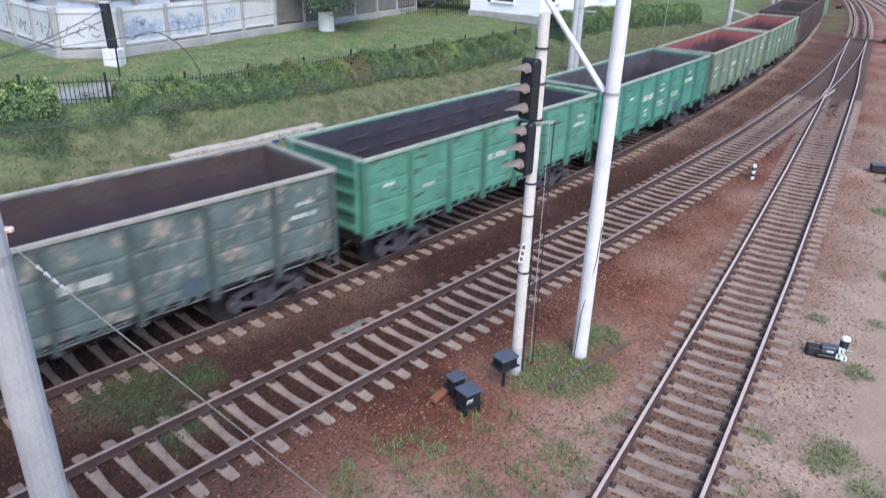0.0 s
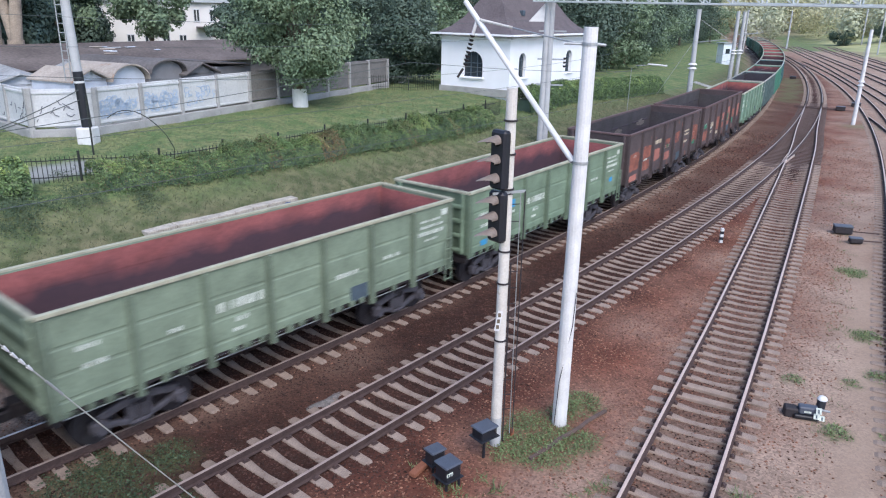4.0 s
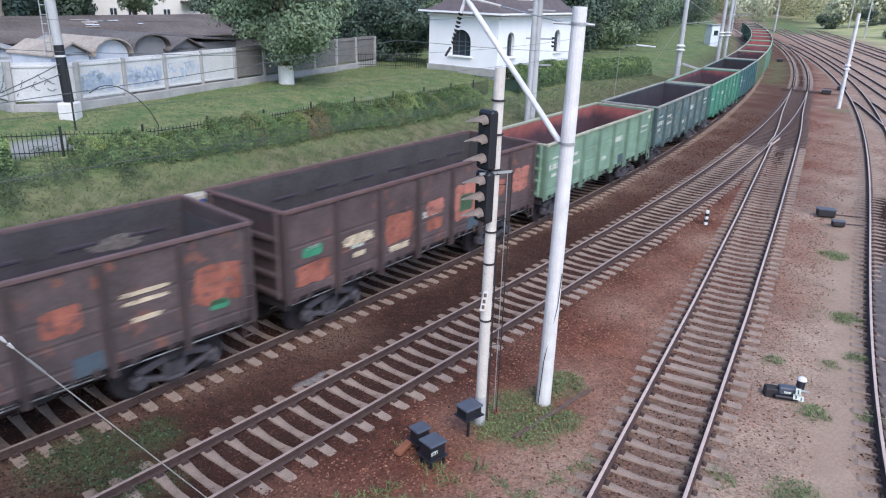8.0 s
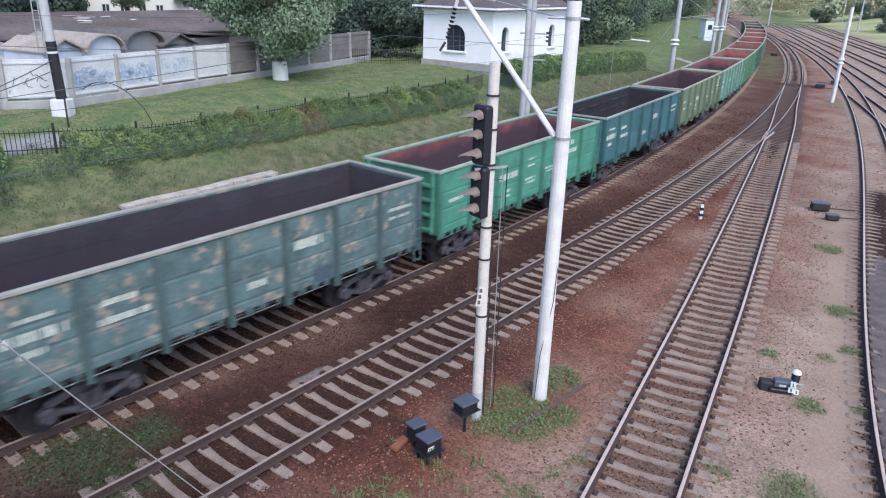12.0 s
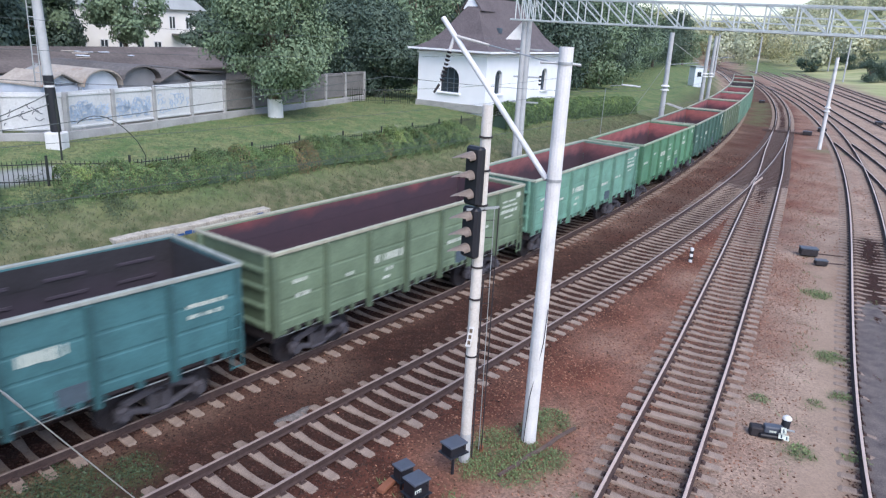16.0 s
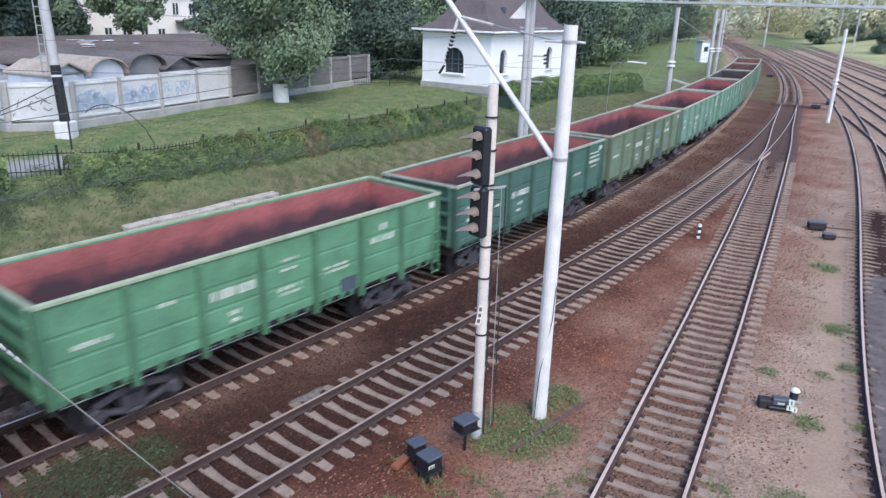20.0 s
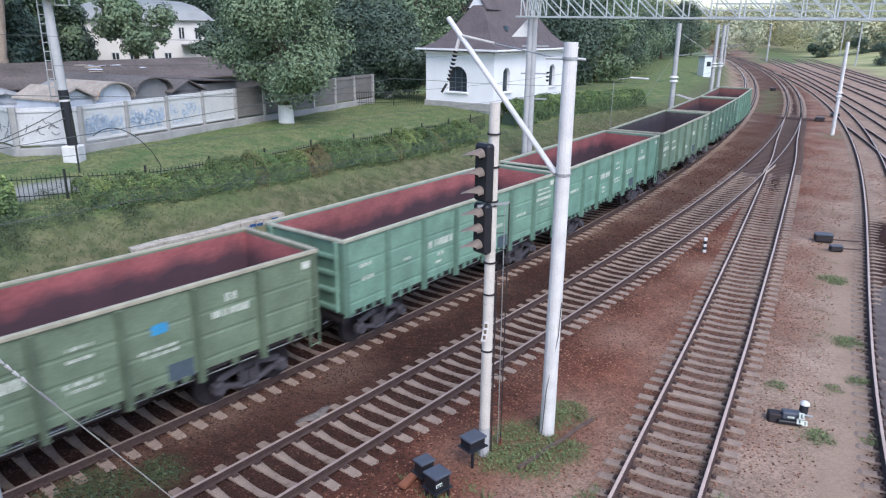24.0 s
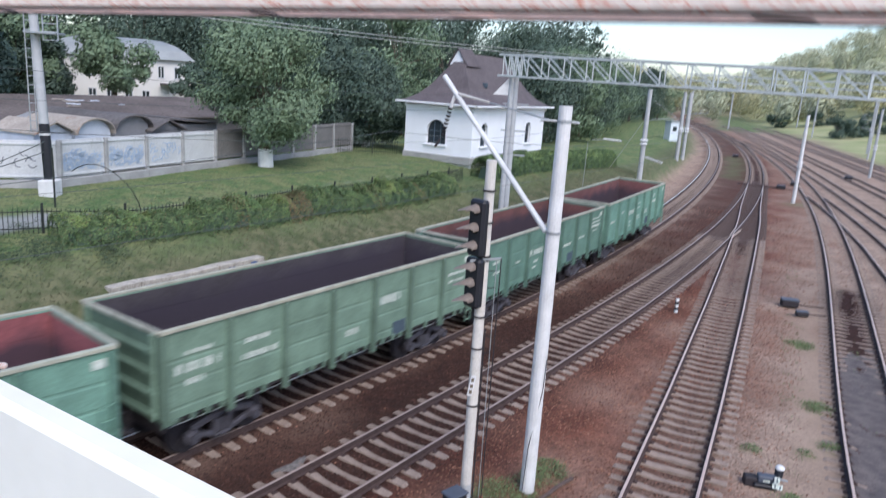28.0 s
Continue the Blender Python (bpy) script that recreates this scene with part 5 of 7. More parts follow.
point_machine(17.15, 31.2, -14, "dark low cable box between the tracks")
point_machine(17.0, 29.75, -10, "small dark cable box between the tracks", 0.7)
point_machine(39.6, 77.3, 157, "dark point machine with rod to the switch", 1.2)
point_machine(43.2, 81.2, 157, "dark point machine beside the switch", 1.2)
point_machine(56.0, 92.0, -20, "dark point machine beside yard tracks", 1.2)
point_machine(52.0, 118.0, -20, "dark point machine beside yard tracks", 1.2)
tb = thing("switch_tie_bar", "dark steel bars across the switch blades", "switch bar")
s0 = s_at_y(line_b, 78.3)
for k in range(3):
    c, d = line_b.at(s0 + 0.8 * k), line_b.along(s0)
    r = np.array([d[1], -d[0]])
    a, b = c - r * 1.9, c + r * (2.6 if k else 4.0)
    part("bar", Mesh().beam((a[0], a[1], 0.06), (b[0], b[1], 0.06), 0.12, 0.05, chamfer=0.01), rail_side, tb)


# near mast with guy wire
nm = mast(-3.50, 4.255, -0.06, 10.5, 0.155, 0.125, pole_grey, "large grey concrete mast with a guy clamp", "guyed_mast")
band(nm, 7.00, 0.142, h=0.05)
for z in (7.38, 6.68):
    part("bolt_cap", Mesh().tube((0.05, -0.13, z), (0.055, -0.15, z), 0.028, n=12), white_paint, nm)
cl = Mesh().box((0.12, 0.08, 7.19), (0.1, 0.05, 0.04), chamfer=0.012)
cl.tube((0.11, 0.07, 7.19), (0.09, 0.08, 6.98), 0.012, n=8)
part("guy_clamp", cl, rust_white, nm, "pale rusted clamp with hook")
gw = thing("guy_wire", "thin pale steel guy wire with porcelain insulators", "guy wire")
p0, p1 = Vector((-3.376, 4.359, 6.976)), Vector((-1.2, 8.3, 0.02))
ins0, ins1 = p0.lerp(p1, 0.028), p0.lerp(p1, 0.07)
part("wire", Mesh().tube(p0, p1, 0.006, n=8), wire_mat, gw)
for k in range(4):
    part("insulator", Mesh().tube(ins0.lerp(ins1, k / 4), ins0.lerp(ins1, k / 4 + 0.16), 0.015, 0.009, n=10), white_paint, gw, "white porcelain insulator")
part("turnbuckle", Mesh().tube(p0.lerp(p1, 0.085), p0.lerp(p1, 0.11), 0.011, n=8), galv, gw)
part("anchor", Mesh().box(p1 + Vector((0, 0, 0)), (0.3, 0.3, 0.12), chamfer=0.03), grey_concrete, gw)

# ---- portal truss ----
tr = thing("portal_truss", "silver lattice portal girder across all tracks", "lattice girder")
t0, td = Vector((3.75, 38.6, 0)), Vector((0.82, -0.572, 0)).normalized()
tn = Vector((-td.y, td.x, 0))
LEN, ZB, ZT, WID = 35.0, 9.74, 10.82, 0.42
at_t = lambda s, z, w: t0 + td * s + tn * w + Vector((0, 0, z - 0.006 * s))
for w in (-WID, WID):
    for z in (ZB, ZT):
        part("chord", Mesh().beam(at_t(-0.3, z, w), at_t(LEN, z, w), 0.09, 0.09, chamfer=0.01), truss_paint, tr)
    s, k = 0.0, 0
    while s < LEN - 0.3:
        step = 0.34 if s < 1.0 else 1.22
        part("upright", Mesh().beam(at_t(s, ZB, w), at_t(s, ZT, w), 0.055, 0.055), truss_paint, tr)
        part("diagonal", Mesh().beam(at_t(s, ZT, w), at_t(s + step, ZB, w), 0.06, 0.05), truss_paint, tr)
        s += step
s = 0.0
while s < LEN - 0.3:
    part("cross_tie", Mesh().beam(at_t(s, ZB, -WID), at_t(s + 1.2, ZB, WID), 0.04, 0.04), truss_paint, tr)
    s += 1.22
for w in (-WID, WID):
    for z in (ZB + 0.35, ZB + 0.62):
        part("walkway_rail", Mesh().beam(at_t(9.5, z, w), at_t(LEN, z, w), 0.035, 0.035), truss_paint, tr, "thin walkway rail along the girder")
part("walkway_deck", Mesh().beam(at_t(9.5, ZB + 0.07, 0), at_t(LEN, ZB + 0.07, 0), 2 * WID - 0.12, 0.04), truss_paint, tr, "pale walkway grating")
hb = thing("portal_mast", "paired grey concrete masts carrying the portal girder", "mast", pose(4.15, 38.35, gz(4.15, 38.35)), "overhead line masts")
hbz = gz(4.15, 38.35)
for e in (-0.115, 0.115):
    part("shaft", Mesh().tube((e, -0.1 * e, -0.4), (e, -0.1 * e, ZB - hbz - 0.05), 0.17, 0.14, n=14), pole_grey, hb)
part("gusset", Mesh().add([(-0.25, 0, 9.66 - hbz), (-1.05, 0.05, 8.75 - hbz), (-0.2, 0, 8.75 - hbz), (-0.25, 0.05, 9.66 - hbz), (-1.05, 0.1, 8.75 - hbz), (-0.2, 0.05, 8.75 - hbz)], [(0, 1, 2), (5, 4, 3), (0, 3, 4, 1), (1, 4, 5, 2), (2, 5, 3, 0)]), white_paint, hb, "white triangular gusset plate")
for z in (8.3, 6.9, 5.6):
    part("bracket", Mesh().beam((-0.5, 0, z - hbz), (0.9, -0.1, z - hbz), 0.06, 0.08), galv, hb)
for k in range(3):
    part("insulator", Mesh().tube((0.9, -0.1, 7.0 - hbz - 0.2 * k), (0.9, -0.1, 6.9 - hbz - 0.2 * k), 0.09, 0.05, n=10), steel_dark, hb)
e_end = t0 + td * (LEN - 0.5)
mast(e_end.x, e_end.y, -0.06, 9.5, 0.2, 0.17, pole_grey, "grey concrete mast under the girder's far end", "portal_mast")


def line_mast(x, y, top, r, label, lean=(0, 0), arm=1.0, mat=None):
    b = gz(x, y)
    root = mast(x, y, b, top, r, r * 0.8, mat or pole_grey, label, lean=lean)
    h = top - b
    part("arm", Mesh().tube((0, 0, h * 0.68), (arm, -0.4 * arm, h * 0.72), 0.03, n=8), galv, root)
    part("tie", Mesh().tube((0, 0, h * 0.92), (arm, -0.4 * arm, h * 0.73), 0.015, n=6), galv, root)
    for z in (0.42, 0.46):
        part("insulator", Mesh().tube((0, 0, h * z), (0, 0, h * z + 0.14), r * 1.7, r * 1.2, n=10), white_paint, root)
    return root


lm = line_mast(20.1, 66.0, 9.75, 0.24, "grey concrete mast on the grassy bank with guy wire", arm=2.4)
part("guy", Mesh().tube((0, 0, 6.2), (-3.4, 1.2, -0.2), 0.02, n=6), wire_mat, lm)
line_mast(33.9, 95.2, 9.9, 0.26, "grey concrete mast at the bend", arm=2.4)
line_mast(36.3, 99.6, 9.9, 0.26, "grey concrete mast at the bend", arm=2.4)
line_mast(35.68, 66.9, 8.35, 0.18, "white concrete mast standing between yard tracks", arm=-0.3, mat=white_paint)
line_mast(62.0, 97.0, 9.4, 0.2, "grey concrete mast beside the far yard", arm=-2)
line_mast(84.0, 133.0, 10.6, 0.2, "grey concrete mast beside the far yard", arm=-2)
line_mast(95.0, 151.0, 11.4, 0.2, "grey concrete mast beside the far yard", arm=-2)
line_mast(112.0, 205.0, 11.4, 0.22, "grey concrete mast beside the far yard", arm=-2)
line_mast(138.0, 264.0, 12.8, 0.25, "grey concrete mast beside the far yard", arm=-2)
line_mast(100.0, 235.0, 11.4, 0.25, "grey concrete mast beside the far yard", arm=-2)
line_mast(70.0, 190.0, 11.0, 0.25, "grey concrete mast beside the curved track", arm=2)

# ladder mast on the lawn
lw = mast(-15.2, 28.05, 4.3, 14.0, 0.185, 0.15, pole_grey, "tall grey mast with black foot and ladder on lawn", "ladder_mast", lean=(-0.35, 0))
part("footing", Mesh().box((0, 0, -0.2), (0.66, 0.66, 0.75), chamfer=0.05), white_paint, lw, "whitewashed concrete footing")
part("tarred_band", Mesh().tube((0, 0, 0.18), (-0.085, 0, 2.35), 0.196, 0.188, n=16), black_paint, lw, "black tarred lower shaft")
part("white_ring", Mesh().tube((-0.07, 0, 1.9), (-0.073, 0, 1.98), 0.203, n=16), white_paint, lw)
for e in (-0.30, -0.54):
    part("stile", Mesh().tube((e, -0.1, 2.0), (e, -0.1, 9.6), 0.025, n=6), galv, lw)
for z in np.arange(2.1, 9.6, 0.34):
    part("rung", Mesh().tube((-0.54, -0.1, z), (-0.30, -0.1, z), 0.018, n=6), galv, lw)
cg = Mesh()
for x in (0.25, 0.8):
    cg.beam((x, -0.3, 5.5), (x, -0.3, 9.0), 0.04)
for z in np.arange(5.5, 9.0, 0.3):
    cg.beam((0.25, -0.3, z), (0.8, -0.3, z), 0.035)
part("side_ladder", cg, galv, lw)
part("platform", Mesh().box((0.2, -0.1, 5.75), (1.2, 0.8, 0.08), chamfer=0.01), galv, lw)
sl = thing("street_lamp", "white street lamp head on a thin bent pole", "street lamp", pose(12.6, 51.85, gz(12.6, 51.85)))
lz = 5.85 - gz(12.6, 51.85)
part("pole", Mesh().path([Vector((-1.0, 0.3, -0.2)), Vector((-0.95, 0.3, lz - 0.25)), Vector((-0.6, 0.2, lz - 0.05)), Vector((0.1, 0, lz))], 0.02, 8), galv, sl)
part("lamp_head", Mesh().box((0.72, -0.17, lz + 0.03), (1.35, 0.3, 0.1), pose(0, 0, 0, 0, 3, -13).to_3x3(), chamfer=0.04), white_paint, sl, "long white lamp hood")
dp = thing("dark_iron_post", "thin dark iron post beside the mast", "post", pose(-14.15, 26.3, 3.6))
part("shaft", Mesh().tube((0, 0, -0.2), (0, 0, 2.35), 0.035, n=10), iron_black, dp)
hp = thing("bent_conduit", "bent dark cable hoop in the lawn", "conduit")
pts = [(-13.9 + 2.4 * t, 27.2 - 0.2 * t + 0.5 * t * t, 3.8 + 1.5 * math.sin(math.pi * min(1, 0.25 + 0.75 * t)) ** 0.7) for t in np.linspace(0, 1, 12)]
part("pipe", Mesh().path([Vector(p) for p in pts] + [Vector((-11.5, 27.5, 3.6))], 0.017, 6), iron_black, hp)


# ---- overhead wires ----
def wire(label, pts, r=0.012, mat=None):
    root = thing("overhead_wire", label, "wire", group="overhead wires")
    part("strand", Mesh().path([Vector(p) for p in pts], r, 5), mat or wire_dark, root)
    return root


def track_wire(line, z, sag, label, a=-15.0, b=110.0, r=0.006, off=0.0, mat=None):
    s0, s1 = s_at_y(line, a), s_at_y(line, b)
    n = 50
    pts = []
    for i in range(n + 1):
        s = s0 + (s1 - s0) * i / n
        c, d = line.at(s), line.along(s)
        ph = (s - s0) / 38.0 % 1.0
        pts.append((c[0] - d[1] * off, c[1] + d[0] * off, z - sag * 4 * ph * (1 - ph)))
    return wire(label, pts, r, mat)


track_wire(line_a, 6.55, 0.0, "dark contact wire above the train track")
track_wire(line_a, 8.1, 0.9, "sagging carrier wire above the train track")
track_wire(line_b, 6.45, 0.0, "contact wire above the curved track")
track_wire(line_b, 8.1, 0.9, "sagging carrier wire above the curved track")
track_wire(line_a, 8.3, 0.4, "feeder wire along the grassy bank", off=5.0)
track_wire(line_a, 9.1, 0.5, "feeder wire along the grassy bank", off=5.6)
wire("cable from the ladder mast across the lawn", [(-15.2 - 0.6 * t, 28.0 - 1.6 * t, 6.0 - 0.6 * t + 0.05 * t * t) for t in np.linspace(0, 5, 14)], 0.02, wire_dark)
wire("second cable from the ladder mast", [(-15.2 - 0.75 * t, 28.0 - 1.5 * t, 5.6 - 0.45 * t + 0.03 * t * t) for t in np.linspace(0, 5, 14)], 0.02, wire_dark)
wire("thick feeder wires above the yard", [(-30 + 6.2 * t, 22 + 4.2 * t, 12.45 - 1.0 * math.sin(math.pi * t / 10)) for t in np.linspace(0, 10, 20)], 0.02, wire_mat)
wire("thick feeder wires above the yard", [(-30 + 6.2 * t, 22.6 + 4.2 * t, 12.28 - 1.0 * math.sin(math.pi * t / 10)) for t in np.linspace(0, 10, 20)], 0.02, wire_mat)

# ---- footbridge the camera looks from ----
bd, bn = Vector((-0.835, 0.55, 0)), Vector((0.55, 0.835, 0))
bo = bn * 0.062
fb = thing("footbridge", "rusty white steel footbridge with handrail", "footbridge")
on_b = lambda s, z, n=0.0: bo + bd * s + bn * n + Vector((0, 0, z))
part("handrail", Mesh().box(on_b(0, 8.69, -0.177), (18, 0.05, 0.20), Matrix((bd, bn, Vector((0, 0, 1)))).transposed(), chamfer=0.012), rail_white, fb, "white painted handrail board")
part("girder_web", Mesh().box(on_b(0, 9.7415, 0.03), (18, 0.03, 0.82), Matrix((bd, bn, Vector((0, 0, 1)))).transposed(), chamfer=0.004), rust_white, fb, "rust-streaked white girder web")
part("girder_flange", Mesh().box(on_b(0, 9.3302, 0.022), (18, 0.02, 0.0012), Matrix((bd, bn, Vector((0, 0, 1)))).transposed(), chamfer=0.002), steel_dark, fb)
part("lower_flange", Mesh().box(on_b(0, 9.3232, 0.022), (18, 0.02, 0.0012), Matrix((bd, bn, Vector((0, 0, 1)))).transposed(), chamfer=0.002), steel_dark, fb)
for k in range(-30, 31):
    s = 0.3 * k
    part("lattice_bar", Mesh().beam(on_b(s, 9.3245, 0.0135), on_b(s + 0.05, 9.3285, 0.0135), 0.003, 0.0016), steel_dark if k % 2 else bare_rust, fb)
part("lower_plate", Mesh().box(on_b(0, 9.3267, 0.021), (18, 0.012, 0.0054), Matrix((bd, bn, Vector((0, 0, 1)))).transposed()), bare_rust, fb, "pinkish rusted lower plate")
part("deck", Mesh().box(on_b(0, 7.45, -1.15), (18, 2.2, 0.12), Matrix((bd, bn, Vector((0, 0, 1)))).transposed(), chamfer=0.02), grey_concrete, fb)
for s in (-8.5, 8.5):
    part("post", Mesh().beam(on_b(s, -0.1, -0.02), on_b(s, 9.74, -0.02), 0.14, 0.14, chamfer=0.01), rust_white, fb)
    part("post", Mesh().beam(on_b(s, -0.1, -2.2), on_b(s, 9.74, -2.2), 0.14, 0.14, chamfer=0.01), rust_white, fb)


# ---- the bank, hedge, fences and buildings ----
st = thing("retaining_wall", "low concrete retaining wall with blue and white graffiti on its face", "retaining wall", kind="structure")
wd_, wo_ = Vector((3.5, 4.55, 0)).normalized(), Vector((0.793, -0.61, 0))
rr = random.Random(12)
for k in range(6):
    a, b = [Vector((-9.62 + 3.5 * q / 6, 20.2 + 4.55 * q / 6, gz(-9.62 + 3.5 * q / 6, 20.2 + 4.55 * q / 6) - 0.45)) for q in (k, k + 0.997)]
    slab = part("slab", Mesh().beam(a, b, 0.4, 1.2, chamfer=0.018), warm_concrete, st)
    for j in range(3):
        c = a.lerp(b, 0.2 + 0.3 * j) + wo_ * 0.215 + Vector((0, 0, rr.uniform(0.12, 0.25)))
        part("graffiti", Mesh().beam(c - wd_ * 0.13, c + wd_ * 0.13, 0.012, rr.uniform(0.4, 0.6)), deep_blue, slab, "blue sprayed letter")
        c2 = c + wo_ * 0.008
        part("graffiti", Mesh().beam(c2 - wd_ * 0.05, c2 + wd_ * 0.06, 0.012, rr.uniform(0.15, 0.45)), white_paint, slab, "white sprayed stroke")


def along(poly, step):
    ln = Line(np.array(poly, float))
    return ln, ln.even(step)


def hedge(label, poly, depth, height, count, size, dry=0.0, wild=1.0, core=True, leaf=None):
    root = thing("hedge", label, "hedge", group="clipped hedges")
    ln = Line(np.array(poly, float))
    s = np.random.uniform(-0.1, ln.length + 0.1, count)
    xy = np.stack([np.interp(s, ln.s, ln.p[:, 0]), np.interp(s, ln.s, ln.p[:, 1])], 1)
    t = np.stack([np.gradient(ln.p[:, 0], ln.s), np.gradient(ln.p[:, 1], ln.s)], 1)
    tx, ty = np.interp(s, ln.s, t[:, 0]), np.interp(s, ln.s, t[:, 1])
    nrm = np.stack([-ty, tx], 1)
    wob = 1 + wild * (0.14 * np.sin(s * 1.3) + 0.1 * np.sin(s * 3.7 + 1) + 0.08 * np.sin(s * 7.9))
    a = np.random.uniform(-0.25, math.pi + 0.25, count)
    rad = np.random.uniform(0.72, 1.08, count) ** 0.5
    off = np.cos(a) * depth / 2 * rad
    h = np.clip(np.sign(np.sin(a)) * np.abs(np.sin(a)) ** 0.6, -0.1, 1) * height * rad * wob
    # clumps bulge and leave shaded pockets between them
    lump = np.sin(s * 5.3 + 1.7 * np.sin(a * 2.0)) * np.sin(a * 3.1 + 2.0 * np.sin(s * 2.3)) + 0.6 * np.sin(s * 11.7 + a * 4.0) * np.cos(a * 5.0 - s * 3.1)
    off, h = off * (1 + 0.16 * wild * lump), h * (1 + 0.10 * wild * lump)
    p = xy + nrm * off[:, None]
    z = ground_z(p[:, 0], p[:, 1]) + h
    nv = np.stack([nrm[:, 0] * np.cos(a), nrm[:, 1] * np.cos(a), np.abs(np.sin(a)) + 0.3], 1) + np.random.normal(0, 0.6, (count, 3))
    sz = np.random.uniform(0.6, 1.3, count) * size
    f = s / ln.length
    spot = (np.abs(f - 0.44) < 0.028) + 0.45 * (np.abs(f - 0.30) < 0.012) + 0.4 * (np.abs(f - 0.66) < 0.02) + 0.5 * (np.abs(f - 0.83) < 0.015) + 0.08
    sel = (np.random.random(count) < dry * spot) if dry else np.zeros(count, bool)
    # upper leaves on the clumps take the brighter, painted-lit leaf colour
    lit_top = ~sel & (np.sin(a) > 0.6) & (lump > -0.25) & (np.random.random(count) < np.clip(0.35 + 0.4 * np.sin(s * 0.9 + 0.6) + 0.3 * np.sin(s * 2.9), 0.05, 0.8)) & (leaf is None)
    quads("foliage", np.c_[p, z][~sel & ~lit_top], sz[~sel & ~lit_top], nv[~sel & ~lit_top], leaf or hedge_leaf, root, kind="stuff")
    if lit_top.any():
        quads("young_foliage", np.c_[p, z][lit_top], sz[lit_top], nv[lit_top], leaf_lit_top, root, "hedge-top leaves with daylight put in as brighter green", kind="stuff")
    if sel.any():
        quads("dry_foliage", np.c_[p, z][sel], sz[sel], nv[sel], leaf_rust, root, "dry brown leaves", kind="stuff")
    if not core:
        return root
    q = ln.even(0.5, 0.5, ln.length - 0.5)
    # dark core added to close the leaf gaps and stand in for inner shade
    core_mesh = Mesh().sweep(np.c_[q, ground_z(q[:, 0], q[:, 1])], [(-depth * 0.33, -0.1), (depth * 0.33, -0.1), (depth * 0.2, height * 0.5), (-depth * 0.2, height * 0.5)])
    part("twig_core", core_mesh, leaf_dark, root, "dark filler sheet added inside the hedge")
    return root


HEDGE1 = [(-12.3, 22.3), (-10.6, 23.9), (-8.8, 26.1), (-7.1, 28.2), (-5.4, 30.6), (-3.1, 33.3), (-0.7, 37.0), (0.7, 39.3)]
HEDGE1 = [tuple(p) for p in offset(np.array(HEDGE1), -0.45)]
FENCE1 = [(-17.2, 20.4), (-15.6, 21.6)] + [tuple(p) for p in offset(np.array(HEDGE1), 0.62)][1:] + [(2.0, 42.2)]
HEDGE2 = [(3.3, 43.8), (4.6, 46.0), (8.2, 52.5), (12.4, 59.5), (15.6, 65.0), (18.0, 69.5)]
hedge("clipped green hedge with dry brown patch along fence", HEDGE1, 1.4, 0.86, 130000, 0.027, dry=0.6)
hedge("clipped green hedge running along the curve", HEDGE2, 1.6, 1.4, 92000, 0.052, wild=0.25)
hedge("round bright green shrub by the path", [(-15.4, 20.0), (-14.4, 20.7), (-13.7, 21.3)], 1.3, 0.95, 9000, 0.055)


def iron_fence(label, poly, height, step, bar):
    root = thing("iron_fence", label, "fence")
    ln = Line(np.array(poly, float))
    rod = Mesh().box((0, 0, height / 2), (0.022, 0.022, height), chamfer=0.004).data("picket", iron_black)
    for k, s in enumerate(np.arange(0, ln.length, step)):
        (x, y), d = ln.at(s), ln.along(s)
        z = gz(x, y)
        if k % 18 == 0:
            part("post", Mesh().box((0, 0, height * 0.55), (0.07, 0.07, height * 1.3), chamfer=0.01), iron_black, root, m=pose(x, y, z, 0, 0, 0))
        else:
            part("picket", rod, None, root, m=pose(x, y, z, 0, 0, math.degrees(math.atan2(d[1], d[0]))))
    q = ln.even(1.0)
    for h in (0.2, 0.86):
        part("rail", Mesh().sweep(np.c_[q, ground_z(q[:, 0], q[:, 1]) + height * h], [(-0.015, 0), (0.015, 0), (0.015, 0.03), (-0.015, 0.03)]), iron_black, root)
    return root


iron_fence("low black iron picket fence behind the hedge", FENCE1, 0.85, 0.14, 0.02)
iron_fence("low iron fence beside the white house", [(-6.8, 49.2), (-4.6, 49.8), (-2.2, 50.4)], 1.0, 0.16, 0.02)


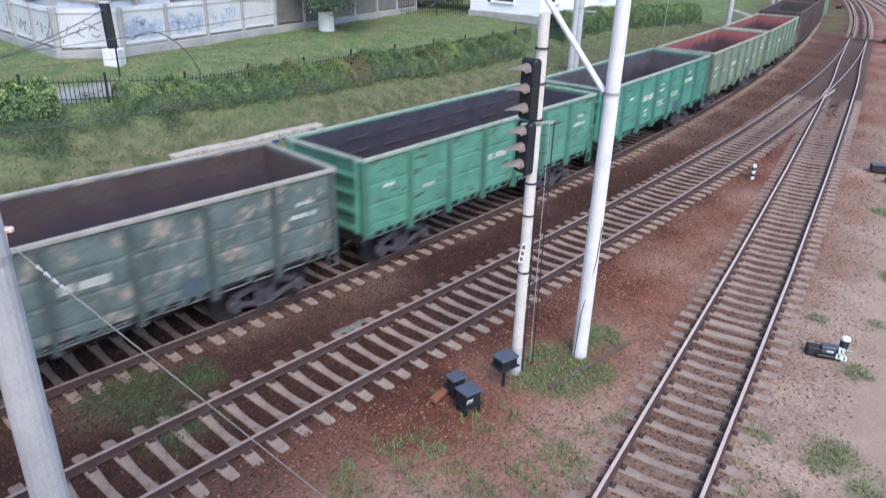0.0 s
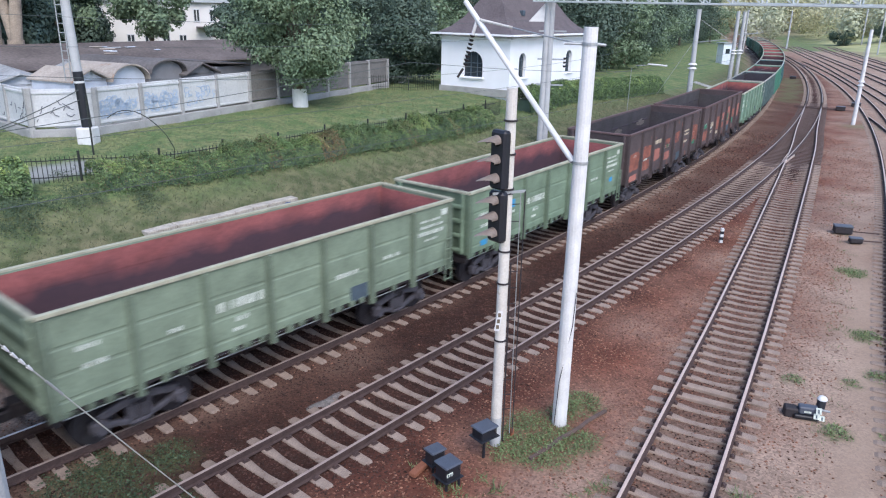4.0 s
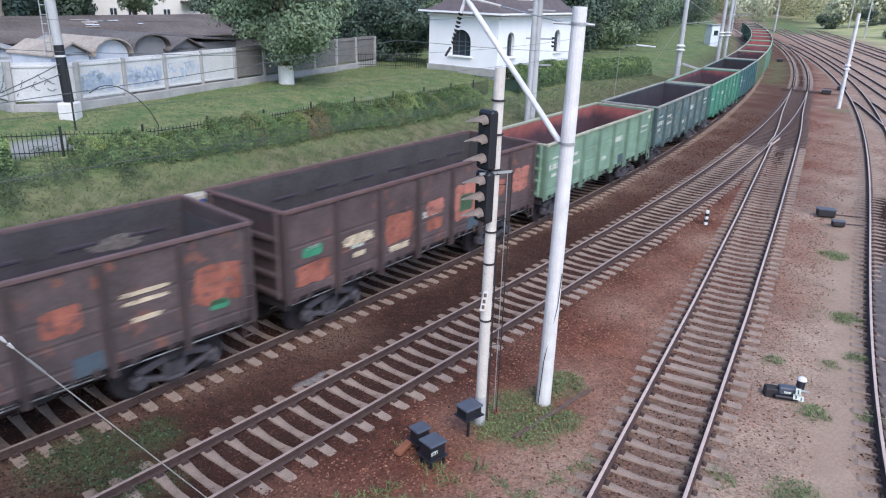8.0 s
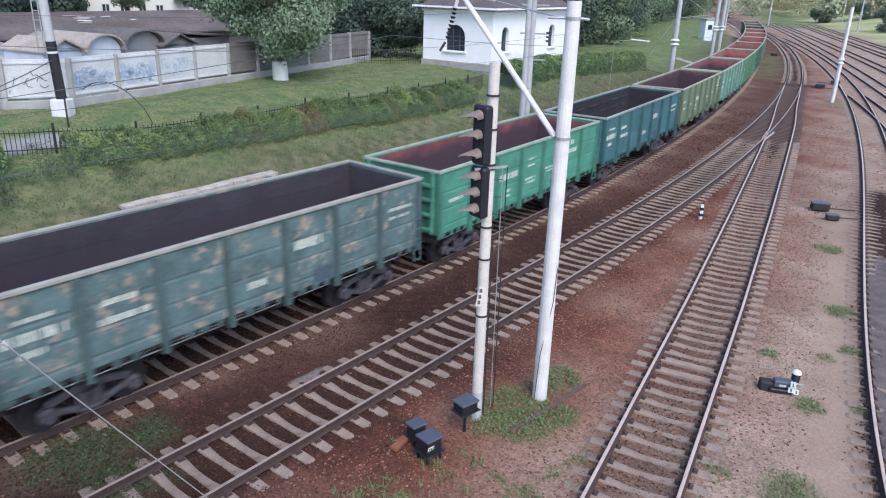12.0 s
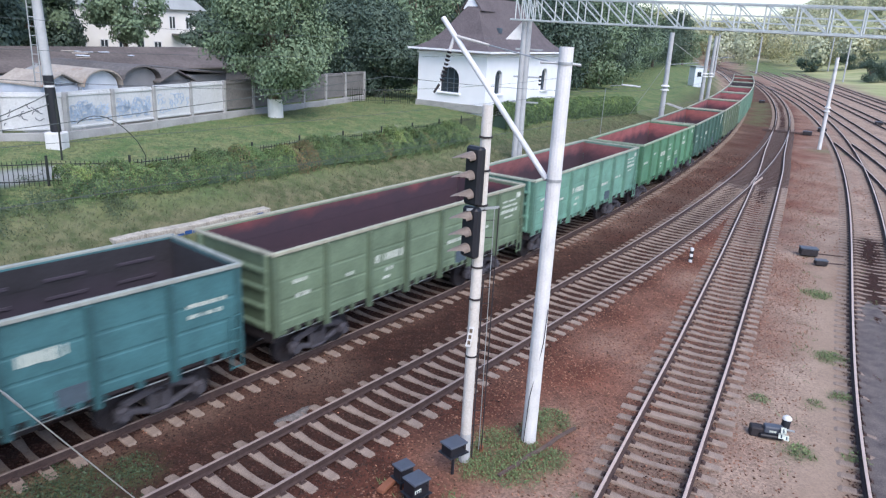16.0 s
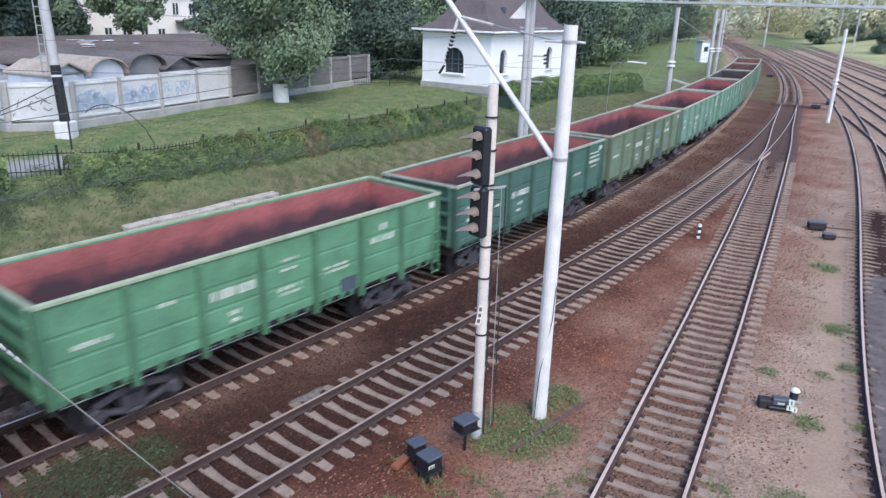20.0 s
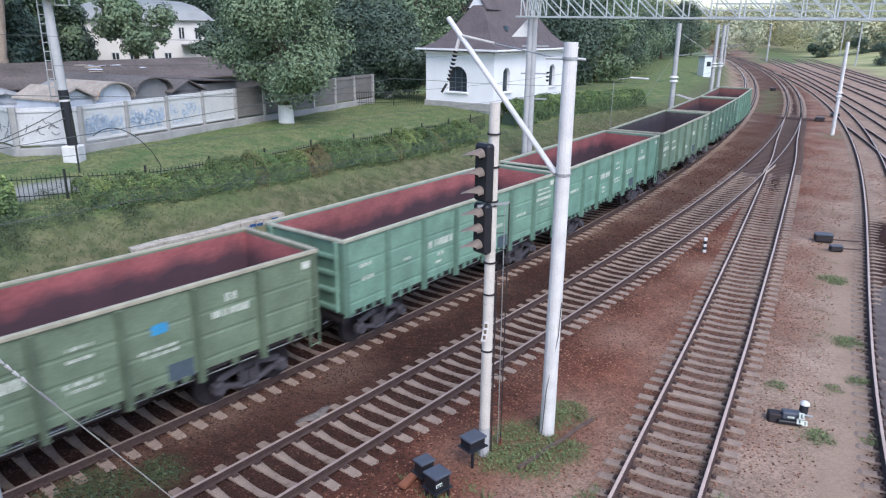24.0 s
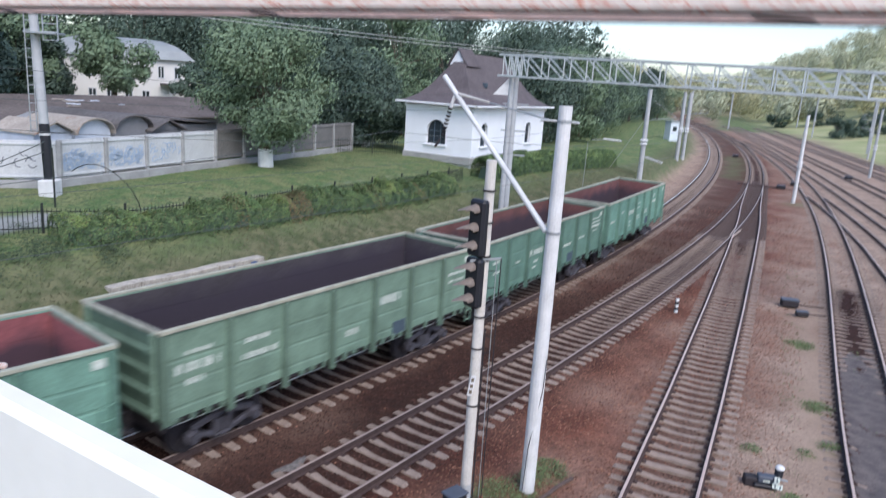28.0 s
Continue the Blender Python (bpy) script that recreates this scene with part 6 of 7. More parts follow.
# concrete panel wall
def panel_wall(label, a, b, n, height, marked=(), bare=99):
    a, b = np.array(a), np.array(b)
    root = thing("panel_wall", label, "wall", kind="structure")
    d = (b - a) / np.linalg.norm(b - a)
    L = np.linalg.norm(b - a) / n
    ang = math.degrees(math.atan2(d[1], d[0]))
    ph = Mesh().box((0, 0, height / 2 + 0.28), (L - 0.12, 0.09, height - 0.3), chamfer=0.012)
    ph.box((0, -0.05, height - 0.02), (L - 0.1, 0.08, 0.1), chamfer=0.012).box((0, -0.05, 0.5), (L - 0.12, 0.06, 0.1), chamfer=0.012)
    ph = ph.data("panel", panel_mat)
    # far panels are grey; tree shade on the last ones is painted in
    pg = ph.copy()
    pg.materials[0] = panel_grey
    pp = Mesh().box((0, 0, height / 2 + 0.02), (0.17, 0.2, height + 0.25), chamfer=0.015).data("post", post_mat)
    pb = Mesh().box((0, -0.06, 0.1), (L + 0.02, 0.22, 0.5), chamfer=0.02).data("plinth", post_mat)
    for k in range(n + 1):
        p = a + d * L * k
        part("post", pp, None, root, m=pose(p[0] + d[1] * 0.05, p[1] - d[0] * 0.05, gz(*p), random.uniform(-1.5, 1.5), random.uniform(-1.5, 1.5), ang))
        if k < n:
            c = a + d * L * (k + 0.5)
            m = pose(c[0], c[1], gz(*c), 0, 0, ang)
            part("panel", pg if k >= bare else ph, None, root, "grey panel, tree shade partly in its colour" if k >= bare else "", m)
            part("plinth", pb, None, root, m=m)
            if k in marked:
                g = Mesh()
                rr = random.Random(k * 7 + n)
                dark = marked[k] == 2
                for j in range(9 if dark else 75 if marked[k] == 1 else 22):
                    x, z = rr.uniform(-L * 0.42, L * 0.42), rr.uniform(0.75, height - 0.45)
                    pts, ang2 = [Vector((x, -0.055, z))], rr.uniform(0, 6.3)
                    for q in range(rr.randint(3, 7)):
                        ang2 += rr.uniform(-0.9, 0.9) if dark else rr.uniform(0.3, 1.2) * (1 if j % 3 else -1)
                        x, z = x + (0.07 if dark else 0.11) * math.cos(ang2), z + (0.07 if dark else 0.11) * math.sin(ang2)
                        if abs(x) < L * 0.46 and 0.65 < z < height - 0.3:
                            pts.append(Vector((x, -0.055, z)))
                    for u, w in zip(pts[:-1], pts[1:]):
                        g.beam(u, w, 0.035, 0.02, up=(0, 1, 0))
                if g.v:
                    part("graffiti", g, graffiti_dark if dark else graffiti, root, "sprayed graffiti strokes", m, kind="stuff")
    return root


P0, P1 = (-15.78, 29.95), (-5.68, 51.34)
panel_wall("whitewashed concrete panel wall with blue-grey graffiti", P0, P1, 10, 1.86, {0: 1, 1: 1, 2: 3}, bare=4)
panel_wall("whitewashed concrete wall bay with a faint tag", (-17.95, 28.9), P0, 1, 1.86, {0: 2})
panel_wall("whitewashed concrete panel wall with dark graffiti tags", (-29.2, 38.06), (-17.95, 28.9), 6, 1.86, {3: 2, 4: 2, 5: 2})

WD = np.array([P1[0] - P0[0], P1[1] - P0[1]])
WD = WD / np.linalg.norm(WD)
WN = np.array([-WD[1], WD[0]])


def roof_shed(name, label, c, ang, w, d, h0, h1, kind, wall, roof, door=False):
    """A shed: w along its front, d deep, eaves h0 and top h1 over the ground; roof round, gabled or lean-to."""
    root = thing(name, label, "shed", pose(c[0], c[1], gz(*c), 0, 0, ang), "garages and sheds")
    part("wall", Mesh().box((0, d / 2, h0 / 2 - 0.2), (w, d, h0 + 0.4), chamfer=0.01), wall, root)
    if kind == "round":
        prof = [(w * 0.54 * math.cos(a), h0 + (h1 - h0) * math.sin(a)) for a in np.linspace(0, math.pi, 13)]
    elif kind == "gable":
        prof = [(w * 0.55, h0 - 0.08), (0, h1), (-w * 0.55, h0 - 0.08)]
    else:
        prof = [(w * 0.52, h0), (-w * 0.52, h1)]
    v = [(x, y, z + e) for y in (-0.3, d + 0.2) for e in (0, 0.07) for x, z in prof]
    n = len(prof)
    f = [(i, i + 1, 2 * n + i + 1, 2 * n + i) for i in range(n - 1)] + [(n + i, 3 * n + i, 3 * n + i + 1, n + i + 1) for i in range(n - 1)]
    f += [(i, n + i, n + i + 1, i + 1) for i in range(n - 1)] + [(0, 2 * n, 3 * n, n), (n - 1, 2 * n - 1, 4 * n - 1, 3 * n - 1)]
    part("roof", Mesh().add(v, f), roof, root)
    gv = [(x * 0.92, 0.0, z - 0.02) for x, z in prof]
    gm = Mesh().add(gv + [(x, 0.12, z) for x, _, z in gv], [tuple(range(n)), tuple(reversed(range(n, 2 * n)))])
    part("gable_wall", gm, wall, root)
    if door:
        part("gate", Mesh().box((0, -0.03, 1.1), (w * 0.7, 0.05, 2.2), chamfer=0.01), slate_dark, root)
    return root


wang = math.degrees(math.atan2(WD[1], WD[0]))
SHEDS = (-16.15, 29.15)
wp = lambda s, n: np.array(SHEDS) + WD * s + WN * n
roof_shed("garage", "pale garage with low tan gable roof", wp(2.1, 1.8), wang, 1.9, 2.6, 2.12, 2.55, "gable", shed_wall, tan_roof)
roof_shed("garage", "pale garage with rounded rusty sheet roof", wp(4.05, 1.6), wang, 1.95, 3.2, 1.95, 2.65, "round", shed_wall, tan_roof)
roof_shed("garage", "dark garage with rounded felt roof", wp(6.5, 1.8), wang, 2.1, 5.5, 2.15, 2.74, "round", shed_grey, slate_dark)
roof_shed("garage", "grey garage with low gabled felt roof", wp(8.55, 1.6), wang, 2.2, 5.5, 1.98, 2.45, "gable", shed_grey, slate_dark)
roof_shed("garage", "grey garage with lean-to roof", wp(11.3, 1.8), wang, 2.7, 5.5, 2.2, 2.4, "lean", shed_grey, slate_dark)
roof_shed("shed", "white shed with pale rust-stained slate gable roof", (-20.7, 33.0), 39.7, 2.7, 8.0, 1.75, 2.2, "gable", shed_wall, slate)
roof_shed("shed", "white shed with low pale slate roof", (-18.9, 34.0), 30, 1.9, 5.0, 1.95, 2.35, "gable", shed_wall, slate)
store = roof_shed("storehouse", "long low storehouse with dark felt roof", (-28.4, 39.2), -32, 10.0, 20.0, 2.0, 2.95, "gable", slate_dark, felt_brown)
roof_shed("storehouse", "low store with reddish brown roof", (-15.2, 57.2), -32, 5.0, 5.0, 2.1, 2.6, "gable", shed_grey, red_roof)
rr = random.Random(31)
scraps = thing("roofing_scraps", "pale torn roofing scraps lying on the felt roof", "debris", store.matrix_basis.copy())
for k in range(9):
    e = 1.2 + rr.uniform(0, 1.8)
    part("scrap", Mesh().box((e, 9.5 + rr.uniform(-2.2, 2.4), 2.95 - e * 0.1727 + 0.085), (rr.uniform(0.1, 0.3), rr.uniform(0.3, 0.9), 0.03), pose(0, 0, 0, 0, 9.8, rr.uniform(-30, 30)).to_3x3(), chamfer=0.006), shed_wall if k % 3 else tan_roof, scraps)


# concrete steps up the bank
cs = thing("concrete_steps", "short grey concrete steps up the grassy bank", "steps", pose(28.0, 84.0, 0))
for k in range(8):
    px_, py_ = -0.25 * k * 0.9, 0.25 * k * 0.5
    part("step", Mesh().box((px_, py_, gz(28.0 + px_, 84.0 + py_) - 0.05), (0.34, 1.3, 0.34), pose(0, 0, 0, 0, 0, -27).to_3x3(), chamfer=0.02), grey_concrete, cs)


# ---- white house ----
def wall_with_arches(L, H, t, holes):
    """A wall from x = 0 to L, outside at y = 0, with arched openings (middle, width, sill, spring)."""
    m = Mesh()
    cuts, n = [0.0], 8
    for c, w, sill, spring in sorted(holes):
        cuts += [c - w / 2 * math.cos(math.pi * k / n) for k in range(n + 1)]
    cuts.append(L)
    for x0, x1 in zip(cuts[:-1], cuts[1:]):
        hole = next((h for h in holes if h[0] - h[1] / 2 - 1e-6 <= x0 and x1 <= h[0] + h[1] / 2 + 1e-6), None)
        for y, flip in ((0.0, False), (t, True)):
            def q(a, b, c, d):
                vs = [(x0, y, a), (x1, y, b), (x1, y, c), (x0, y, d)]
                m.add(vs, [(3, 2, 1, 0) if flip else (0, 1, 2, 3)])
            if hole is None:
                q(-0.6, -0.6, H, H)
            else:
                c, w, sill, spring = hole
                top = lambda x: spring + math.sqrt(max(0, (w / 2) ** 2 - (x - c) ** 2))
                q(-0.6, -0.6, sill, sill)
                q(top(x0), top(x1), H, H)
                if y == 0:
                    m.add([(x0, 0, top(x0)), (x1, 0, top(x1)), (x1, t, top(x1)), (x0, t, top(x0))], [(0, 1, 2, 3)])
                    m.add([(x0, 0, sill), (x1, 0, sill), (x1, t, sill), (x0, t, sill)], [(3, 2, 1, 0)])
        if hole and abs(x0 - (hole[0] - hole[1] / 2)) < 1e-6:
            m.add([(x0, 0, hole[2]), (x0, t, hole[2]), (x0, t, hole[3]), (x0, 0, hole[3])], [(0, 1, 2, 3)])
        if hole and abs(x1 - (hole[0] + hole[1] / 2)) < 1e-6:
            m.add([(x1, 0, hole[2]), (x1, 0, hole[3]), (x1, t, hole[3]), (x1, t, hole[2])], [(0, 1, 2, 3)])
    m.add([(0, 0, H), (L, 0, H), (L, t, H), (0, t, H)], [(0, 1, 2, 3)])
    return m


def arched_window(parent, m, c, w, sill, spring, depth=0.22):
    n = 12
    win = part("window", Mesh().add([(c - w / 2, depth, sill), (c + w / 2, depth, sill)] + [(c + w / 2 * math.cos(math.pi * k / n), depth, spring + w / 2 * math.sin(math.pi * k / n)) for k in range(n + 1)], [tuple(range(n + 3))]), glass_dark, parent, "dark arched window", m)
    fr = Mesh()
    for x in (-w / 6, w / 6):
        fr.beam((c + x, depth - 0.03, sill), (c + x, depth - 0.03, spring + w * 0.45), 0.05, 0.05)
    for z in (sill + 0.02, spring):
        fr.beam((c - w / 2, depth - 0.03, z), (c + w / 2, depth - 0.03, z), 0.05, 0.05)
    part("window_frame", fr, stencil_dark, win, "grey glazing bars")
    part("sill", Mesh().box((c, -0.05, sill - 0.06), (w + 0.3, 0.2, 0.1), chamfer=0.015), house_white, win)


hx, hy, hz0 = 2.75, 47.6, 3.95
hw, hl2, eave = 5.45, 11.5, 3.80
ho = thing("white_house", "whitewashed single-storey house with arched windows, brown hip roof", "house", pose(hx, hy, hz0, 0, 0, math.degrees(math.atan2(0.835, 0.55))))
# its x runs along the long wall, y across to the short wall's far corner
long_holes = [(1.7, 0.95, 1.1, 2.2), (5.3, 0.95, 1.1, 2.2), (8.7, 0.95, 1.1, 2.2)]
part("wall", wall_with_arches(hl2, eave, 0.35, long_holes), house_white, ho)
mshort = pose(0, hw, 0, 0, 0, -90)
part("wall", wall_with_arches(hw, eave, 0.35, [(2.6, 1.55, 1.05, 1.95)]), house_white, ho, m=mshort)
part("wall", wall_with_arches(hl2, eave, 0.35, []), house_white, ho, m=pose(hl2, hw, 0, 0, 0, 180))
part("wall", wall_with_arches(hw, eave, 0.35, []), house_white, ho, m=pose(hl2, 0, 0, 0, 0, 90))
for h in long_holes:
    arched_window(ho, pose(0, 0, 0), *h)
arched_window(ho, mshort, 2.6, 1.55, 1.05, 1.95)
for a, b in (((-0.06, -0.06), (hl2 + 0.06, -0.06)), ((-0.06, -0.06), (-0.06, hw + 0.06))):
    # plinth greyed to stand in for the shadow line at the wall's foot
    part("plinth", Mesh().beam((a[0], a[1], 0.12), (b[0], b[1], 0.12), 0.14, 0.5, chamfer=0.02), grey_concrete, ho)
    part("cornice", Mesh().beam((a[0], a[1], eave - 0.2), (b[0], b[1], eave - 0.2), 0.2, 0.16, chamfer=0.03), house_white, ho)
rf = Mesh()
rings = [(-0.55, 0.02), (-0.1, 0.16), (0.5, 0.52), (1.1, 1.12), (2.0, 2.45), (2.75, 3.55)]
for i, z in rings:
    rf.v += [(i, i, eave + z), (hl2 - i, i, eave + z), (hl2 - i, hw - i, eave + z), (i, hw - i, eave + z)]
for k in range(len(rings) - 1):
    for j in range(4):
        rf.f.append((4 * k + j, 4 * k + (j + 1) % 4, 4 * k + 4 + (j + 1) % 4, 4 * k + 4 + j))
        rf.m.append(0)
rf.f += [tuple(range(20, 24)), (3, 2, 1, 0)]
rf.m += [0, 0]
roof = part("roof", rf, roof_brown, ho)
part("eave_board", Mesh().box((hl2 / 2, -0.56, eave + 0.02), (hl2 + 1.1, 0.04, 0.12)).box((-0.56, hw / 2, eave + 0.02), (0.04, hw + 1.1, 0.12)), house_white, roof, "white eave board")
part("gablet", Mesh().add([(2.3, 2.2, eave + 2.7), (2.3, 3.5, eave + 2.7), (2.3, 2.85, eave + 3.72), (2.42, 2.2, eave + 2.7), (2.42, 3.5, eave + 2.7), (2.42, 2.85, eave + 3.72)], [(0, 2, 1), (3, 4, 5), (0, 3, 5, 2), (1, 2, 5, 4), (0, 1, 4, 3)]), house_white, roof, "small white roof gablet")
part("gablet_roof", Mesh().add([(2.2, 1.9, eave + 2.62), (2.2, 2.85, eave + 3.82), (2.2, 3.68, eave + 2.62), (4.2, 2.02, eave + 2.62), (4.2, 2.85, eave + 3.82), (4.2, 3.68, eave + 2.62)] + [(2.2, 2.1, eave + 2.6), (2.2, 2.85, eave + 3.72), (2.2, 3.6, eave + 2.6)], [(0, 3, 4, 1), (1, 4, 5, 2), (0, 1, 7, 6), (1, 2, 8, 7)]), roof_brown, roof)
for x in (3.5, 8.0):
    part("roof_vent", Mesh().box((x, 1.2, eave + 1.4), (0.3, 0.3, 0.35), chamfer=0.03), stencil_dark, roof)

# ---- white two-storey building ----
ta = math.degrees(math.atan2(68.0 - 64.0, -22.4 + 33.5))
tw = thing("apartment_house", "white two-storey house with grey metal roof behind garages", "house", pose(-33.5, 64.0, 3.6, 0, 0, ta))
TL, TH = 11.9, 5.95
part("wall", Mesh().box((TL / 2, 4, TH / 2 - 0.5), (TL, 8, TH + 1.0), chamfer=0.02), plaster, tw)


def plain_window(parent, x, z, w, h):
    win = part("window", Mesh().box((x, -0.012, z), (w, 0.03, h)), glass_dark, parent, "dark pane in a white frame")
    fr = Mesh().box((x, -0.04, z + h / 2), (w + 0.12, 0.06, 0.07)).box((x, -0.04, z - h / 2), (w + 0.12, 0.06, 0.07)).box((x, -0.04, z), (0.07, 0.05, h))
    fr.box((x - w / 2, -0.04, z), (0.07, 0.06, h)).box((x + w / 2, -0.04, z), (0.07, 0.06, h))
    part("window_frame", fr, frame_white, win)


for x in (1.2, 3.5, 5.1, 6.6, 7.92, 9.31, 10.71):
    plain_window(tw, x, 4.78, 0.5, 1.05)
for x in (1.8, 3.58, 5.05, 6.55, 7.98):
    plain_window(tw, x, 2.75, 0.6, 0.62)
rf = Mesh()
rings = [(-0.4, -0.05), (0.5, 0.75), (1.3, 1.25), (2.4, 1.6), (3.9, 1.75)]
for i, z in rings:
    rf.v += [(i, i, TH + z), (TL - i, i, TH + z), (TL - i, 8 - i, TH + z), (i, 8 - i, TH + z)]
for k in range(len(rings) - 1):
    for j in range(4):
        rf.f.append((4 * k + j, 4 * k + (j + 1) % 4, 4 * k + 4 + (j + 1) % 4, 4 * k + 4 + j))
        rf.m.append(0)
rf.f += [tuple(range(16, 20)), (3, 2, 1, 0)]
rf.m += [0, 0]
part("roof", rf, tin_grey, tw)
part("porch_roof", Mesh().beam((9.2, -0.6, 3.75), (10.7, -0.6, 3.75), 1.2, 0.14, chamfer=0.02), slate_dark, tw)

# pale blue booth near the bend
bt = thing("trackside_booth", "small pale blue trackside booth at the bend", "booth", pose(43.4, 126.0, gz(43.4, 126.0), 0, 0, 20))
part("cabin", Mesh().box((0, 0, 1.6), (1.8, 1.6, 3.4), chamfer=0.04), blue_paint, bt)
part("roof", Mesh().box((0, 0, 3.4), (2.2, 2.0, 0.16), chamfer=0.03), tin_grey, bt)
part("window", Mesh().box((0, -0.82, 2.1), (0.8, 0.04, 0.8)), glass_dark, bt)


# ---- trees ----
def tree(label, x, y, height, crown, leaf, count, size, trunk=0.3, bark_mat=None, band_h=0.0, low=None, clumps=26, seed=0, spread=0.5):
    """crown: middle height and radii of the leafy mass; leaves sit on many clumps, with gaps."""
    rnd = np.random.RandomState(seed + 11)
    z0 = gz(x, y)
    root = thing("tree", label, "tree", pose(x, y, z0), "trees")
    cz, rx, rz = crown
    m = Mesh()
    top = Vector((rnd.uniform(-0.3, 0.3), rnd.uniform(-0.3, 0.3), cz))
    m.tube((0, 0, -0.3), top * 0.45, trunk, trunk * 0.75, 10, caps=False)
    m.tube(top * 0.45, top, trunk * 0.75, trunk * 0.35, 10, caps=False)
    cl = []
    for k in range(clumps):
        d = rnd.normal(size=3)
        d /= np.linalg.norm(d)
        r = rnd.uniform(0.35, 1.0) ** 0.6
        c = np.array([d[0] * rx * r, d[1] * rx * r, cz + d[2] * rz * r])
        cl.append((c, rnd.uniform(0.28, 0.5) * min(rx, rz)))
        if k % 3 == 0:
            st_ = top * rnd.uniform(0.35, 0.95)
            mid = (Vector(c) + st_) / 2 + Vector((0, 0, 0.2))
            m.tube(st_, mid, trunk * 0.32, trunk * 0.2, 6, caps=False)
            m.tube(mid, Vector(c), trunk * 0.2, trunk * 0.06, 6, caps=False)
    part("trunk", m, bark_mat or bark, root, smooth=True)
    if band_h:
        part("limewash", Mesh().tube((0, 0, -0.1), (top * 0.45) * (band_h / max(0.1, top.z * 0.45)), trunk * 1.06, trunk * 1.0, 12), lime, root, "whitewashed foot of the trunk")
    per = count // clumps
    C, N, S = [], [], []
    for c, r in cl:
        d = rnd.normal(size=(per, 3))
        d /= np.linalg.norm(d, axis=1)[:, None]
        rr = r * rnd.uniform(0.55, 1.12, (per, 1)) * (1 + 0.25 * np.sin(d[:, :1] * 5 + d[:, 1:2] * 4))
        C.append(c + d * rr * np.array([1, 1, 0.8]))
        N.append(d + rnd.normal(0, 0.42, (per, 3)) + np.array([0, 0, 0.3]))
        S.append(rnd.uniform(0.55, 1.25, per) * size)
    quads("crown", np.concatenate(C), np.concatenate(S), np.concatenate(N), leaf, root, kind="stuff")
    return root


tree("broad leafy tree with whitewashed trunk in front of wall", -9.3, 40.1, 9, (4.75, 3.1, 3.3), leaf_mid, 52000, 0.092, 0.42, band_h=1.0, clumps=40, seed=1)
tree("dark dense tree beside the white house", -4.9, 55.0, 8, (3.6, 3.1, 3.5), leaf_dark, 34000, 0.112, 0.3, band_h=0.8, clumps=34, seed=2)
tree("dark tree behind the fence", -8.3, 58.5, 9, (4.6, 3.4, 4.0), leaf_dark, 27000, 0.135, 0.3, clumps=30, seed=3)
tree("tree half hiding the white two-storey house", -24.7, 57.0, 10, (5.6, 2.5, 2.5), leaf_mid, 13000, 0.145, 0.14, clumps=18, seed=4)
tree("small bush tree by the white house wall", -18.9, 61.0, 6, (3.6, 2.3, 1.7), leaf_dark, 8000, 0.145, 0.2, clumps=14, seed=5)
tree("dark tree beside the carport of the white house", -31.2, 57.5, 8, (4.0, 2.7, 3.2), leaf_dark, 16000, 0.14, 0.25, clumps=24, seed=6)
for k, (x, y, dx) in enumerate(((-26.9, 42.9, 0.0), (-28.6, 43.6, -0.3))):
    rt = thing("bare_poplar", "old poplar with thick pale bark and forked limbs", "tree", pose(x, y, gz(x, y)), "trees")
    m = Mesh()
    m.tube((0, 0, -0.3), (0.1, 0, 3.2), 0.55, 0.45, 12, caps=False)
    m.tube((0.1, 0, 3.0), (-0.9 + dx, 0.2, 7.5), 0.36, 0.25, 10, caps=False)
    m.tube((0.1, 0, 3.0), (0.9 + dx, -0.1, 8.2), 0.38, 0.26, 10, caps=False)
    m.tube((0.4, 0, 5.0), (0.5, 0.3, 9.5), 0.25, 0.18, 8, caps=False)
    part("trunk", m, bark_pale, rt, smooth=True)
    rnd = np.random.RandomState(40 + k)
    c = rnd.normal(size=(2600, 3)) * np.array([2.0, 2.0, 1.6]) + np.array([0, 0, 10.5])
    quads("crown", c, rnd.uniform(0.1, 0.24, 2600), rnd.normal(size=(2600, 3)) + np.array([0, 0, 0.4]), leaf_mid, rt, kind="stuff")
TREES = [(-32.5, 57.5, 9, 3.4), (-36.5, 60, 11, 4), (-30.0, 47.5, 8, 2.6), (-46, 56, 11, 5), (-40, 62, 13, 5), (-50, 70, 14, 6), (-41, 78, 15, 6), (-33, 84, 15, 6), (-25, 82, 14, 5.5), (-17, 80, 14, 5.5), (-12, 70, 12, 4.5), (-10, 84, 15, 6), (-3, 78, 14, 5), (2, 88, 15, 6), (-29, 100, 19, 7), (-14, 102, 19, 7), (4, 106, 19, 7), (-33, 50, 9, 3.6), (-38, 46, 10, 4),
         (10, 76, 9, 4.2), (14, 84, 10, 4.6), (18, 92, 11, 4.8), (12, 94, 13, 5.5), (22, 103, 11, 5), (26, 114, 11, 5), (19, 110, 14, 6), (30, 126, 11, 5), (35, 140, 12, 5.5), (25, 128, 14, 6), (40, 156, 12, 6), (14, 124, 16, 7), (47, 166, 12, 5), (54, 178, 12, 5), (62, 192, 12, 5)]
for k, (x, y, h, r) in enumerate(TREES):
    tree("tall dark green tree in the grove behind", x, y, h, (h * 0.55, r, h * 0.5), leaf_dark if k % 3 else leaf_mid, 14000, 0.175, 0.3, clumps=30, seed=20 + k)
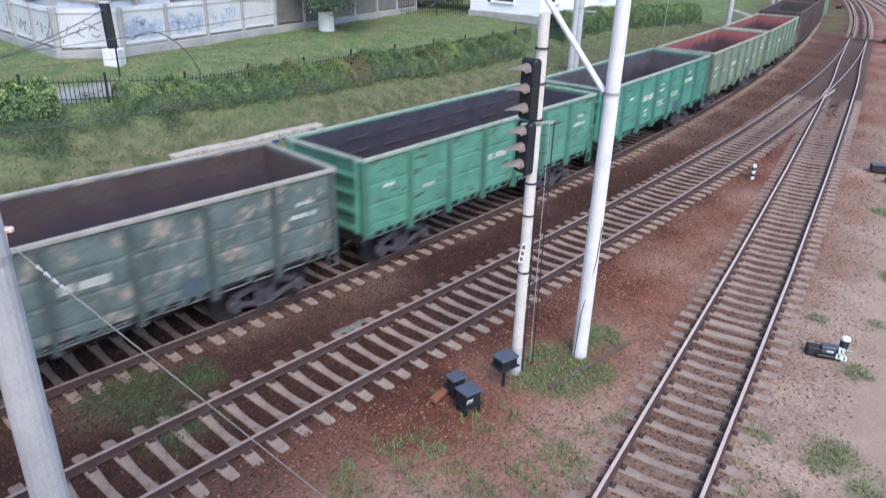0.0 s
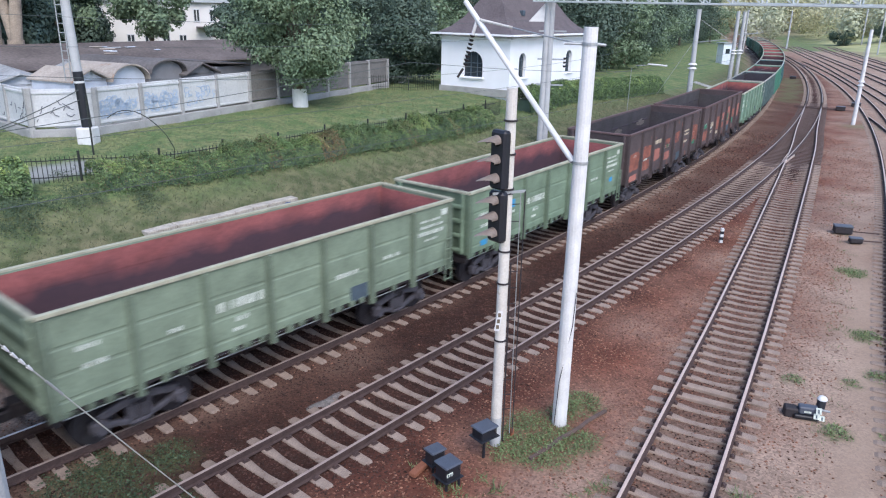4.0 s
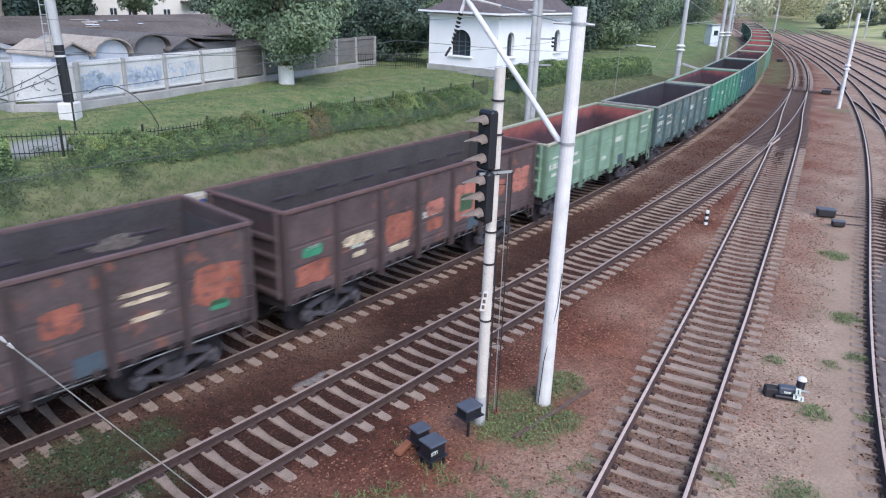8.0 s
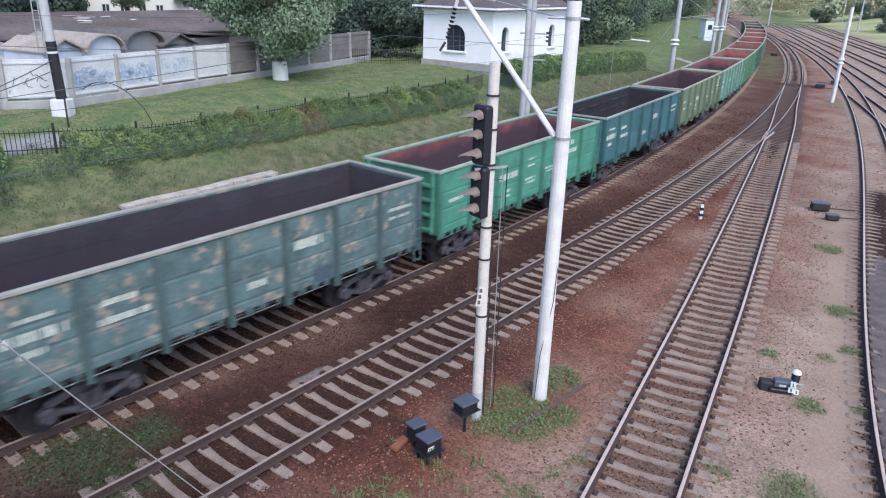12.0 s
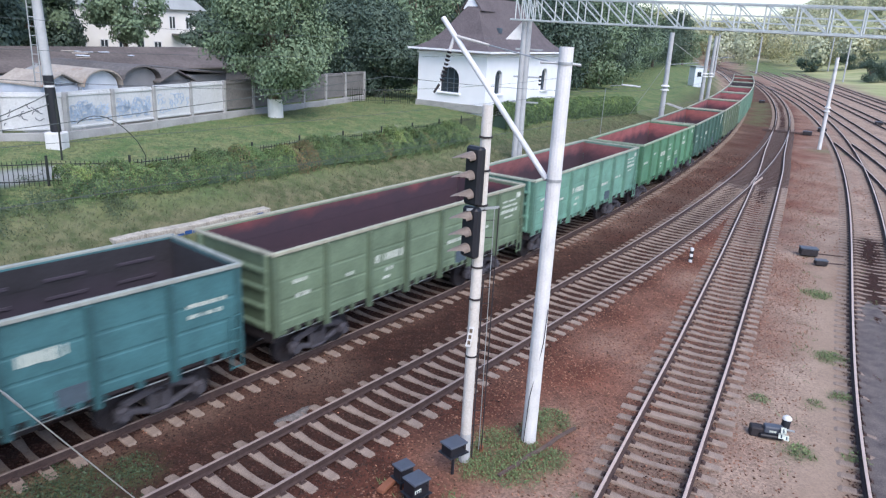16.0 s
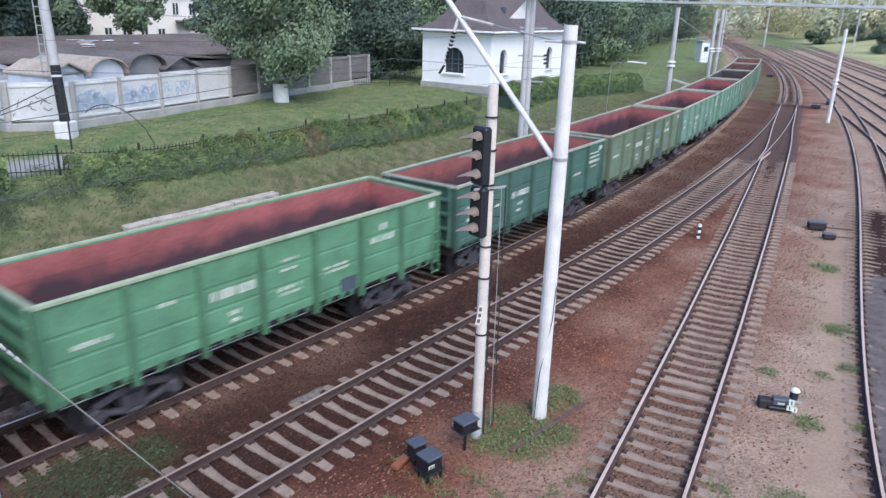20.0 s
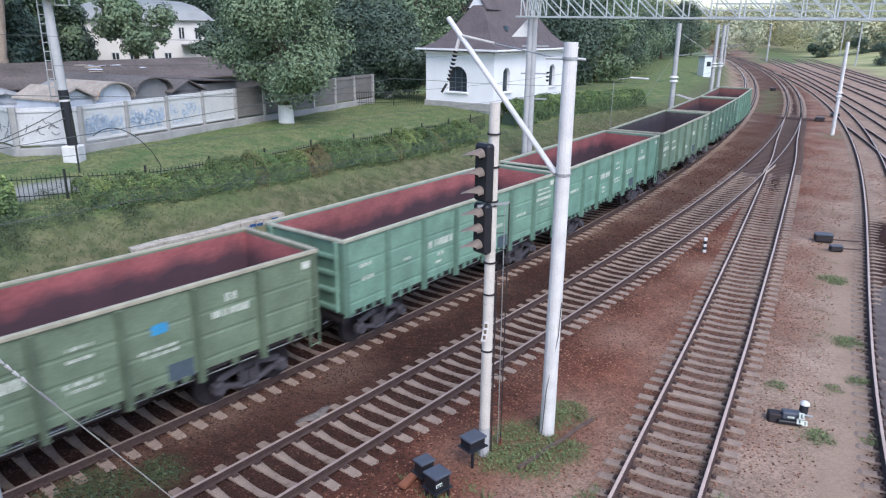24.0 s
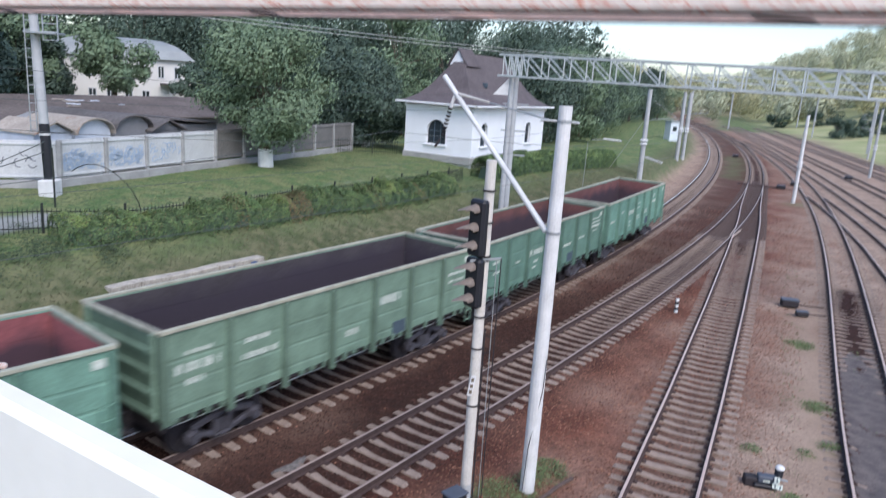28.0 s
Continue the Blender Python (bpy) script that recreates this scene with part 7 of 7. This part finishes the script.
for k, (x, y, h) in enumerate(((28.5, 152, 19), (31.5, 153, 20), (34.5, 152, 20), (38, 154, 17), (24, 150, 17))):
    tree("slim tall poplar against the sky", x, y, h, (h * 0.55, 1.3, h * 0.46), leaf_dark, 9500, 0.185, 0.25, clumps=26, seed=70 + k)
for k, (x, y, h, r) in enumerate(((118, 203, 6.5, 4.5), (125, 207, 6, 4.5), (93, 132, 4.5, 3.6), (88, 124, 3.5, 3), (135, 212, 7, 5.5), (146, 262, 8, 6), (134, 268, 6, 5))):
    tree("rounded bush tree at the field's edge", x, y, h, (h * 0.45, r, h * 0.5), leaf_dark, 9000, 0.175, 0.2, clumps=20, seed=90 + k)


def far_wood(label, pts, height, leaf, per, size, seed):
    """A distant wood as clumps of leaves on rising ground."""
    rnd = np.random.RandomState(seed)
    root = thing("distant_wood", label, "woodland", group="distant woods")
    C, N, S = [], [], []
    for x, y in pts:
        z = gz(x, y)
        h = height * rnd.uniform(0.7, 1.25)
        r = h * rnd.uniform(0.35, 0.5)
        d = rnd.normal(size=(per, 3))
        d /= np.linalg.norm(d, axis=1)[:, None]
        C.append(np.array([x, y, z + h * 0.55]) + d * np.array([r, r, h * 0.5]) * rnd.uniform(0.6, 1.08, (per, 1)))
        N.append(d + rnd.normal(0, 0.35, (per, 3)))
        S.append(rnd.uniform(0.6, 1.3, per) * size)
    quads("canopy", np.concatenate(C), np.concatenate(S), np.concatenate(N), leaf, root, kind="stuff")
    return root


rw = np.random.RandomState(7)
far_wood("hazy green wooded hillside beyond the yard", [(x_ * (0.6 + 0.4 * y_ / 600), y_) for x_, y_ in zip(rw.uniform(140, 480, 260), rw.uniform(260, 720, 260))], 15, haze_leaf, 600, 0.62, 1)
# both gold woods carry their sunlight in the leaf colour
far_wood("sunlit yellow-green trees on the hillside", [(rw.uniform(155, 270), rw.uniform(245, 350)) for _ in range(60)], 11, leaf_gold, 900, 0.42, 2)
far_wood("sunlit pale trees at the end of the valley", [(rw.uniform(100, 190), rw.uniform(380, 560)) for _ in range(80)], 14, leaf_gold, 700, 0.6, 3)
far_wood("dark wood behind the grove", [(min(x_, 0.2 * y_ - rw.uniform(0, 12)), y_) for x_, y_ in zip(rw.uniform(-120, 60, 110), rw.uniform(130, 260, 110))], 18, leaf_dark, 1300, 0.36, 4)
far_wood("dark shrubs along the field's edge", [(75 + 0.42 * (y - 90) + rw.uniform(18, 34), y) for y in rw.uniform(95, 300, 60)], 4.5, leaf_dark, 240, 0.5, 5)
far_wood("dark wood beyond the garages", [(rw.uniform(-140, -55), rw.uniform(20, 130)) for _ in range(70)], 16, leaf_dark, 1300, 0.34, 6)


# ---- loose stones, grass and weeds ----
def stones(count, region, size, seed, coal):
    rnd = np.random.RandomState(seed)
    x, y = rnd.uniform(region[0], region[1], count), rnd.uniform(region[2], region[3], count)
    g, w, r, d, p, q, far = zone(x, y)
    keep = (g < 0.4) & (p < 0.6) & ((d + rnd.normal(0, 0.15, count) > 0.5) == coal) & (rnd.random(count) < 0.1 + (0.7 if coal else 0.42) * np.maximum(r, d) - 0.2 * p)
    x, y = x[keep], y[keep]
    z = ground_z(x, y)
    k = len(x)
    base = np.array([(1, 0, 0), (-1, 0, 0), (0, 1, 0), (0, -1, 0), (0, 0, 1), (0, 0, -1)], float)
    tri = np.array([(0, 2, 4), (2, 1, 4), (1, 3, 4), (3, 0, 4), (2, 0, 5), (1, 2, 5), (3, 1, 5), (0, 3, 5)])
    s = rnd.uniform(0.5, 1.3, (k, 1, 1)) * size
    v = base[None] * rnd.uniform(0.6, 1.2, (k, 6, 1)) * s * np.array([1, 0.8, 0.6])
    a = rnd.uniform(0, 6.3, k)
    c, q = np.cos(a)[:, None], np.sin(a)[:, None]
    v = np.stack([v[:, :, 0] * c - v[:, :, 1] * q, v[:, :, 0] * q + v[:, :, 1] * c, v[:, :, 2]], 2)
    v += np.stack([x, y, z + size * 0.25], 1)[:, None]
    f = (tri[None] + 6 * np.arange(k)[:, None, None]).reshape(-1)
    me = bpy.data.meshes.new("ballast")
    me.vertices.add(6 * k)
    me.vertices.foreach_set("co", v.ravel())
    me.loops.add(len(f))
    me.loops.foreach_set("vertex_index", f)
    me.polygons.add(len(f) // 3)
    me.polygons.foreach_set("loop_start", np.arange(0, len(f), 3))
    me.polygons.foreach_set("loop_total", np.full(len(f) // 3, 3))
    me.materials.append(stone_dark if coal else stone_mat)
    me.update()
    return tagged(new("ballast_stones", me), "dark oily ballast stones along the rails" if coal else "loose red-brown ballast stones between the tracks", "ballast", kind="stuff")


for coal in (False, True):
    stones(190000, (-11, 16, 8, 32), 0.034, 1, coal)
    stones(50000, (-4, 30, 30, 62), 0.05, 2, coal)


def blades(name, label, x, y, height, width, mat, seed, lean=0.5):
    rnd = np.random.RandomState(seed)
    k = len(x)
    z = ground_z(x, y) - 0.01
    a = rnd.uniform(0, 6.3, k)
    h = height * rnd.uniform(0.5, 1.3, k)
    dx, dy = np.cos(a) * width, np.sin(a) * width
    lx, ly = rnd.normal(0, lean, k) * h, rnd.normal(0, lean, k) * h
    v = np.stack([np.stack([x - dx, y - dy, z], 1), np.stack([x + dx, y + dy, z], 1), np.stack([x + lx, y + ly, z + h], 1)], 1).reshape(-1, 3)
    me = bpy.data.meshes.new(name)
    me.vertices.add(3 * k)
    me.vertices.foreach_set("co", v.ravel())
    me.loops.add(3 * k)
    me.loops.foreach_set("vertex_index", np.arange(3 * k))
    me.polygons.add(k)
    me.polygons.foreach_set("loop_start", np.arange(0, 3 * k, 3))
    me.polygons.foreach_set("loop_total", np.full(k, 3))
    me.materials.append(mat)
    me.update()
    return tagged(new(name, me), label, "grass", kind="stuff")


rg = np.random.RandomState(3)
sx, sy = rg.uniform(-24, 24, 420000), rg.uniform(14, 70, 420000)
su, sw_ = ground_u(sx, sy)
ok = (su > 3.6) & (su < 22) & (zone(sx, sy)[4] < 0.3)
bank_part = ok & (su < 7.2)
wild = (su > 5.2) & (su < 11.5) & (sw_ < 20) & (rough_noise(sx, sy, 1.1, 5.0) + 0.5 * rough_noise(sx, sy, 3.3, 1.0) > 0.35 * np.abs(su - 8.3) - 0.5 + 0.12 * np.maximum(sw_ - 14, 0))
blades("lawn_grass", "uneven green and straw-coloured lawn grass", sx[ok & ~bank_part], sy[ok & ~bank_part], 0.075, 0.012, grass_blade, 5, 0.8)
blades("bank_grass", "dry olive and straw-coloured grass on the bank", sx[bank_part], sy[bank_part], 0.10, 0.012, dry_blade, 7, 0.8)
jx, jy = np.repeat(sx[wild], 9), np.repeat(sy[wild], 9)
jx, jy = jx + rg.normal(0, 0.16, len(jx)), jy + rg.normal(0, 0.16, len(jx))
lump = 0.16 + 0.16 * np.clip(rough_noise(jx, jy, 2.6, 9.0) + 0.3, 0, 1.3)
tagged(quads("wild_growth", np.c_[jx, jy, ground_z(jx, jy) + lump * rg.uniform(0, 1, len(jx)) ** 0.6], rg.uniform(0.014, 0.034, len(jx)), rg.normal(0, 0.6, (len(jx), 3)) + np.array([0.3, -0.3, 0.8]), shrub_leaf), "rank dark green growth on the bank below the hedge", "undergrowth", kind="stuff")
wx, wy = rg.uniform(-9, 16, 420000), rg.uniform(9, 30, 420000)
wz = zone(wx, wy)[1]
ok = rg.random(420000) < (wz - 0.08) * 2.0
wx, wy, wz = wx[ok], wy[ok], wz[ok]
# weeds near the train get a darker leaf in place of its shade
by_train = wx < -3.5
for pick, leafy, text in ((by_train, shrub_leaf, "low weeds beside the train, leaves darkened for its shade"), (~by_train, weed_leaf, "low green weeds in the gravel near the masts")):
    n = int(pick.sum())
    z = ground_z(wx[pick], wy[pick]) + rg.uniform(0.0, 0.13, n) * np.clip(wz[pick] * 1.6, 0.3, 1)
    tagged(quads("weeds", np.c_[wx[pick], wy[pick], z], rg.uniform(0.014, 0.036, n), rg.normal(0, 0.55, (n, 3)) + np.array([0, 0, 1.0]), leafy), text, "weeds", kind="stuff")
ok = (rg.random(len(wx)) < 0.2) & ~by_train
blades("tall_weeds", "taller grass tufts among the weeds", wx[ok], wy[ok], 0.14, 0.010, weed_leaf, 6, 0.6)
tx, ty = rg.uniform(8, 22, 26000), rg.uniform(9, 44, 26000)
tn1 = rough_noise(tx, ty, 1.9, 3.0) + 0.6 * rough_noise(tx, ty, 4.6, 8.0)
ok = (np.abs(tx - 9.4 - (ty - 16) * 0.52) < 0.35 + 0.25 * np.maximum(tn1, 0)) & (tn1 > 0.15)
ok |= (np.abs(tx - 11.9 - (ty - 16) * 0.52) < 0.25) & (tn1 > 0.3)
gx_, gy_ = rg.uniform(-2.5, 6, 40000), rg.uniform(8.5, 13.2, 40000)
gn = rough_noise(gx_, gy_, 2.3, 6.0) + 0.7 * rough_noise(gx_, gy_, 6.1, 2.0)
pick = (gn + 0.2 * (12.5 - gy_) > 0.5) & (rg.random(40000) < 0.5) & (np.abs(gx_ + 2.68 - 0.504 * gy_ - 0.9) > 1.2) & (gx_ > 0.6 * (gy_ - 14.5))
blades("sparse_tufts", "sparse pale green tufts on the pale gravel", gx_[pick], gy_[pick], 0.10, 0.014, weed_leaf, 21, 0.9)
blades("verge_grass", "sparse yellow-green grass along the trodden path", tx[ok], ty[ok], 0.09, 0.012, weed_leaf, 12, 0.9)


def motions():
    """The train rolls along its curve, slowing a little; the wheels turn."""
    zero = s_at_y(line_a, 0.0)
    run = lambda t: 23.92 - 8.3961156 * t + 0.0088348740 * t * t + 0.000095050783 * t ** 3
    times = [0.5 * i for i in range(57)]
    for k, wagon in enumerate(WAGONS):
        rows = []
        for t in times:
            s = zero + run(t) + PITCH * k - 6.01
            a, b = line_a.at(s - BOGIE), line_a.at(s + BOGIE)
            c = (a + b) / 2
            rows.append((t, pose(c[0], c[1], RT, 0, 0, math.degrees(math.atan2(b[1] - a[1], b[0] - a[0])))))
        walk(wagon, rows)
    wheels = [ob for wagon in WAGONS for ob in wagon.children_recursive if ob.name.split(".")[0] == "wheelset"]
    by_place = {}
    for ob in wheels:
        by_place.setdefault(round(ob.matrix_basis.translation.x, 3), []).append(ob)
    steps = 420
    for x, same in by_place.items():
        walk(same[0], [(i / 15, pose(x, 0, 0.475, 0, math.degrees((run(i / 15) - run(0)) / 0.475), 0)) for i in range(steps + 1)])
        keys = same[0].animation_data
        for ob in same[1:]:
            ob.rotation_mode = "QUATERNION"
            ob.animation_data_create()
            ob.animation_data.action = keys.action
            ob.animation_data.action_slot = keys.action_slot


motions()
